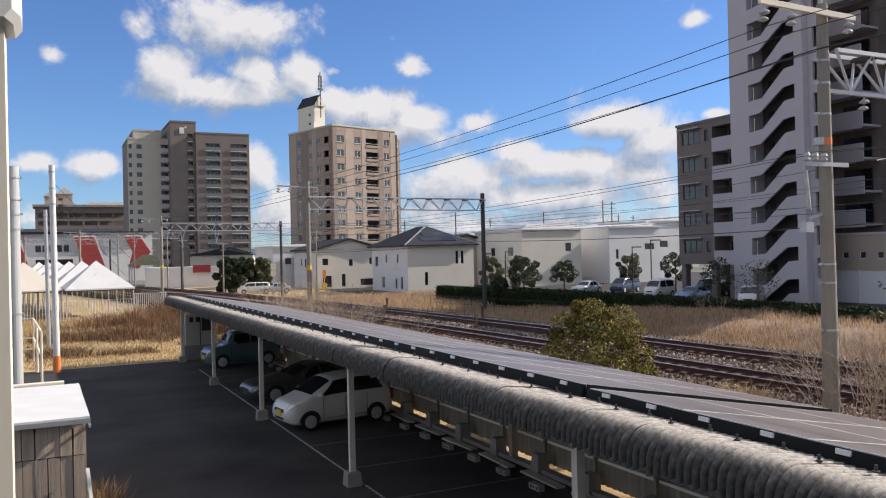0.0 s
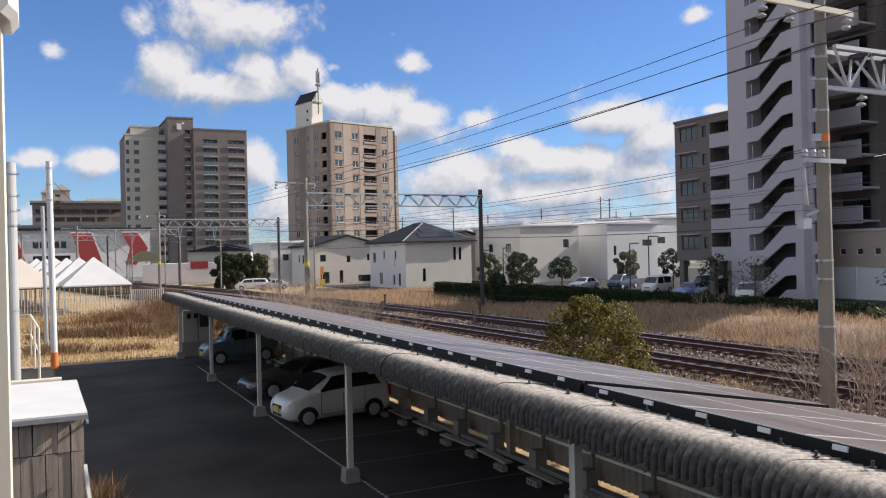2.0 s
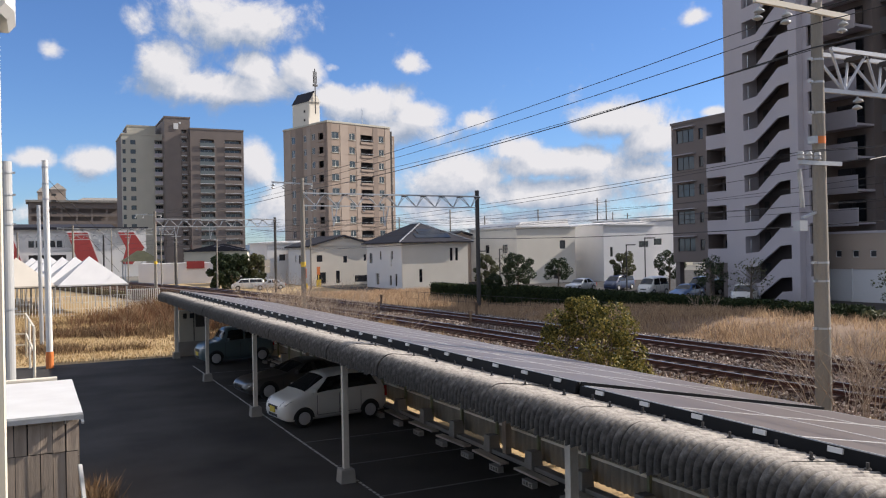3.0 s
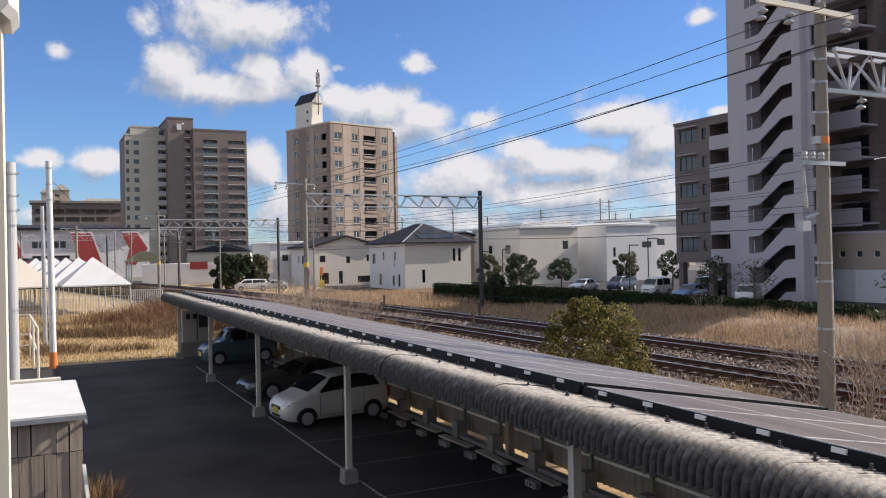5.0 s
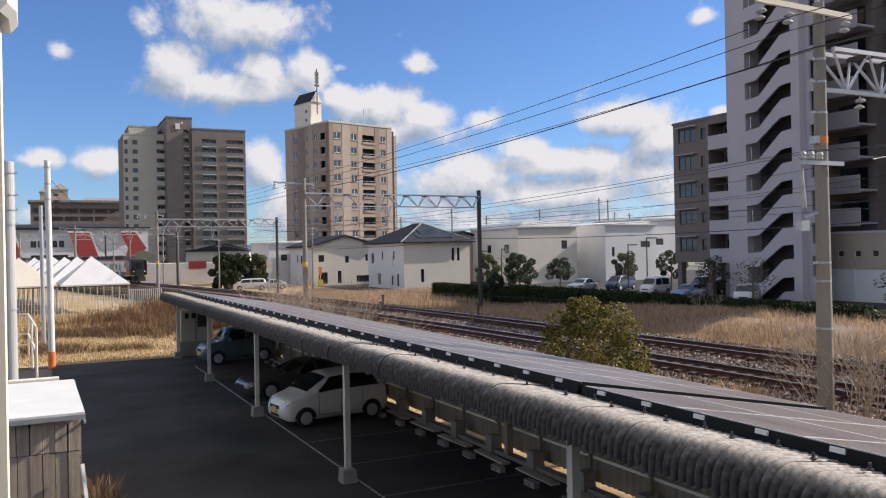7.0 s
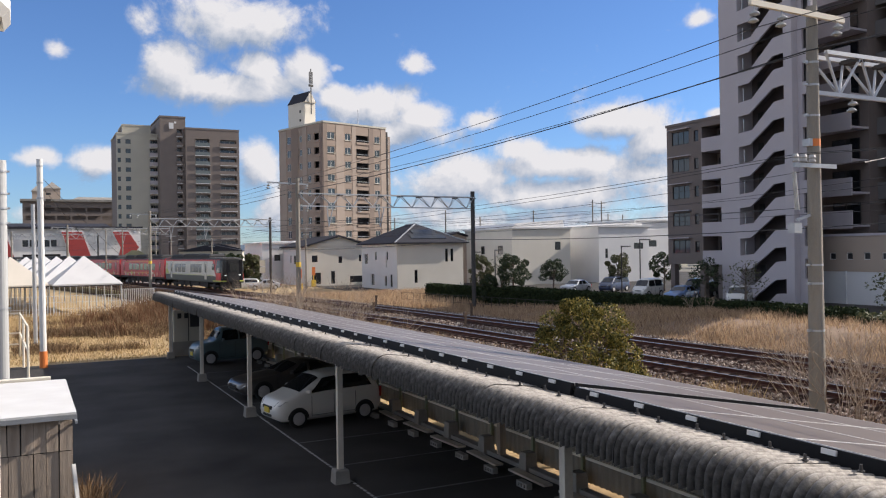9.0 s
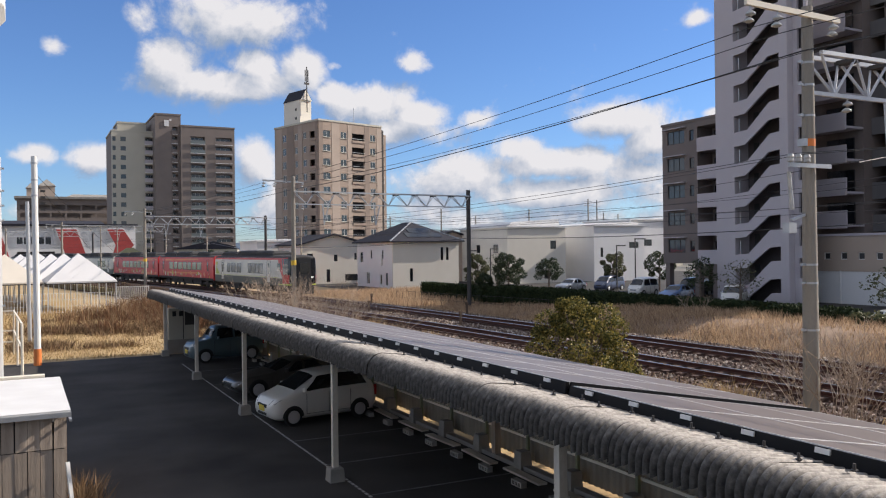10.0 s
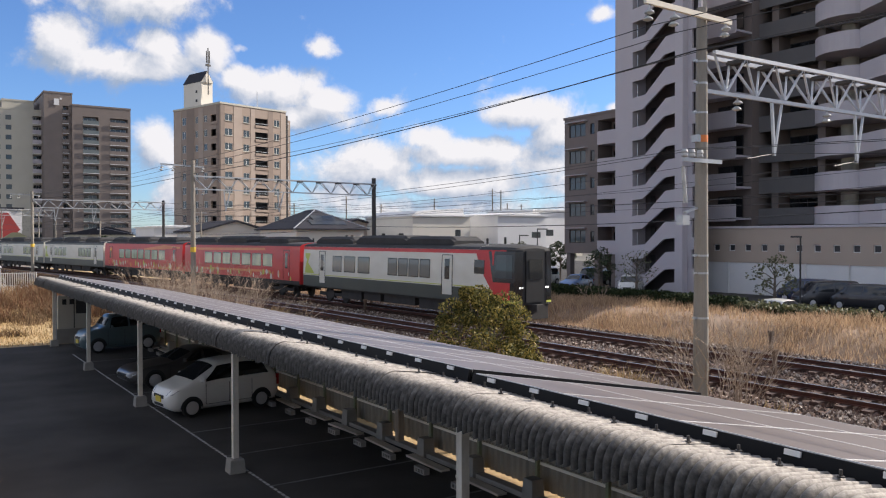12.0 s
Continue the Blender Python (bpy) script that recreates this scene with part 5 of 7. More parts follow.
for lab, x, y, h, sp, mt, low, per, cnt in (
        ("leafless pruned tree with pale twigs beside the house", 54.0, 90.5, 4.6, 1.7, "leaf_olive", 0.35, 26, 14),
        ("rounded yellow-green conifer by the hedge", 44.5, 79.0, 4.6, 1.3, "leaf_olive", 0.2, 150, 18),
        ("dark green spreading pine by the hedge", 49.5, 80.5, 4.5, 1.9, "leaf_green", 0.25, 170, 18),
        ("dark shrub hanging over the hedge", 36.0, 62.5, 2.9, 1.0, "leaf_green", 0.1, 150, 12),
        ("small round green tree in the car park", 57.5, 84.0, 3.7, 1.7, "leaf_green", 0.35, 120, 14),
        ("small round green tree in the car park", 61.5, 76.5, 4.3, 1.5, "leaf_olive", 0.35, 150, 14),
        ("dark pruned tree with layered crown in the car park", 64.5, 72.0, 4.5, 1.6, "leaf_green", 0.35, 130, 12),
        ("dark sparse tree in front of the flats", 55.5, 56.5, 4.0, 1.6, "leaf_green", 0.3, 80, 14),
        ("pruned tree with bare twigs in front of the stair", 51.5, 48.0, 4.0, 1.7, "leaf_olive", 0.3, 22, 14),
        ("pruned tree with sparse olive leaves", 46.8, 31.8, 3.9, 1.5, "leaf_olive", 0.35, 34, 14),
        ("dark broad tree near the crossing", 23.9, 120, 5.1, 1.9, "leaf_green", 0.05, 220, 20),
        ("dark broad tree near the crossing", 26.1, 120, 5.2, 1.9, "leaf_green", 0.05, 220, 20),
        ("green tree near the crossing", 28.9, 120, 4.9, 1.6, "leaf_olive", 0.15, 170, 18)):
    tree(lab, x, y, h, sp, mt, int(x * 10), low, cnt, per * (2 if per > 100 else 1), 0.2 if y > 100 else 0.1)


def shrub(label, x, y, z, w, h, stems, seed, r=0.012):
    """A leafless shrub: many forked twigs in one mesh."""
    rng = random.Random(seed)
    bm = bmesh.new()

    def grow(p, d, length, rad, depth):
        q = p + d * length
        tube(bm, p, q, rad, rad * 0.7, 3, caps=False)
        if depth:
            for _ in range(rng.choice((2, 3))):
                nd = (d + Vector((rng.uniform(-0.7, 0.7), rng.uniform(-0.7, 0.7), rng.uniform(-0.25, 0.5)))).normalized()
                grow(q, nd, length * rng.uniform(0.55, 0.85), rad * 0.7, depth - 1)
    for _ in range(stems):
        a, k = rng.uniform(0, 6.283), rng.uniform(0, 1) ** 0.5
        p = Vector((x + w * k * math.cos(a) * 0.7, y + w * k * math.sin(a) * 0.7, z))
        d = Vector((0.5 * k * math.cos(a), 0.5 * k * math.sin(a), 1)).normalized()
        grow(p, d, h * rng.uniform(0.25, 0.42), r * rng.uniform(0.8, 1.4), 3)
    return solid("bare_shrub", bm, M["twig"], label, "shrub", group="bare shrubs")


for i, (x, y, w, h, n) in enumerate(((13.4, 38.5, 1.7, 3.3, 30), (13.2, 42.5, 1.9, 3.7, 34), (13.4, 47, 1.9, 3.8, 34), (13.8, 34.5, 1.5, 2.7, 20), (13.4, 52, 1.9, 3.6, 28))):
    shrub("tangled leafless brown shrub behind the carport", x, y, 0.0, w, h, n, i + 1)
shrub("tall leafless shrub round the mast", 17.0, 13.3, 0.3, 0.8, 3.2, 16, 21, 0.013)
shrub("tall leafless shrub round the mast", 17.6, 13.0, 0.3, 0.6, 3.0, 14, 22, 0.013)
shrub("leafless bramble on the bank", 33.5, 34.5, 1.2, 0.6, 1.3, 8, 23)

# ---- cars ----
M["tyre"] = mat("tyre_rubber", (0.018, 0.018, 0.018), (0.012, 0.012, 0.012), 5, 0.9)
M["rim"] = mat("silver_rim", (0.55, 0.55, 0.56), (0.42, 0.42, 0.43), 5, 0.45, 0.3)
M["lamp_glass"] = mat("lamp_glass", (0.55, 0.55, 0.52), (0.45, 0.45, 0.43), 6, 0.1, 0.3)
M["tail_red"] = mat("tail_lamp_red", (0.35, 0.01, 0.01), (0.3, 0.01, 0.01), 6, 0.2)
M["plate"] = mat("yellow_plate_small", (0.65, 0.5, 0.06), (0.6, 0.45, 0.05), 6, 0.5)
M["trim_black"] = mat("black_trim", (0.02, 0.02, 0.02), (0.015, 0.015, 0.015), 6, 0.6)


def paint(name, c):
    m = mat(name, c, tuple(v * 0.93 for v in c), 0.8, 0.28, spec=0.6)
    bs = m.node_tree.nodes["Principled BSDF"]
    bs.inputs["Coat Weight"].default_value, bs.inputs["Coat Roughness"].default_value = 0.6, 0.08
    return m


PAINT = {"white": paint("car_white", (0.74, 0.72, 0.67)), "dusty": paint("car_dusty_black", (0.06, 0.053, 0.047)), "black": paint("car_black", (0.022, 0.022, 0.024)), "teal": paint("car_dull_teal", (0.085, 0.125, 0.135)), "blue": paint("car_blue", (0.12, 0.2, 0.38)), "navy": paint("car_navy", (0.03, 0.045, 0.1)), "silver": paint("car_silver", (0.4, 0.42, 0.45))}


def car(label, m, L, Wd, H, colour, shape, wheel=0.28, plate="plate", group=""):
    """A car, nose at +x. shape: belt height, screen base, roof front, roof rear, tail base (fractions of the length from the nose), bonnet height."""
    belt, sb, r0, r1, tb, bonnet = shape
    c = thing("car", label, "car", m, group=group)
    w = Wd / 2
    X = lambda f: L / 2 - f * L
    fw, rw = X(0.19), X(0.82)
    # stations along the length: low edge, belt, belt width, top, top width
    st = [(0.0, 0.34, 0.66 * bonnet, 0.7, 0.69 * bonnet, 0.6), (0.02, 0.24, 0.8 * bonnet, 0.84, 0.84 * bonnet, 0.72), (0.06, 0.2, 0.9 * bonnet, 0.94, 0.95 * bonnet, 0.8)]
    if sb > 0.16:
        st.append((0.14, 0.19, 0.95 * bonnet, 0.985, 1.03 * bonnet, 0.84))
    st += [(sb, 0.19, belt - 0.04, 1.0, belt + 0.03, 0.86), (r0, 0.19, belt - 0.01, 1.0, H - 0.05, 0.78), ((r0 + r1) / 2, 0.19, belt, 1.0, H, 0.79), (r1, 0.19, belt + 0.02, 0.99, H - 0.05, 0.76), (tb, 0.2, belt + 0.02, 0.95, belt + 0.07, 0.8)]
    if tb < 0.96:
        st.append((0.985, 0.24, belt - 0.03, 0.9, belt + 0.02, 0.72))
    st.append((1.0, 0.32, belt - 0.14, 0.84, belt - 0.1, 0.6))
    F = np.linspace(0, 1, 49)
    cols = [np.interp(F, [a[0] for a in st], [a[k] for a in st]) for k in range(1, 6)]
    for k in range(5):
        for _ in range(2):
            e = np.concatenate(([cols[k][0]], cols[k], [cols[k][-1]]))
            cols[k] = np.concatenate(([cols[k][0]], (0.25 * e[:-2] + 0.5 * e[1:-1] + 0.25 * e[2:])[1:-1], [cols[k][-1]]))

    def half_ring(f):
        """Points from the sill over the belt to the middle of the top, as (y, z)."""
        zl, zb, wb, zr, wr = [float(np.interp(f, F, k)) for k in cols]
        wb, wr, t = wb * w, wr * w, max(0.02, zr - zb)
        return [(wb * 0.86, zl), (wb * 0.97, zl + 0.1), (wb, zl * 0.6 + zb * 0.4), (wb * 0.995, zb - 0.1), (wb * 0.962, zb), ((wb * 0.962 + wr) / 2 + 0.018, zb + 0.42 * t), (wr, zb + 0.84 * t), (wr * 0.9, zb + 0.94 * t), (wr * 0.5, zr), (0, zr + 0.008)]

    def round_ring(f):
        h = half_ring(f)
        return [(X(f), -y, z) for y, z in h] + [(X(f), y, z) for y, z in h[-2::-1]]
    bm = bmesh.new()
    loft(bm, [round_ring(float(f)) for f in F])
    part("body", bm, PAINT[colour], c, smooth=True)

    def side_pane(s, f0, f1, g0, g1):
        """Side glass from f0 to f1 at the belt and g0 to g1 at the roof."""
        bm = bmesh.new()
        rows = []
        for v in (0.1, 0.4, 0.7, 0.97):
            row = []
            for i in range(7):
                f = (f0 + (f1 - f0) * i / 6) * (1 - v) + (g0 + (g1 - g0) * i / 6) * v
                h = half_ring(f)[4:7]
                q = v * 2
                a, b, k = (h[0], h[1], q) if q < 1 else (h[1], h[2], q - 1)
                row.append((X(f), s * (a[0] + (b[0] - a[0]) * k + 0.007), a[1] + (b[1] - a[1]) * k))
            rows.append(row)
        loft(bm, rows, closed=False, caps=False)
        part("side_window", bm, M["dark_glass"], c)

    def top_pane(name, f0, f1, lean):
        """Front or rear screen lying on the top between two stations."""
        bm = bmesh.new()
        rows = []
        for i in range(6):
            f = f0 + (f1 - f0) * i / 5
            h = half_ring(f)
            ys, zs = [p[0] for p in h[:5:-1]], [p[1] for p in h[:5:-1]]
            rows.append([(X(f) + lean, u * h[6][0] * 0.96, float(np.interp(abs(u) * h[6][0] * 0.96, ys, zs)) + 0.009) for u in (-1, -0.9, -0.5, 0, 0.5, 0.9, 1)])
        loft(bm, rows, closed=False, caps=False)
        part(name, bm, M["dark_glass"], c, smooth=True)
    top_pane("windscreen", sb + 0.015, r0 - 0.025, 0.008)
    top_pane("rear_window", r1 + 0.02, tb - 0.012, -0.008)
    mid = r0 + (r1 - r0) * 0.38
    for s in (-1, 1):
        side_pane(s, sb + 0.055, mid - 0.012, r0 + 0.01, mid - 0.012)
        side_pane(s, mid + 0.012, tb - 0.07, mid + 0.012, r1 - 0.015)
    for fx in (fw, rw):
        for s in (-1, 1):
            bm = bmesh.new()
            y = s * (w - 0.09)
            loft(bm, [[(fx + r * math.cos(0.2856 * k), y + s * d, wheel + r * math.sin(0.2856 * k)) for k in range(22)] for r, d in ((wheel * 0.6, -0.08), (wheel * 0.96, -0.08), (wheel, -0.04), (wheel, 0.06), (wheel * 0.95, 0.095), (wheel * 0.66, 0.095))])
            tyre = part("wheel", bm, M["tyre"], c, "black tyre", smooth=False)
            bm = bmesh.new()
            loft(bm, [[(fx + r * math.cos(0.2856 * k), y + s * d, wheel + r * math.sin(0.2856 * k)) for k in range(22)] for r, d in ((wheel * 0.68, 0.02), (wheel * 0.68, 0.105), (wheel * 0.58, 0.1), (wheel * 0.5, 0.112), (wheel * 0.18, 0.122))])
            part("rim", bm, M["rim"], tyre)
            bm = bmesh.new()
            n = 12
            arch = [(fx + (wheel + 0.05) * math.cos(math.pi * k / n), wheel + (wheel + 0.05) * math.sin(math.pi * k / n)) for k in range(n + 1)]
            loft(bm, [[(x, s * (w + 0.002), z) for x, z in arch], [(x, s * (w - 0.14), z) for x, z in arch]])
            part("wheel_arch", bm, M["trim_black"], c)
    for s in (-1, 1):
        bm = bmesh.new()
        loft(bm, [[(X(0.012) - d, s * w * 0.56, bonnet - 0.24), (X(0.035) - d, s * w * 0.86, bonnet - 0.22), (X(0.085) - d, s * w * 0.935, bonnet - 0.1), (X(0.045) - d, s * w * 0.66, bonnet - 0.1)] for d in (-0.03, 0.1)])
        part("headlight", bm, M["lamp_glass"], c)
        bm = bmesh.new()
        box(bm, X(1.0) - 0.015, X(0.975), s * w * 0.78 - 0.09, s * w * 0.78 + 0.09, belt - 0.34, belt - 0.03)
        part("tail_lamp", bm, M["tail_red"], c)
        bm = bmesh.new()
        loft(bm, [[(X(sb + 0.1) + dx, s * (w + 0.01) + s * dy, z) for dx, dy in ((0, -0.05), (0.08, -0.05), (0.11, 0.03), (0.05, 0.08), (0, 0.07))] for z in (belt + 0.01, belt + 0.03, belt + 0.11, belt + 0.13)])
        part("mirror", bm, PAINT[colour], c)
        for f in (0.47, 0.68):
            bm = bmesh.new()
            box(bm, X(f + 0.03), X(f), s * (w + 0.004) - 0.012, s * (w + 0.004) + 0.012, belt - 0.13, belt - 0.1)
            part("door_handle", bm, PAINT[colour], c)
        bm = bmesh.new()
        for f in (0.31, 0.52, 0.73):
            box(bm, X(f) - 0.005, X(f) + 0.005, s * w - 0.006, s * w + 0.006, 0.32, belt - 0.06)
        box(bm, X(0.73), X(0.31), s * w - 0.006, s * w + 0.006, 0.315, 0.325)
        part("door_seam", bm, M["trim_black"], c)
    bm = bmesh.new()
    box(bm, X(0.0) - 0.04, X(0.0) + 0.015, -w * 0.42, w * 0.42, bonnet * 0.62, bonnet * 0.72)
    box(bm, X(0.03), X(0.0) + 0.008, -w * 0.4, w * 0.4, 0.33, 0.4)
    part("grille", bm, M["trim_black"], c)
    if plate:
        bm = bmesh.new()
        box(bm, X(0.0), X(0.0) + 0.03, -0.165, 0.165, 0.44, 0.6)
        part("number_plate", bm, M[plate], c, "blank plate")
    return c


HATCH = (0.95, 0.2, 0.42, 0.86, 0.975, 0.88)
COUPE = (0.8, 0.34, 0.52, 0.7, 0.9, 0.72)
BOXY = (1.05, 0.27, 0.36, 0.93, 0.985, 1.0)
SEDAN = (0.88, 0.29, 0.45, 0.73, 0.9, 0.82)
VAN = (1.02, 0.12, 0.28, 0.95, 0.99, 0.98)
car("white small hatchback parked under the carport", rz(7.68, 23.55, 188), 3.4, 1.48, 1.5, "white", HATCH, 0.27)
car("dusty black low sports coupe parked under the carport", rz(8.2, 28.6, 186), 4.2, 1.7, 1.24, "dusty", COUPE, 0.3, None)
car("dull teal boxy small off-roader parked under the carport", rz(8.1, 38.4, 186), 3.4, 1.48, 1.68, "teal", BOXY, 0.31)
far = "cars in the far car park"
for lab, x, y, a, L, H, col, shp in (
        ("white estate car waiting near the crossing", 25.9, 113.0, 170, 4.5, 1.6, "white", VAN),
        ("silver sedan waiting near the crossing", 28.6, 112.0, 175, 4.4, 1.45, "silver", SEDAN),
        ("pale blue sedan parked behind the hedge", 56.5, 78.0, 200, 4.5, 1.45, "silver", SEDAN),
        ("dark grey minivan parked behind the hedge", 60.5, 76.0, 200, 4.6, 1.75, "navy", VAN),
        ("white small van parked behind the hedge", 56.5, 65.5, 195, 3.5, 1.9, "white", VAN),
        ("blue sedan parked behind the hedge", 54.5, 58.5, 200, 4.5, 1.45, "blue", SEDAN),
        ("dark blue minivan parked near the flats", 61.0, 63.0, 200, 4.6, 1.85, "navy", VAN),
        ("white minivan parked near the flats", 53.5, 50.5, 215, 4.6, 1.75, "white", VAN),
        ("dark car parked under the flats", 63.0, 62.3, 180, 4.4, 1.5, "black", SEDAN),
        ("white sedan parked behind the hedge", 41.5, 28.4, 90, 4.6, 1.5, "white", SEDAN),
        ("dark minivan parked beside the low wing", 55.5, 33.5, 150, 4.7, 1.85, "black", VAN),
        ("dark minivan parked beside the low wing", 58.0, 36.5, 90, 4.7, 1.8, "navy", VAN),
        ("black estate car parked beside the low wing", 54.8, 30.2, 90, 4.6, 1.8, "black", VAN),
        ("white minivan parked beside the low wing", 52.5, 22.8, 90, 4.6, 1.85, "white", VAN)):
    car(lab, rz(x, y, a), L, 1.7, H, col, shp, 0.31, None, far)

# ---- street lamps and far poles ----
for x, y, h, arm in ((58.5, 69.0, 5.9, 1.4), (57.2, 70.5, 5.2, 1.2), (49.5, 84.5, 5.0, 1.1), (47.0, 85.5, 4.8, 1.1), (51.5, 33.0, 5.0, -1.0), (49.5, 25.5, 5.0, 1.1)):
    lp = thing("street_lamp", "dark street lamp with a flat arm in the car park", "street lamp", rz(x, y, 0), group="car park lamps")
    bm = bmesh.new()
    tube(bm, (0, 0, 0), (0, 0, h), 0.07, 0.06, 8)
    part("pole", bm, M["dark_pole"], lp)
    bm = bmesh.new()
    box(bm, min(0, arm), max(0, arm), -0.1, 0.1, h - 0.06, h + 0.06)
    part("lamp_head", bm, M["dark_pole"], lp)
for i, (x, y, h) in enumerate(((62, 122, 11.8), (72, 128, 11), (86, 132, 12.5), (97, 128, 14.5), (99.5, 128.5, 14.3), (118, 150, 13), (54, 125, 10.6), (45, 170, 12), (110, 135, 12))):
    pl = thing("utility_pole", "grey utility pole with cross arms beyond the houses", "utility pole", rz(x, y, 0), group="utility poles")
    bm = bmesh.new()
    tube(bm, (0, 0, 0), (0, 0, h), 0.16, 0.11, 8)
    part("pole", bm, M["pole"], pl)
    bm = bmesh.new()
    for z in (h - 0.5, h - 1.3):
        box(bm, -0.9, 0.9, -0.05, 0.05, z - 0.05, z + 0.05)
    part("cross_arm", bm, M["grey_metal"], pl)
for k, (z, r) in enumerate(((10.6, 0.022), (9.8, 0.022), (8.8, 0.03))):
    wire("town_wire", [(30, 128, z), (54, 125, z), (72, 128, z), (97, 128, z + 1.5), (118, 150, z + 1)], r, "thin wires between the utility poles", 0.5)

# ---- near poles, shed, pillar on the near side ----
bm = bmesh.new()
box(bm, -0.5, -0.0575, 1.62, 1.72, 0.0, 8.0)
solid("door_post", bm, M["cream_paint"], "cream painted post beside the viewer", "post", kind="structure")
bm = bmesh.new()
loft(bm, [[(x, y, z) for x, y in ((-0.4, 1.55), (-0.043 - r, 1.55), (-0.03 - r, 1.6), (-0.03 - r, 1.7), (-0.4, 1.7))] for z, r in ((5.415, 0.012), (5.43, 0.0), (7.5, 0.0))])
solid("gutter_box", bm, M["white_paint"], "white rounded gutter box above the post", "gutter", kind="structure")

M["pale_steel"] = mat("pale_grey_pole_paint", (0.5, 0.5, 0.49), (0.38, 0.38, 0.37), 1.5, 0.6, stretch=(1, 1, 0.3))
pipe = thing("steel_pole", "thick grey steel pole with bands behind the shed", "pole", rz(-0.76, 25.0, 0))
bm = bmesh.new()
tube(bm, (0, 0, 0), (0, 0, 7.62), 0.18, 0.165, 18)
part("shaft", bm, M["pale_steel"], pipe)
for z in (7.3, 6.7, 5.9, 6.3, 3.6):
    bm = bmesh.new()
    tube(bm, (0, 0, z), (0, 0, z + 0.05), 0.188, n=18)
    box(bm, 0.17, 0.24, -0.03, 0.03, z, z + 0.05)
    part("band", bm, M["grey_metal"], pipe)
for x, y, h, r, lab in ((0.4, 41, 9.4, 0.13, "pale concrete pole with an orange foot guard"), (0.12, 52, 8.0, 0.1, "slim pale pole in the field")):
    p = thing("slim_pole", lab, "pole", rz(x, y, 0))
    bm = bmesh.new()
    tube(bm, (0, 0, 0), (-0.06, 0, h), r * 1.15, r, 14)
    part("shaft", bm, M["white_paint"] if h > 9 else M["grey_metal"], p)
    for z in (h - 0.35, h - 1.1, h - 1.8):
        bm = bmesh.new()
        tube(bm, (-0.06, 0, z), (-0.06, 0, z + 0.08), r * 1.12, n=14)
        part("band", bm, M["grey_metal"], p)
    if h > 9:
        bm = bmesh.new()
        tube(bm, (0, 0, 0), (0, 0, 0.75), r * 1.3, r * 1.25, 14)
        part("foot_guard", bm, M["orange"], p, "orange foot guard")
        bm = bmesh.new()
        for k in range(4):
            box(bm, r + 0.05, r + 0.25, -0.04, 0.04, h - 1.6 - 0.28 * k, h - 1.5 - 0.28 * k)
        part("bracket", bm, M["dark_pole"], p)
wire("stay_wire", [(0.4, 41, 8.6), (6.5, 66, 4.5)], 0.012, "thin stay wire from the pole", 0.1)
wire("stay_wire", [(0.4, 41, 8.2), (5.5, 66, 3.8)], 0.012, "thin stay wire from the pole", 0.1)

shed = thing("shed", "weathered board shed with a white sheet-metal roof", "shed")
n = 0
rngs = random.Random(8)
bm = bmesh.new()
box(bm, -0.094, 0.094, 0, 0.02, 1.585, 2.17)
upper = mesh_of("board", bm, M["wood"])
bm = bmesh.new()
box(bm, -0.094, 0.094, 0, 0.02, 0, 1.57)
lower = mesh_of("board", bm, M["wood"])
for i in range(20):
    x = 0.48 - 0.2 * i
    for me in (upper, lower):
        part("board", me, None, shed, m=pose(x, 15.86 + rngs.uniform(-0.012, 0.012), 0, 0, rngs.uniform(-0.35, 0.35), 0))
for i in range(25):
    y = 15.98 + 0.2 * i
    for me in (upper, lower):
        part("board", me, None, shed, m=pose(0.6, y, -0.08, 0, 0, 90))
bm = bmesh.new()
box(bm, -3.6, 0.56, 15.9, 20.9, 0, 2.05)
part("carcass", bm, M["recess_shade"], shed)
bm = bmesh.new()
loft(bm, [[(-3.7, y, z), (0.66, y, z), (0.66, y, z + 0.035), (-3.7, y, z + 0.035)] for y, z in ((15.72, 2.235), (21.0, 2.11))])
part("roof_sheet", bm, M["white_paint"], shed, "white sheet-metal roof")
bm = bmesh.new()
box(bm, -3.7, 0.67, 15.7, 15.74, 2.15, 2.232)
box(bm, 0.64, 0.68, 15.74, 21.0, 2.06, 2.1)
part("fascia", bm, M["grey_metal"], shed)
bm = bmesh.new()
box(bm, -2.2, 0.35, 21.05, 21.3, 0, 2.2)
solid("board_panel", bm, M["cream_paint"], "pale board panel behind the shed", "panel")
bm = bmesh.new()
bar(bm, (0.72, 15.3, 0), (0.6, 15.75, 1.35), 0.06)
solid("leaning_post", bm, M["white_paint"], "pale post leaning on the shed", "post")
blades("shed_weeds", 700, lambda r: ((0.75 + abs(r.normal()) * 0.18, r.uniform(15.6, 17.2), 0.0), 1.0), 0.75, 0.018, M["dull_grass"], "dry brown weeds beside the shed", 0.5)

# ---- far end: cabinet, fences, shelters, station ----
cab = thing("meter_cabinet", "grey wall cabinet with meters at the carport's end", "cabinet", rz(6.2, 42.0, 0))
bm = bmesh.new()
box(bm, 0, 1.35, 0, 0.35, 0.7, 2.25)
part("case", bm, M["slab_beige"], cab)
for x in (0.18, 0.5):
    bm = bmesh.new()
    box(bm, x, x + 0.18, -0.03, 0.0, 1.85, 2.1)
    part("meter", bm, M["trim_black"], cab)
bm = bmesh.new()
box(bm, 0.68, 0.72, -0.02, 0.0, 0.72, 2.23)
box(bm, 0.78, 1.3, -0.02, 0.0, 1.4, 2.2)
part("door_seam", bm, M["dark_pole"], cab)
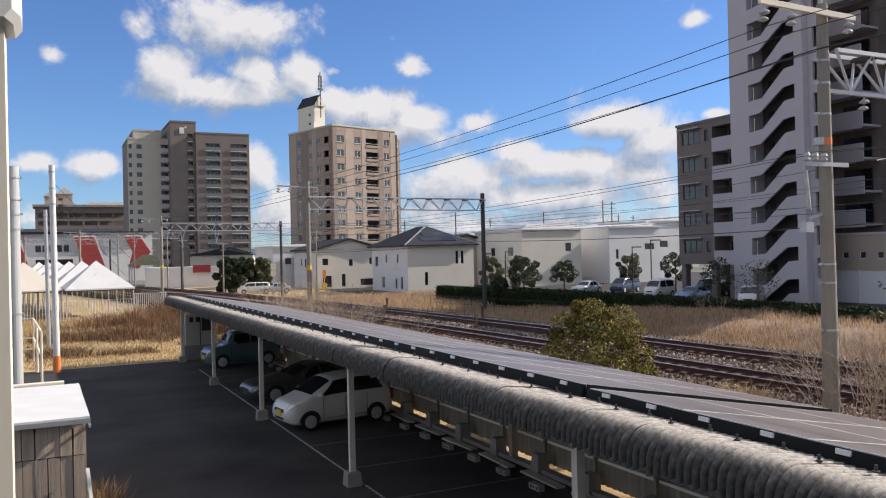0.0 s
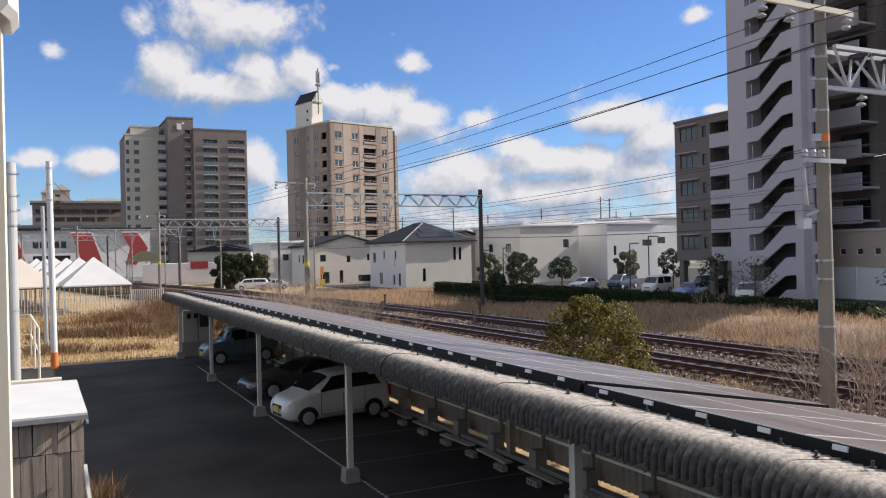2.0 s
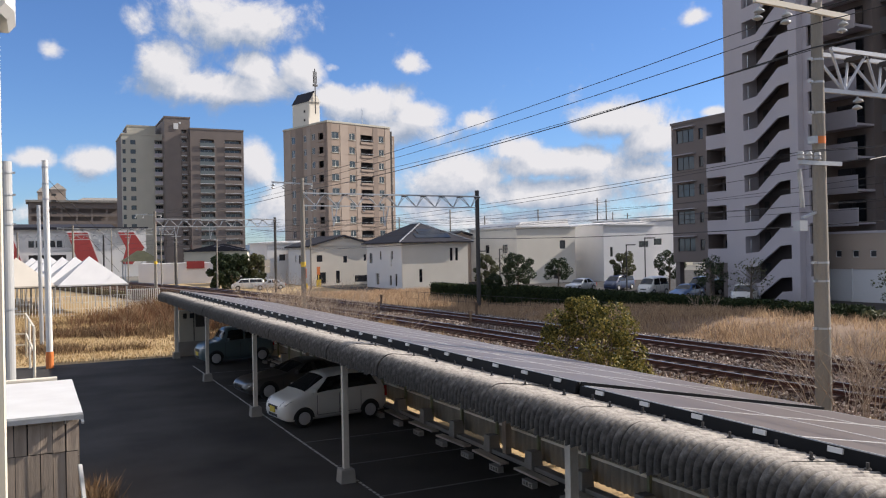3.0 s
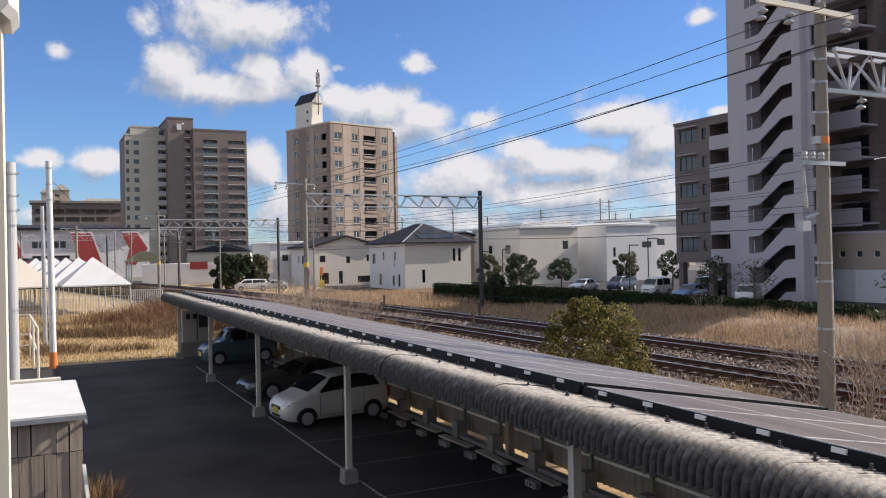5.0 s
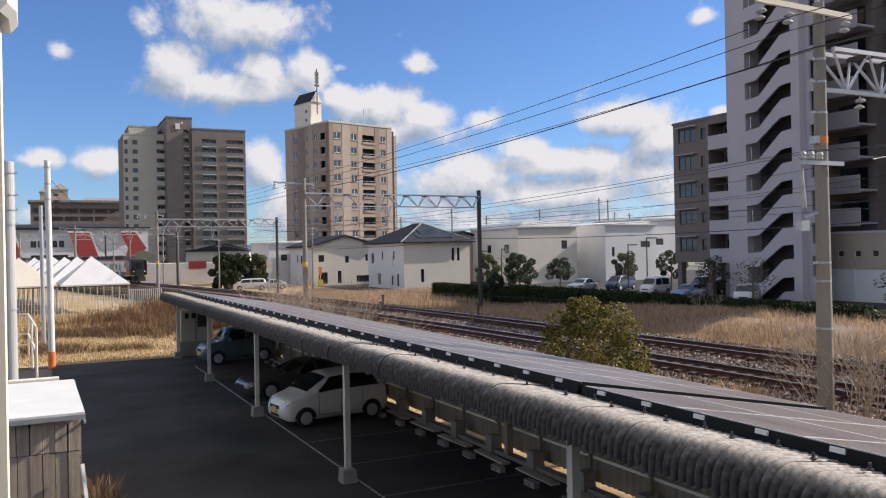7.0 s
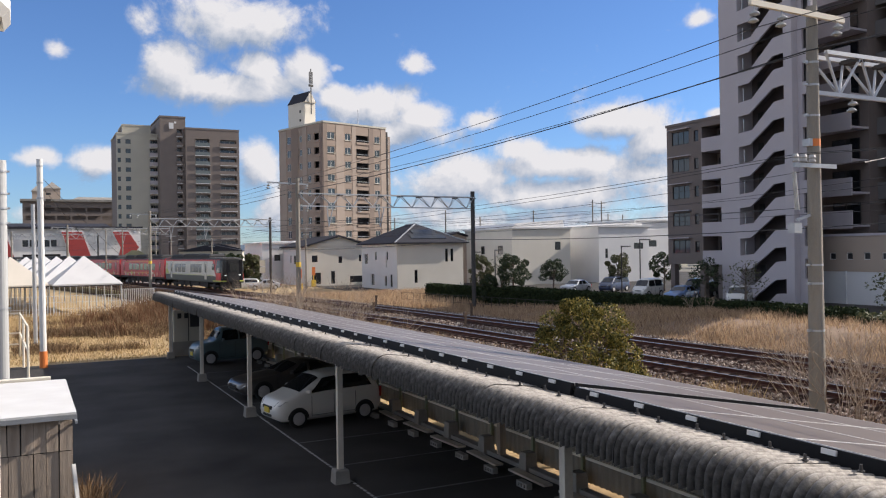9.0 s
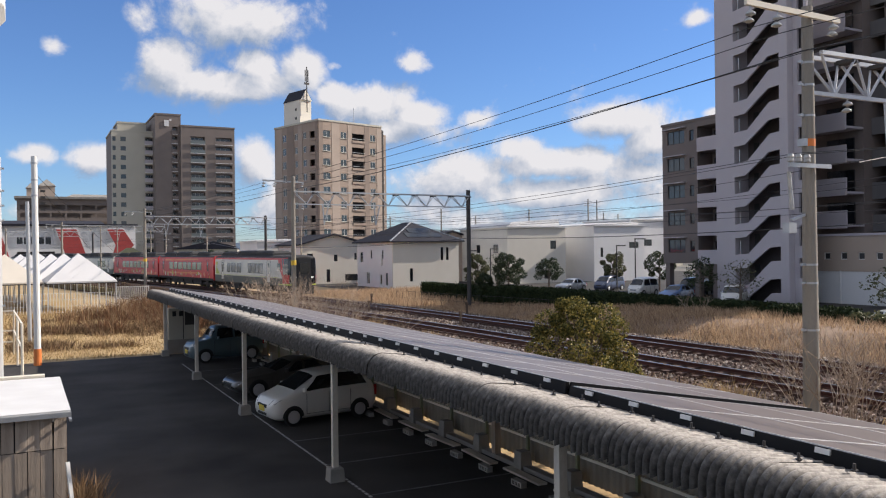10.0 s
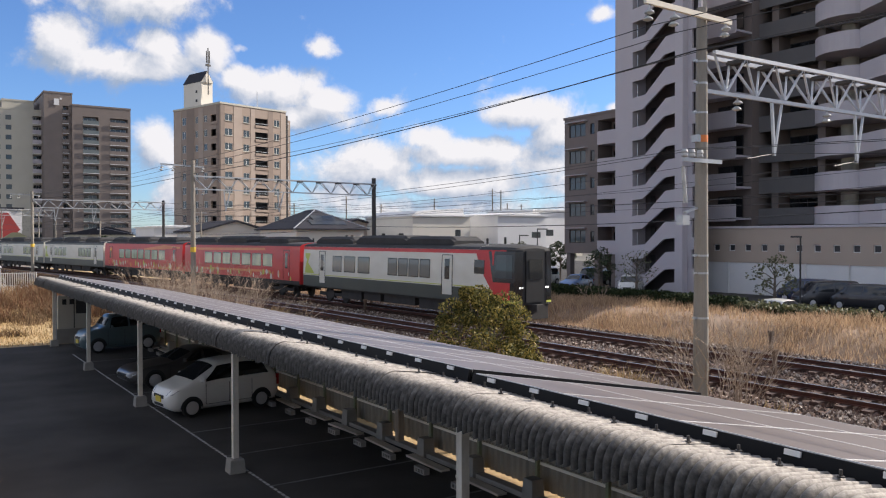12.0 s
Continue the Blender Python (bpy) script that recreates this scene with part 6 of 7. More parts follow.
for x in (-0.08, 1.42):
    bm = bmesh.new()
    tube(bm, (x, 0.1, 0), (x, 0.1, 2.6), 0.045, n=8)
    part("conduit", bm, M["grey_metal"], cab)
bm = bmesh.new()
box(bm, -0.05, 1.4, 0.0, 0.34, 0, 0.7)
part("stand", bm, M["concrete"], cab)


def rail_fence(label, a, b, h, step, material, rails=(0.5, 1.0), r=0.025, mesh=False):
    f = thing("fence", label, "fence", group="fences")
    a, b = Vector((*a, 0)), Vector((*b, 0))
    n = max(1, int((b - a).length / step))
    bm = bmesh.new()
    tube(bm, (0, 0, 0), (0, 0, h), r, n=6)
    pm = mesh_of("post", bm, M[material])
    for i in range(n + 1):
        part("post", pm, None, f, m=Matrix.Translation(a.lerp(b, i / n)))
    for k in rails:
        bm = bmesh.new()
        bar(bm, a + Vector((0, 0, h * k)), b + Vector((0, 0, h * k)), r * 1.4)
        part("rail", bm, M[material], f)
    return f


rail_fence("white slatted fence by the shelters", (7.0, 76.5), (9.6, 76.2), 2.1, 0.16, "white_paint", (0.05, 0.5, 0.98), 0.035)
rail_fence("pale mesh fence along the field", (-6.0, 74.5), (7.0, 74.0), 1.75, 0.22, "white_paint", (0.1, 0.4, 0.7, 1.0), 0.018)
rail_fence("low wire fence between line and houses", (30.8, 70), (35.2, 44), 1.2, 1.0, "dark_pole", (0.5, 1.0), 0.02)
rail_fence("pale pipe railing beside the pole", (-0.2, 37.0), (-0.6, 46.0), 2.2, 4.5, "cream_paint", (0.55, 1.0), 0.05)
rail_fence("pale pipe railing beside the pole", (-0.6, 46.0), (-4.0, 46.3), 2.2, 2.0, "cream_paint", (0.3, 0.55, 1.0), 0.05)
M["rusty"] = mat("rusty_steel", (0.16, 0.1, 0.06), (0.08, 0.055, 0.04), 2, 0.85)
M["moss"] = mat("yellow_mossy_concrete", (0.3, 0.27, 0.14), (0.19, 0.17, 0.09), 0.8, 0.9)
pts = [(s, o) for s, o in ((56, -9.5), (72, -9.0), (90, -8.5), (110, -8.5), (135, -8.5))]
for (s0, o0), (s1, o1) in zip(pts, pts[1:]):
    a, b = along(s0, o0), along(s1, o1)
    rail_fence("rusty sleeper fence along the old platform", (a.x, a.y), (b.x, b.y), 1.75, 1.1, "rusty", (0.55, 0.95), 0.07)
    c, d = along(s0, o0 + 1.6), along(s1, o1 + 1.6)
    bm = bmesh.new()
    loft(bm, [[(a.x + 0.3, a.y, 0), (c.x, c.y, 0), (c.x, c.y, 0.75), (a.x + 0.3, a.y, 0.75)], [(b.x + 0.3, b.y, 0), (d.x, d.y, 0), (d.x, d.y, 0.75), (b.x + 0.3, b.y, 0.75)]])
    solid("old_platform", bm, M["moss"], "yellow mossy edge of an old platform", "platform", kind="structure")


def shelter(x, y, size, material, label):
    s = thing("shelter", label, "shelter", rz(x, y, 4), group="shelters")
    h = size / 2
    bm = bmesh.new()
    base = [bm.verts.new((sx * h, sy * h, 2.62)) for sx, sy in ((-1, -1), (1, -1), (1, 1), (-1, 1))]
    low = [bm.verts.new((sx * h, sy * h, 2.5)) for sx, sy in ((-1, -1), (1, -1), (1, 1), (-1, 1))]
    tip = bm.verts.new((0, 0, 5.05))
    for i in range(4):
        j = (i + 1) % 4
        bm.faces.new((base[i], base[j], tip))
        bm.faces.new((low[i], low[j], base[j], base[i]))
    part("canopy", bm, M[material], s, "pointed pale canopy")
    bm = bmesh.new()
    for i, (sx, sy) in enumerate(((-1, -1), (1, -1), (1, 1), (-1, 1))):
        tx, ty = ((1, -1), (1, 1), (-1, 1), (-1, -1))[i]
        bar(bm, (sx * h * 0.98, sy * h * 0.98, 2.45), (tx * h * 0.98, ty * h * 0.98, 2.45), 0.09)
    part("frame", bm, M["dark_pole"], s)
    for sx, sy in ((-1, -1), (1, -1), (1, 1), (-1, 1)):
        bm = bmesh.new()
        tube(bm, (sx * h * 0.96, sy * h * 0.96, 0), (sx * h * 0.96, sy * h * 0.96, 2.45), 0.05, n=8)
        part("leg", bm, M["grey_metal"], s)


M["canopy_white"] = mat("white_canopy_cloth", (0.64, 0.63, 0.62), (0.55, 0.54, 0.535), 0.6, 0.75)
M["canopy_cream"] = mat("cream_canopy_cloth", (0.64, 0.58, 0.49), (0.56, 0.51, 0.43), 0.6, 0.7)
for i in range(6):
    shelter(4.1 - 0.95 * i, 79.5 + 5.9 * i, 5.6, "canopy_white", "white pointed cloth canopy over cycle stands")
    shelter(-1.7 - 0.95 * i, 80.0 + 5.9 * i, 5.6, "canopy_cream", "cream pointed cloth canopy over cycle stands")

st = thing("station_building", "white station building with red slanted panels", "station", rz(-14, 214, 0))
bm = bmesh.new()
wall(bm, 38, 11.6, [(12 + 1.5 * i, 13.2 + 1.5 * i, 7.4, 9.0) for i in range(5)] + [(12, 20, 3.4, 5.6)], 0.4)
sw = part("front_wall", bm, M["white_wall"], st)
for i in range(5):
    window(sw, pose(12 + 1.5 * i, 0, 7.4), 1.2, 1.6, "dark_glass", "frame_dark", 2)
bm = bmesh.new()
box(bm, 0.1, 37.9, 0.5, 14, 0, 11.4)
part("core", bm, M["recess_shade"], st)
bm = bmesh.new()
box(bm, -0.4, 38.4, -1.2, 14, 11.6, 12.1)
loft(bm, [[(-0.4, -1.2, 12.1), (31, -1.2, 12.1), (31, 14, 13.4), (-0.4, 14, 13.4)], [(-0.4, -1.2, 12.0), (31, -1.2, 12.0), (31, 14, 12.0), (-0.4, 14, 12.0)]])
part("roof", bm, M["roof_tile"], st)
for pts in ([(6.0, 4.0), (10.6, 4.0), (8.4, 11.0), (5.0, 11.0)], [(20.2, 10.8), (24.6, 10.8), (27.0, 3.6), (22.6, 3.6)], [(31.4, 10.8), (35.0, 10.8), (37.4, 7.0), (34.6, 3.0), (32.2, 3.2), (33.2, 7)]):
    bm = bmesh.new()
    cx, cz = sum(p[0] for p in pts) / len(pts), sum(p[1] for p in pts) / len(pts)
    prism(bm, [(cx + (x - cx) * 1.12 + 0.2, cz + (z - cz) * 1.1) for x, z in pts], -1.9, -1.5)
    pn = part("panel_edge", bm, M["white_wall"], st)
    bm = bmesh.new()
    prism(bm, pts, -2.0, -1.86)
    part("red_panel", bm, M["red_panel"], pn, "red slanted panel")
hall = thing("waiting_shelter", "small waiting shelter with a green hipped roof", "shelter", rz(17.5, 165, 0))
bm = bmesh.new()
loft(bm, [[(-3.4, -3, 4.0), (3.4, -3, 4.0), (3.4, 3, 4.0), (-3.4, 3, 4.0)], [(-0.6, -0.3, 6.0), (0.6, -0.3, 6.0), (0.6, 0.3, 6.0), (-0.6, 0.3, 6.0)]])
part("roof", bm, M["moss"], hall)
for x, y in ((-3, -2.6), (3, -2.6), (3, 2.6), (-3, 2.6), (0, -2.6)):
    bm = bmesh.new()
    tube(bm, (x, y, 0), (x, y, 4.0), 0.12, n=8)
    part("post", bm, M["white_paint"], hall)

fb = thing("long_flats", "long low block of grey flats beyond the station", "apartment block", rz(-3, 335, 0))
bm = bmesh.new()
holes = [(1.0 + 5.2 * i, 5.6 + 5.2 * i, 3.5 + 3 * k, 5.2 + 3 * k) for i in range(6) for k in range(7)]
wall(bm, 34, 25.5, holes, 0.5)
part("front_wall", bm, M["brick_grey"], fb)
bm = bmesh.new()
box(bm, 0, 34, 1.8, 14, 0, 25.4)
part("core", bm, M["brick_grey"], fb)
bm = bmesh.new()
box(bm, -0.8, 34.5, -1, 15, 25.5, 26.3)
loft(bm, [[(16, 4, 26.3), (34, 4, 26.3), (34, 14, 26.3), (16, 14, 26.3)], [(19, 8, 27.8), (31, 8, 27.8), (31, 10, 27.8), (19, 10, 27.8)]])
part("roof", bm, M["concrete"], fb)
for x in (5.2, 10.0):
    bm = bmesh.new()
    w = 2.0 if x < 8 else 2.7
    box(bm, x - w, x + w, 3, 8, 26.3, 29.5 + (1 if x > 8 else 0))
    tw = part("roof_tower", bm, M["beige_wall"], fb)
    bm = bmesh.new()
    t = 29.5 + (1 if x > 8 else 0)
    loft(bm, [[(x - w - 0.3, 2.7, t), (x + w + 0.3, 2.7, t), (x + w + 0.3, 8.3, t), (x - w - 0.3, 8.3, t)], [(x - 0.1, 5.4, t + 2.6), (x + 0.1, 5.4, t + 2.6), (x + 0.1, 5.6, t + 2.6), (x - 0.1, 5.6, t + 2.6)]])
    part("tower_roof", bm, M["concrete"], tw)

# crossing: gate posts, sign boards, railing
for x, y in ((31.3, 104.0), (37.0, 116.0)):
    gp = thing("crossing_gate", "yellow and orange level crossing gate post", "crossing gate", rz(x, y, 0), group="crossing gates")
    bm = bmesh.new()
    tube(bm, (0, 0, 0), (0, 0, 2.9), 0.07, n=8)
    part("post", bm, M["lime_band"], gp)
    bm = bmesh.new()
    box(bm, -0.22, 0.22, -0.12, 0.12, 1.7, 2.9)
    part("signal_box", bm, M["orange"], gp, "orange signal box")
    bm = bmesh.new()
    box(bm, -0.3, 0.3, -0.25, 0.25, 0, 1.0)
    part("motor_case", bm, M["lime_band"], gp)
bd = thing("sign_post", "pale double sign board on a post beside the crossing", "sign", rz(25.6, 101.0, 0))
bm = bmesh.new()
tube(bm, (0, 0, 0), (0, 0, 4.2), 0.05, n=8)
part("post", bm, M["grey_metal"], bd)
for z in (2.6, 3.45):
    bm = bmesh.new()
    box(bm, -0.35, 0.35, -0.07, -0.03, z, z + 0.75)
    part("board", bm, M["slab_beige"], bd)
for i, (x, y, h) in enumerate(((15.2, 118, 8.4), (17.8, 122, 8.0), (21.2, 110, 7.2), (9.6, 128, 9.0), (12.4, 134, 9.0), (33.4, 108, 8.6))):
    lp = thing("line_post", "slim pale post beside the station tracks", "post", rz(x, y, 0), group="station posts")
    bm = bmesh.new()
    tube(bm, (0, 0, 0), (0, 0, h), 0.11, 0.08, 8)
    part("shaft", bm, M["pole"], lp)
    bm = bmesh.new()
    bar(bm, (-0.7, 0, h - 0.3), (0.7, 0, h - 0.3), 0.08)
    bar(bm, (-0.4, 0, h - 1.1), (0.4, 0, h - 1.1), 0.07)
    part("arm", bm, M["grey_metal"], lp)
# low buildings beyond the crossing and the far town
shop = thing("roadside_shop", "low shop with a red sign board beyond the crossing", "shop", rz(15.5, 150, -10))
bm = bmesh.new()
box(bm, 0, 14, 0, 9, 0, 3.6)
part("body", bm, M["white_wall"], shop)
bm = bmesh.new()
box(bm, 8.0, 11.0, -0.3, 0.0, 2.6, 3.9)
part("sign_board", bm, M["red_panel"], shop, "red sign board")
rngs = random.Random(12)
for i in range(46):
    a = radians(rngs.uniform(8, 50))
    d = rngs.uniform(200, 420)
    x, y = d * math.sin(a), d * math.cos(a)
    w, h = rngs.uniform(8, 16), rngs.uniform(4.5, 7.0)
    t = thing("town_house", "distant low town house", "house", rz(x, y, rngs.uniform(-20, 20)), group="distant town houses")
    bm = bmesh.new()
    box(bm, 0, w, 0, 9, 0, h)
    part("wall", bm, M[rngs.choice(("white_wall", "cream_wall", "beige_wall", "slab_beige"))], t)
    bm = bmesh.new()
    prism(bm, [(-0.5, h), (w + 0.5, h), (w / 2, h + 1.8)], -0.5, 9.5)
    part("roof", bm, M["roof_tile"], t)
M["hill"] = mat("far_hill_woods", (0.1, 0.14, 0.19), (0.08, 0.11, 0.15), 0.004, 1.0, fine=0.03)
bm = bmesh.new()
rows = []
for i in range(120):
    a = radians(-20 + i)
    h = 34 + 26 * noise.noise((i * 0.11, 2.0, 0)) + 10 * noise.noise((i * 0.5, 5.0, 0))
    rows.append([(2600 * math.sin(a), 2600 * math.cos(a), -5), (2700 * math.sin(a), 2700 * math.cos(a), max(4, h)), (2900 * math.sin(a), 2900 * math.cos(a), -5)])
loft(bm, rows, closed=False, caps=False)
solid("hills", bm, M["hill"], "low blue-grey wooded hills on the horizon", "hills", kind="structure")

# short posts and markers beside the rails
for i, (s, o) in enumerate(((-2, 2.2), (8, 2.2), (22, 1.9), (36, 2.0), (50, 2.0), (-7, -2.0), (5, -2.1), (17, -2.1), (30, -2.1), (42, -2.1))):
    p = along(s, o)
    bm = bmesh.new()
    box(bm, -0.06, 0.06, -0.05, 0.05, 0, 0.95)
    box(bm, -0.09, 0.09, -0.07, 0.07, 0.8, 0.98)
    solid("marker_post", bm, M["rusty"], "short rusty marker post beside the rails", "post", rz(p.x, p.y, 0, 0.6), group="marker posts")
bm = bmesh.new()
box(bm, -0.15, 0.15, -0.12, 0.12, 0, 1.7)
solid("white_marker", bm, M["white_paint"], "white concrete marker beside the bank", "post", rz(31.5, 13.3, 0))


# ---- train ----
M["train_white"] = mat("train_white", (0.66, 0.65, 0.59), (0.55, 0.53, 0.46), 0.8, 0.4, stretch=(1, 1, 2.5))
M["train_green"] = mat("train_dark_green", (0.045, 0.06, 0.055), (0.035, 0.045, 0.042), 0.8, 0.4)
M["train_red"] = mat("train_red", (0.56, 0.035, 0.035), (0.45, 0.025, 0.035), 0.8, 0.35)
M["train_orange"] = mat("train_orange", (0.66, 0.3, 0.1), (0.58, 0.1, 0.04), 0.5, 0.35)
M["train_roof"] = mat("train_roof_dark", (0.05, 0.048, 0.048), (0.022, 0.022, 0.023), 1.5, 0.85)
M["train_under"] = mat("underframe_grime", (0.05, 0.045, 0.042), (0.025, 0.023, 0.022), 2, 0.8)
M["train_black"] = mat("gloss_black", (0.012, 0.013, 0.015), (0.009, 0.009, 0.011), 2, 0.12, spec=0.7)
M["door_black"] = mat("matt_black_door", (0.014, 0.015, 0.016), (0.01, 0.01, 0.011), 2, 0.45)
M["screen_glass"] = glass_mat("blue_black_windscreen", (0.03, 0.045, 0.05), 0.06)
M["train_glass"] = glass_mat("train_side_glass", (0.12, 0.125, 0.12), 0.1)
M["lime"] = mat("lime_stripe", (0.45, 0.5, 0.08), (0.4, 0.45, 0.07), 2, 0.4)
M["lit_window"] = mat("train_window_glass", (0.36, 0.4, 0.24), (0.08, 0.11, 0.08), 0.9, 0.12, stretch=(1, 1.5, 0.3), spec=0.7)
M["headlight"] = mat("headlight", (1.0, 0.97, 0.9), (1.0, 0.97, 0.9), 1, 0.3, emit=1.6)
CAR, BODY = 20.9, 20.3
HB = BODY / 2


def section_ring(y, half=1.42, low=0.95, top=3.42, crown=3.68):
    """Cross-section of a carriage at y, from the low left edge round the roof."""
    pts = [(-half, low), (-half, 1.9), (-half * 0.99, 2.6), (-half * 0.955, top)]
    for i in range(1, 6):
        a = radians(180 - 30 * i)
        pts.append((half * 0.955 * math.cos(a), top + (crown - top) * math.sin(a)))
    pts += [(half * 0.955, top), (half * 0.99, 2.6), (half, 1.9), (half, low)]
    return [(x, y, z) for x, z in pts]


def side_x(z):
    """Half width of the body at height z."""
    if z < 1.9:
        return 1.42
    if z < 2.6:
        return 1.42 - 0.0142 * (z - 1.9) / 0.7
    return 1.4058 - 0.0497 * (z - 2.6) / 0.82


def patch(bm, pts, proud=0.005, sides=(-1, 1)):
    """Paint area on the carriage's side: points (y, z)."""
    for s in sides:
        f = [bm.verts.new((s * (side_x(z) + proud), y, z)) for y, z in pts]
        g = [bm.verts.new((s * (side_x(z) - 0.01), y, z)) for y, z in pts]
        bm.faces.new(f)
        for i in range(len(f)):
            j = (i + 1) % len(f)
            bm.faces.new((f[i], g[i], g[j], f[j]))


def band(bm, z0, z1, y0, y1, proud=0.005, sides=(-1, 1)):
    zs = [z0] + [z for z in (1.9, 2.6) if z0 < z < z1] + [z1]
    for a, b in zip(zs, zs[1:]):
        patch(bm, [(y0, a), (y1, a), (y1, b), (y0, b)], proud, sides)


def panes(car, spans, z0, z1, material, frame=True):
    for y0, y1 in spans:
        for s in (-1, 1):
            bm = bmesh.new()
            band(bm, z0, z1, y0, y1, 0.006, (s,))
            w = part("train_window", bm, M[material], car)
            bm = bmesh.new()
            for a, b, c, d in ((z0 - 0.05, z0, y0 - 0.05, y1 + 0.05), (z1, z1 + 0.05, y0 - 0.05, y1 + 0.05)):
                band(bm, a, b, c, d, 0.012, (s,))
            for c, d in ((y0 - 0.05, y0), (y1, y1 + 0.05)):
                band(bm, z0, z1, c, d, 0.012, (s,))
            part("window_frame", bm, M["train_black"], w)


def door(car, y, material, wide=0.8):
    for s in (-1, 1):
        bm = bmesh.new()
        band(bm, 1.2, 3.12, y - wide / 2, y + wide / 2, 0.008, (s,))
        d = part("train_door", bm, M[material], car)
        for a, b, z0, z1 in ((y - wide / 2 - 0.05, y - wide / 2, 1.2, 3.15), (y + wide / 2, y + wide / 2 + 0.05, 1.2, 3.15), (y - wide / 2, y + wide / 2, 3.12, 3.16)):
            bm = bmesh.new()
            band(bm, z0, z1, a, b, 0.014, (s,))
            part("door_edge", bm, M["train_black"], d)
        bm = bmesh.new()
        band(bm, 1.95, 2.95, y - 0.2, y + 0.2, 0.013, (s,))
        part("door_window", bm, M["dark_glass"], d)


def bogie(car, y):
    bm = bmesh.new()
    for s in (-1, 1):
        box(bm, s * 0.98 - 0.06, s * 0.98 + 0.06, y - 1.55, y + 1.55, 0.42, 0.62)
        box(bm, s * 0.98 - 0.09, s * 0.98 + 0.09, y - 0.4, y + 0.4, 0.3, 0.75)
    box(bm, -0.95, 0.95, y - 0.3, y + 0.3, 0.45, 0.7)
    bg = part("bogie", bm, M["train_under"], car)
    for dy in (-1.05, 1.05):
        bm = bmesh.new()
        for s in (-1, 1):
            tube(bm, (s * 0.5, y + dy, 0.43), (s * 0.63, y + dy, 0.43), 0.43, n=20)
        tube(bm, (-0.6, y + dy, 0.43), (0.6, y + dy, 0.43), 0.07, n=8)
        part("wheelset", bm, M["train_under"], bg)


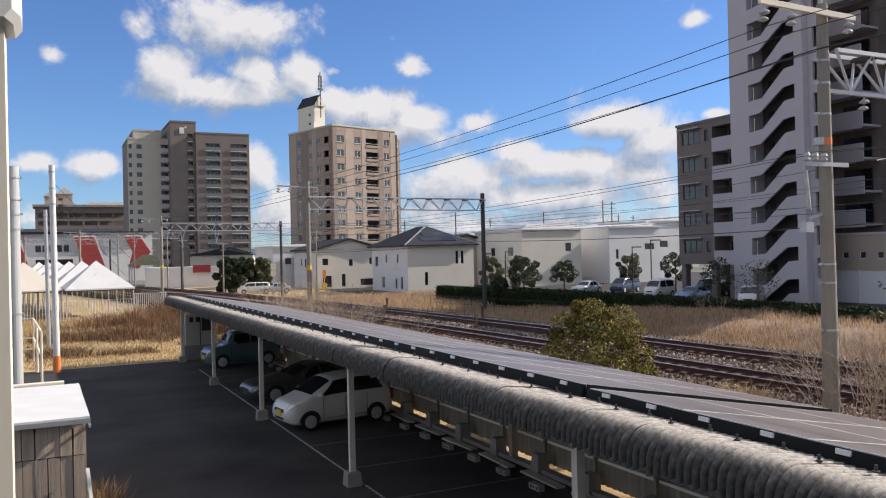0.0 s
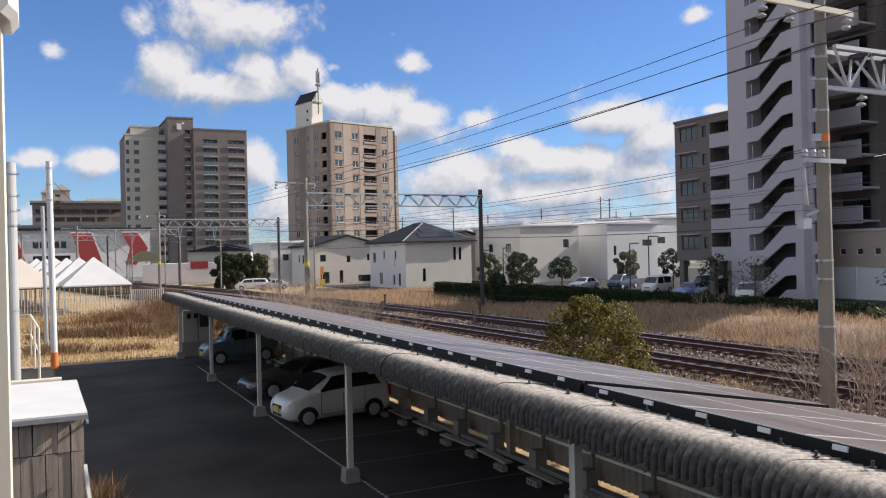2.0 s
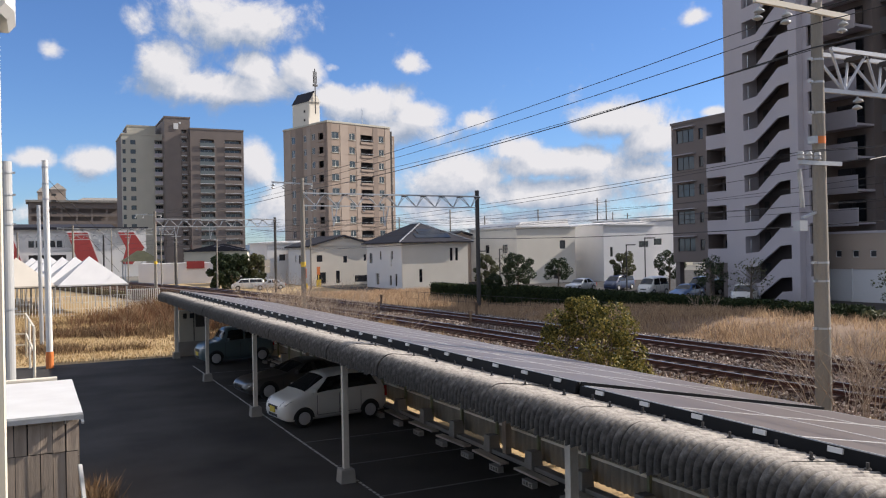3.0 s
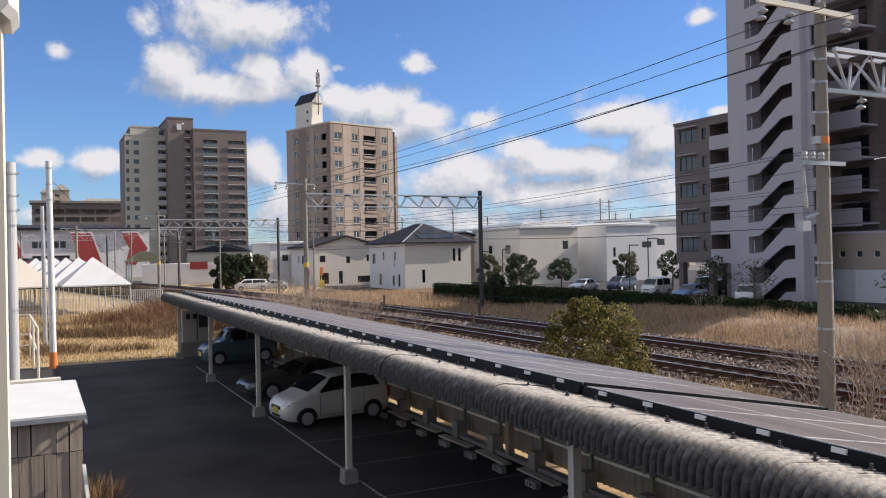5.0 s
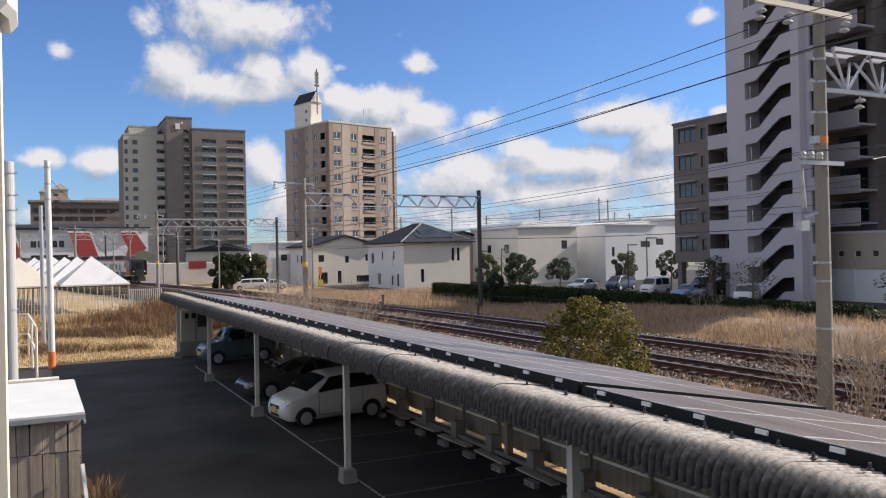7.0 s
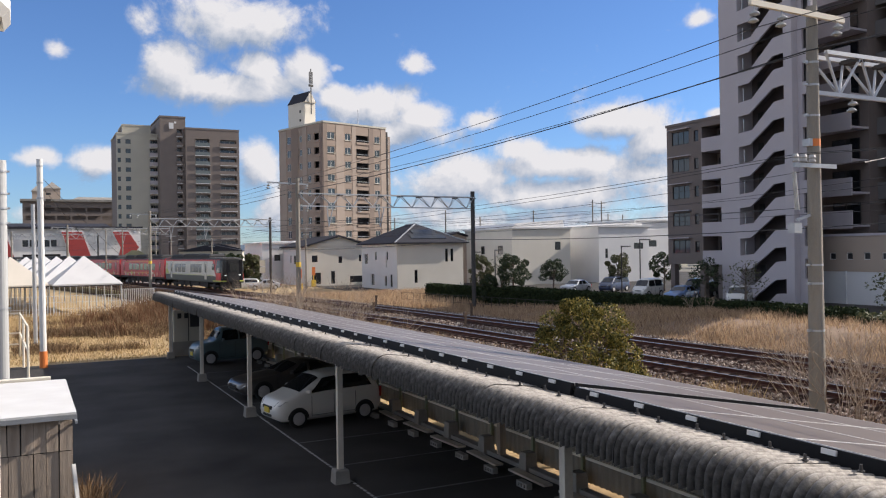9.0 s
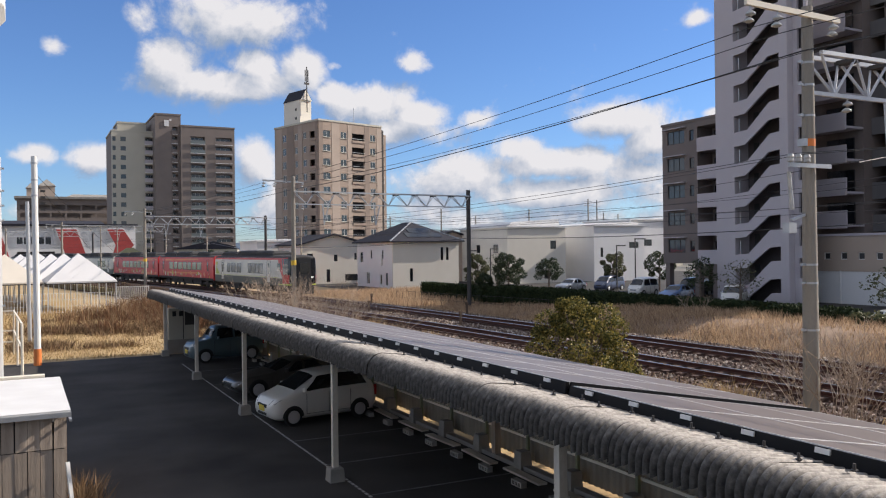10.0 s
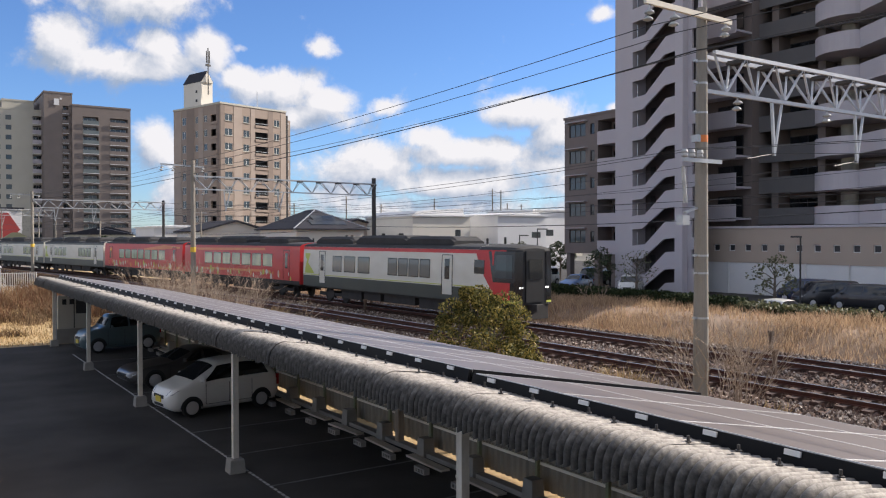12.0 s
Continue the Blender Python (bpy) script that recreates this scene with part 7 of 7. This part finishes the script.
def carriage(scheme, label, lead=False, seed=0):
    car = thing("train_carriage", label, "train", group="carriages of the express train")
    rng = random.Random(seed)
    y0, y1 = -HB, HB
    ya = y0 + 2.35 if lead else y0        # the cab takes the front end
    body = {"white": "train_white", "red": "train_red", "orange": "train_red", "grey": "train_white"}[scheme]
    bm = bmesh.new()
    loft(bm, [section_ring(ya), section_ring(y1)])
    part("body", bm, M[body], car, smooth=False)
    bm = bmesh.new()
    loft(bm, [[(x * 1.004, y, z + 0.012) for x, _, z in section_ring(y)[3:10]] for y in (ya + 0.02, y1 - 0.02)])
    part("roof", bm, M["train_roof"], car, "dark grimy roof")
    # air conditioners and ducts on the roof
    for a, b, w, t in ((ya + 2.4, ya + 6.8, 0.95, 0.42), (-1.2, 4.2, 0.95, 0.48), (4.7, 9.3, 0.9, 0.42)):
        bm = bmesh.new()
        loft(bm, [[(-w, y, 3.62), (w, y, 3.62), (w, y, 3.62 + t * k * 0.7), (w * 0.8, y, 3.62 + t * k), (-w * 0.8, y, 3.62 + t * k), (-w, y, 3.62 + t * k * 0.7)] for y, k in ((a, 0.5), (a + 0.4, 1), ((a + b) / 2, 1.06), (b - 0.4, 1), (b, 0.5))])
        part("roof_unit", bm, M["train_roof"], car, "dark air-conditioning housing")
    bm = bmesh.new()
    for y in (ya + 1.6, 0.2, 9.6):
        tube(bm, (0.5, y, 3.6), (0.5, y, 3.95), 0.06, n=8)
    part("roof_vent", bm, M["train_roof"], car)
    # paint
    if scheme in ("white", "grey"):
        bm = bmesh.new()
        band(bm, 0.95, 1.62, ya, y1, 0.005)
        part("lower_band", bm, M["train_green"], car, "dark green lower side")
        bm = bmesh.new()
        band(bm, 1.66, 1.7, ya, y1, 0.006)
        part("pin_stripe", bm, M["lime"], car)
        bm = bmesh.new()
        band(bm, 3.24, 3.42, ya, y1, 0.005)
        part("roof_stripe", bm, M["train_red" if scheme == "white" else "train_green"], car)
        panes(car, [(ya + 3.9 + 1.02 * i, ya + 4.72 + 1.02 * i) for i in range(4)], 2.0, 2.85, "lit_window" if scheme == "grey" else "train_glass")
        panes(car, [(2.0, 3.2), (3.6, 4.8), (5.2, 6.2)], 2.0, 2.85, "lit_window" if scheme == "grey" else "train_glass")
        door(car, ya + 2.4, "train_white")
        door(car, 7.6, "train_white", 0.7)
        bm = bmesh.new()
        patch(bm, [(8.6, 1.75), (9.9, 1.75), (9.9, 3.0), (9.2, 3.0), (9.5, 2.4)], 0.006)
        part("side_emblem", bm, M["lime"], car, "yellow-green angular emblem")
    else:
        bm = bmesh.new()
        band(bm, 0.95, 1.15, ya, y1, 0.005)
        part("lower_band", bm, M["train_under"], car)
        bm = bmesh.new()
        patch(bm, [(-9.6, 1.3), (-3.0, 1.2), (-1.0, 3.0), (-6.0, 3.35), (-9.6, 3.2)] if scheme == "orange" else [(-6.0, 1.6), (6.5, 1.5), (7.5, 3.2), (-5.0, 3.3)], 0.005)
        part("orange_area", bm, M["train_orange"], car, "orange painted area")
        panes(car, [(-6.2 + 1.75 * i, -4.8 + 1.75 * i) for i in range(7)], 2.05, 2.85, "lit_window")
        door(car, -8.3, "train_red")
        door(car, 8.3, "train_red")
        for i in range(40):
            y, z, r = rng.uniform(-9.0, 9.0), rng.uniform(1.28, 1.72), rng.uniform(0.1, 0.26)
            n = 7
            ps = [(y + r * 0.7 * rng.uniform(0.6, 1.2) * math.cos(6.283 * k / n), z + r * rng.uniform(0.7, 1.4) * math.sin(6.283 * k / n)) for k in range(n)]
            bm = bmesh.new()
            patch(bm, [(a, max(1.16, min(1.88, b))) for a, b in ps], 0.008 + 0.0004 * i, (-1,))
            part("painted_shape", bm, M[("train_white", "train_white", "lime", "train_orange")[i % 4]], car)
    # underframe
    for a, b in ((-5.4, -2.6), (-2.2, 0.8), (1.2, 3.0), (3.3, 5.6)):
        bm = bmesh.new()
        box(bm, -1.15, 1.15, a, b, 0.32 + 0.12 * rng.random(), 0.97)
        part("equipment_box", bm, M["train_under"], car)
    bm = bmesh.new()
    box(bm, -1.3, 1.3, y0 + (1.6 if lead else 0.1), y1 - 0.1, 0.86, 0.96)
    part("underframe", bm, M["train_under"], car)
    bogie(car, -7.1)
    bogie(car, 7.1)
    bm = bmesh.new()
    box(bm, -0.55, 0.55, y1, y1 + 0.32, 1.1, 3.25)
    part("gangway", bm, M["train_under"], car, "black gangway bellows")
    if lead:
        nose(car, ya, y0)
    return car


def nose(car, ya, y0):
    """Cab with wrap-round windscreen and a black gangway door."""
    def ring(y, k, crown):
        return [(x * k, y, z if z < 3.4 else 3.42 + (z - 3.42) * crown) for x, _, z in section_ring(y)]
    bm = bmesh.new()
    loft(bm, [section_ring(ya), ring(ya - 1.1, 0.995, 1), ring(ya - 1.9, 0.93, 0.95), ring(ya - 2.25, 0.78, 0.7), ring(y0 + 0.0, 0.5, 0.3)])
    cab = part("cab", bm, M["train_roof"], car, smooth=False)

    def skin(name, z0, z1, ys, material, proud=0.012, lab=""):
        """A strip over the cab from the side round to the front."""
        prof = {ya: 1.0, ya - 1.1: 0.995, ya - 1.9: 0.93, ya - 2.25: 0.78, y0: 0.5}
        keys = sorted(prof)

        def half(y, z):
            for a, b in zip(keys, keys[1:]):
                if a <= y <= b:
                    t = (y - a) / (b - a)
                    return side_x(min(z, 3.42)) * (prof[a] + (prof[b] - prof[a]) * t)
            return side_x(z)
        for s in (-1, 1):
            bm = bmesh.new()
            rows = []
            for z in (z0, (z0 * 2 + z1) / 3, (z0 + 2 * z1) / 3, z1):
                ring = [y(z) if callable(y) else y for y in ys]
                rows.append([(s * (half(yy, z) + proud), yy - proud, z) for yy in ring])
            loft(bm, rows, closed=False, caps=False)
            part(name, bm, M[material], cab, lab)
    mids = [ya - 1.1, ya - 1.5, ya - 1.9, ya - 2.1, ya - 2.25, y0]
    skin("cab_side", 1.6, 3.3, [ya, ya - 0.5, ya - 1.1, ya - 1.3], "train_white", 0.005)
    skin("cab_stripe_top", 3.28, 3.42, [ya, ya - 0.5, ya - 1.1], "train_red", 0.009)
    skin("red_sweep", 1.62, 3.42, [lambda z: ya + 0.2 - 1.15 * ((3.42 - z) / 1.8) ** 1.4, ya - 1.1, ya - 1.5, ya - 1.9], "train_red", 0.014, "red sweep behind the windscreen")
    skin("windscreen", 1.95, 3.36, [lambda z: ya - 0.75 - 0.35 * (3.36 - z) / 1.4, ya - 1.3, ya - 1.9, ya - 2.25, y0], "train_black", 0.022, "black wrap-round windscreen")
    skin("windscreen_glass", 2.15, 3.2, [ya - 1.25, ya - 1.6, ya - 1.9, ya - 2.15], "screen_glass", 0.03)
    skin("cab_lower", 1.1, 1.97, [ya - 0.95, ya - 1.1, ya - 1.5, ya - 1.9, ya - 2.08], "train_red", 0.017, "red lower cab corner")
    skin("front_lower", 1.1, 1.97, [ya - 2.06, ya - 2.25, y0], "train_black", 0.02, "black lower front")
    skin("cab_stripe", 1.02, 1.16, [ya, ya - 1.1, ya - 1.9, ya - 2.25, y0], "lime", 0.02, "yellow-green edge stripe")
    skin("cab_band", 0.95, 1.6, [ya, ya - 0.6, ya - 1.1, ya - 1.5], "train_green", 0.006)
    bm = bmesh.new()
    box(bm, -0.55, 0.55, y0 - 0.08, y0 + 0.3, 1.05, 3.38)
    part("gangway_door", bm, M["door_black"], cab, "black end door")
    bm = bmesh.new()
    box(bm, -0.4, 0.4, y0 - 0.115, y0 - 0.1, 2.1, 3.0)
    part("end_window", bm, M["dark_glass"], cab)
    for s in (-1, 1):
        bm = bmesh.new()
        for x in (0.72, 0.84, 0.96):
            tube(bm, (s * x, ya - 2.19 + (0.12 if x > 0.9 else 0), 1.72), (s * x, ya - 2.36 + (0.2 if x > 0.9 else 0), 1.72), 0.042, n=12)
        part("headlight", bm, M["headlight"], cab, "lit white headlights")
    bm = bmesh.new()
    band(bm, 2.3, 2.95, ya - 0.5, ya + 0.25, 0.022)
    part("cab_side_window", bm, M["dark_glass"], cab)
    bm = bmesh.new()
    box(bm, -0.25, 0.25, y0 - 0.45, y0 + 0.3, 0.7, 0.95)
    box(bm, -1.0, 1.0, y0 + 0.15, y0 + 0.5, 0.25, 0.95)
    part("coupler_and_plough", bm, M["train_under"], cab)


TRAIN = [carriage("white", "white and dark green express carriage with black cab and red sweep", True, 1),
         carriage("red", "red express carriage with orange area and pale painted shapes", False, 2),
         carriage("orange", "red and orange express carriage with painted shapes", False, 3),
         carriage("grey", "white express carriage with dark green lower side", False, 4),
         carriage("grey", "white express carriage with dark green lower side", False, 5),
         carriage("grey", "white express carriage with dark green lower side", False, 6)]


def move_train():
    """The train comes round the bend towards the camera at 20.3 m/s."""
    for k, car in enumerate(TRAIN):
        rows = []
        for i in range(25):
            t = 0.5 * i
            s = 18.5 + 20.3 * (12.0 - t) + HB + CAR * k
            a, b = along(s - 7.1), along(s + 7.1)
            c = (a + b) / 2
            rows.append((t, pose(c.x, c.y, RAIL_Z, 0, 0, math.degrees(math.atan2(-(b - a).x, (b - a).y)))))
        walk(car, rows)


# ---- clouds ----
def cloud_material():
    m = bpy.data.materials.new("cloud")
    m.use_nodes = True
    nt = m.node_tree
    n, lk = nt.nodes, nt.links.new
    n.remove(n["Principled BSDF"])
    uv = n.new("ShaderNodeUVMap")
    uv.uv_map = "sky"

    def math_node(op, a, b=None, c=None, clamp=False):
        nd = n.new("ShaderNodeMath")
        nd.operation, nd.use_clamp = op, clamp
        for i, v in enumerate((a, b, c)):
            if v is None:
                continue
            if isinstance(v, (int, float)):
                nd.inputs[i].default_value = v
            else:
                lk(v, nd.inputs[i])
        return nd.outputs[0]

    def tex(scale, detail, rough, src, warp=0.0):
        t = n.new("ShaderNodeTexNoise")
        t.inputs["Scale"].default_value, t.inputs["Detail"].default_value, t.inputs["Roughness"].default_value = scale, detail, rough
        t.inputs["Distortion"].default_value = warp
        lk(src, t.inputs["Vector"])
        return t.outputs[0]

    def density(shift):
        """How thick the cloud is; shift looks that much towards the sun."""
        src = uv.outputs[0]
        if shift:
            ad = n.new("ShaderNodeVectorMath")
            lk(src, ad.inputs[0])
            ad.inputs[1].default_value = shift
            src = ad.outputs[0]
        sep = n.new("ShaderNodeSeparateXYZ")
        lk(src, sep.inputs[0])
        best = None
        for az, el, w, h, k in CLOUDS:
            dx = math_node("DIVIDE", math_node("SUBTRACT", sep.outputs[0], az), w)
            dy = math_node("DIVIDE", math_node("SUBTRACT", sep.outputs[1], el), h)
            d = math_node("ADD", math_node("MULTIPLY", dx, dx), math_node("MULTIPLY", dy, dy))
            g = math_node("MULTIPLY", math_node("EXPONENT", math_node("MULTIPLY", d, -1.0)), k)
            best = g if best is None else math_node("MAXIMUM", best, g)
        # unseen clouds outside the view, added so their glow fills the shade
        unseen_fill = math_node("MAXIMUM", math_node("GREATER_THAN", math_node("ABSOLUTE", math_node("SUBTRACT", sep.outputs[0], 28.0)), 46.0), math_node("GREATER_THAN", sep.outputs[1], 34.0))
        best = math_node("MAXIMUM", best, math_node("MULTIPLY", unseen_fill, 0.5))
        f = math_node("ADD", math_node("MULTIPLY", tex(0.2, 9, 0.62, src, 0.4), 2.1), math_node("MULTIPLY", tex(0.7, 6, 0.62, src), 0.8))
        return math_node("ADD", best, math_node("SUBTRACT", math_node("MULTIPLY", f, 0.66), 1.18))

    d0, d1 = density(None), density((0.8, 1.3, 0))
    ramp = n.new("ShaderNodeMapRange")
    ramp.interpolation_type = "SMOOTHSTEP"
    lk(d0, ramp.inputs["Value"])
    ramp.inputs["From Min"].default_value, ramp.inputs["From Max"].default_value = -0.02, 0.4
    lit = n.new("ShaderNodeMapRange")
    lk(math_node("SUBTRACT", d0, d1), lit.inputs["Value"])
    lit.inputs["From Min"].default_value, lit.inputs["From Max"].default_value = -0.3, 0.3
    col = n.new("ShaderNodeMix")
    col.data_type = "RGBA"
    lk(lit.outputs[0], col.inputs["Factor"])
    col.inputs["A"].default_value, col.inputs["B"].default_value = (0.4, 0.49, 0.63, 1), (0.98, 0.97, 0.97, 1)
    em, tr, mx = n.new("ShaderNodeEmission"), n.new("ShaderNodeBsdfTransparent"), n.new("ShaderNodeMixShader")
    lk(col.outputs["Result"], em.inputs[0])
    em.inputs[1].default_value = 0.62
    lk(ramp.outputs[0], mx.inputs[0])
    lk(tr.outputs[0], mx.inputs[1])
    lk(em.outputs[0], mx.inputs[2])
    lk(mx.outputs[0], n["Material Output"].inputs[0])
    return m


# bearing to the right of +y, height, half width, half height (degrees), thickness
CLOUDS = [(12.6, 15.5, 4.3, 1.9, 0.9),
          (10.9, 16.5, 2.8, 1.6, 0.8),
          (7.7, 12.4, 2.2, 1.8, 0.85),
          (11.0, 11.3, 5.3, 1.4, 0.85),
          (12.9, 12.6, 2.1, 1.4, 0.8),
          (5.7, 15.1, 1.4, 1.6, 0.4),
          (16.5, 12.5, 1.9, 1.9, 0.7),
          (21.3, 10.2, 3.5, 1.8, 0.9),
          (24.5, 9.4, 2.6, 1.3, 0.8),
          (22.5, 8.3, 4.8, 1.3, 0.8),
          (28.6, 9.1, 2.0, 0.8, 0.55),
          (24.1, 12.9, 1.3, 0.8, 0.62),
          (3.0, 6.2, 1.8, 1.2, 0.85),
          (-0.6, 6.3, 1.5, 0.7, 0.75),
          (13.5, 6.0, 1.7, 1.9, 0.85),
          (19.0, 10.8, 1.9, 1.1, 0.8),
          (37.8, 8.7, 4.2, 1.5, 0.85),
          (35.4, 6.0, 7.7, 1.4, 0.85),
          (40.4, 7.3, 2.3, 1.6, 0.75),
          (31.5, 6.9, 2.6, 1.3, 0.7),
          (26.8, 5.1, 4.8, 1.7, 0.8),
          (34.6, 3.9, 9.4, 1.5, 0.75),
          (14.7, 3.1, 2.5, 2.3, 0.75),
          (0.7, 13.0, 0.9, 0.7, 0.55),
          (43.6, 15.0, 0.9, 0.5, 0.55),
          (30.6, 2.2, 13.0, 1.0, 0.6),
          (25.1, 2.9, 2.6, 1.7, 0.6),
          (38.5, 5.1, 4.6, 1.7, 0.7),
          (18.6, 12.7, 0.9, 0.4, 0.5),
          (44.8, 8.9, 1.0, 0.4, 0.7),
          (-0.6, 2.8, 1.9, 1.0, 0.6)]


def cloud_sheet():
    """A wide dome of scattered clouds; unseen ones glow as added fill light."""
    az0, az1, el0, el1, nx, ny, r = -180.0, 180.0, -0.5, 84.0, 120, 40, 4300.0
    verts, faces, uvs = [], [], []
    for j in range(ny + 1):
        for i in range(nx + 1):
            a, e = az0 + (az1 - az0) * i / nx, el0 + (el1 - el0) * j / ny
            verts.append((r * math.sin(radians(a)) * math.cos(radians(e)), r * math.cos(radians(a)) * math.cos(radians(e)), r * math.sin(radians(e))))
            uvs.append((a, e))
    for j in range(ny):
        for i in range(nx):
            k = j * (nx + 1) + i
            faces.append((k, k + nx + 1, k + nx + 2, k + 1))
    me = raw("cloud_backdrop", verts, faces, cloud_material())
    layer = me.uv_layers.new(name="sky")
    for lp in me.loops:
        layer.data[lp.index].uv = uvs[lp.vertex_index]
    ob = solid("cloud_backdrop", me, None, "white and grey heaped clouds drifting in a blue sky", "clouds", kind="structure")
    ob.visible_shadow = False
    return ob


clouds = cloud_sheet()


def move_clouds():
    walk(clouds, [(0.0, pose(0, 0, 0)), (6.0, pose(0, 0, 0, 0, 0, -0.6)), (12.0, pose(0, 0, 0, 0, 0, -1.2))])


def motions():
    move_train()
    move_clouds()


motions()
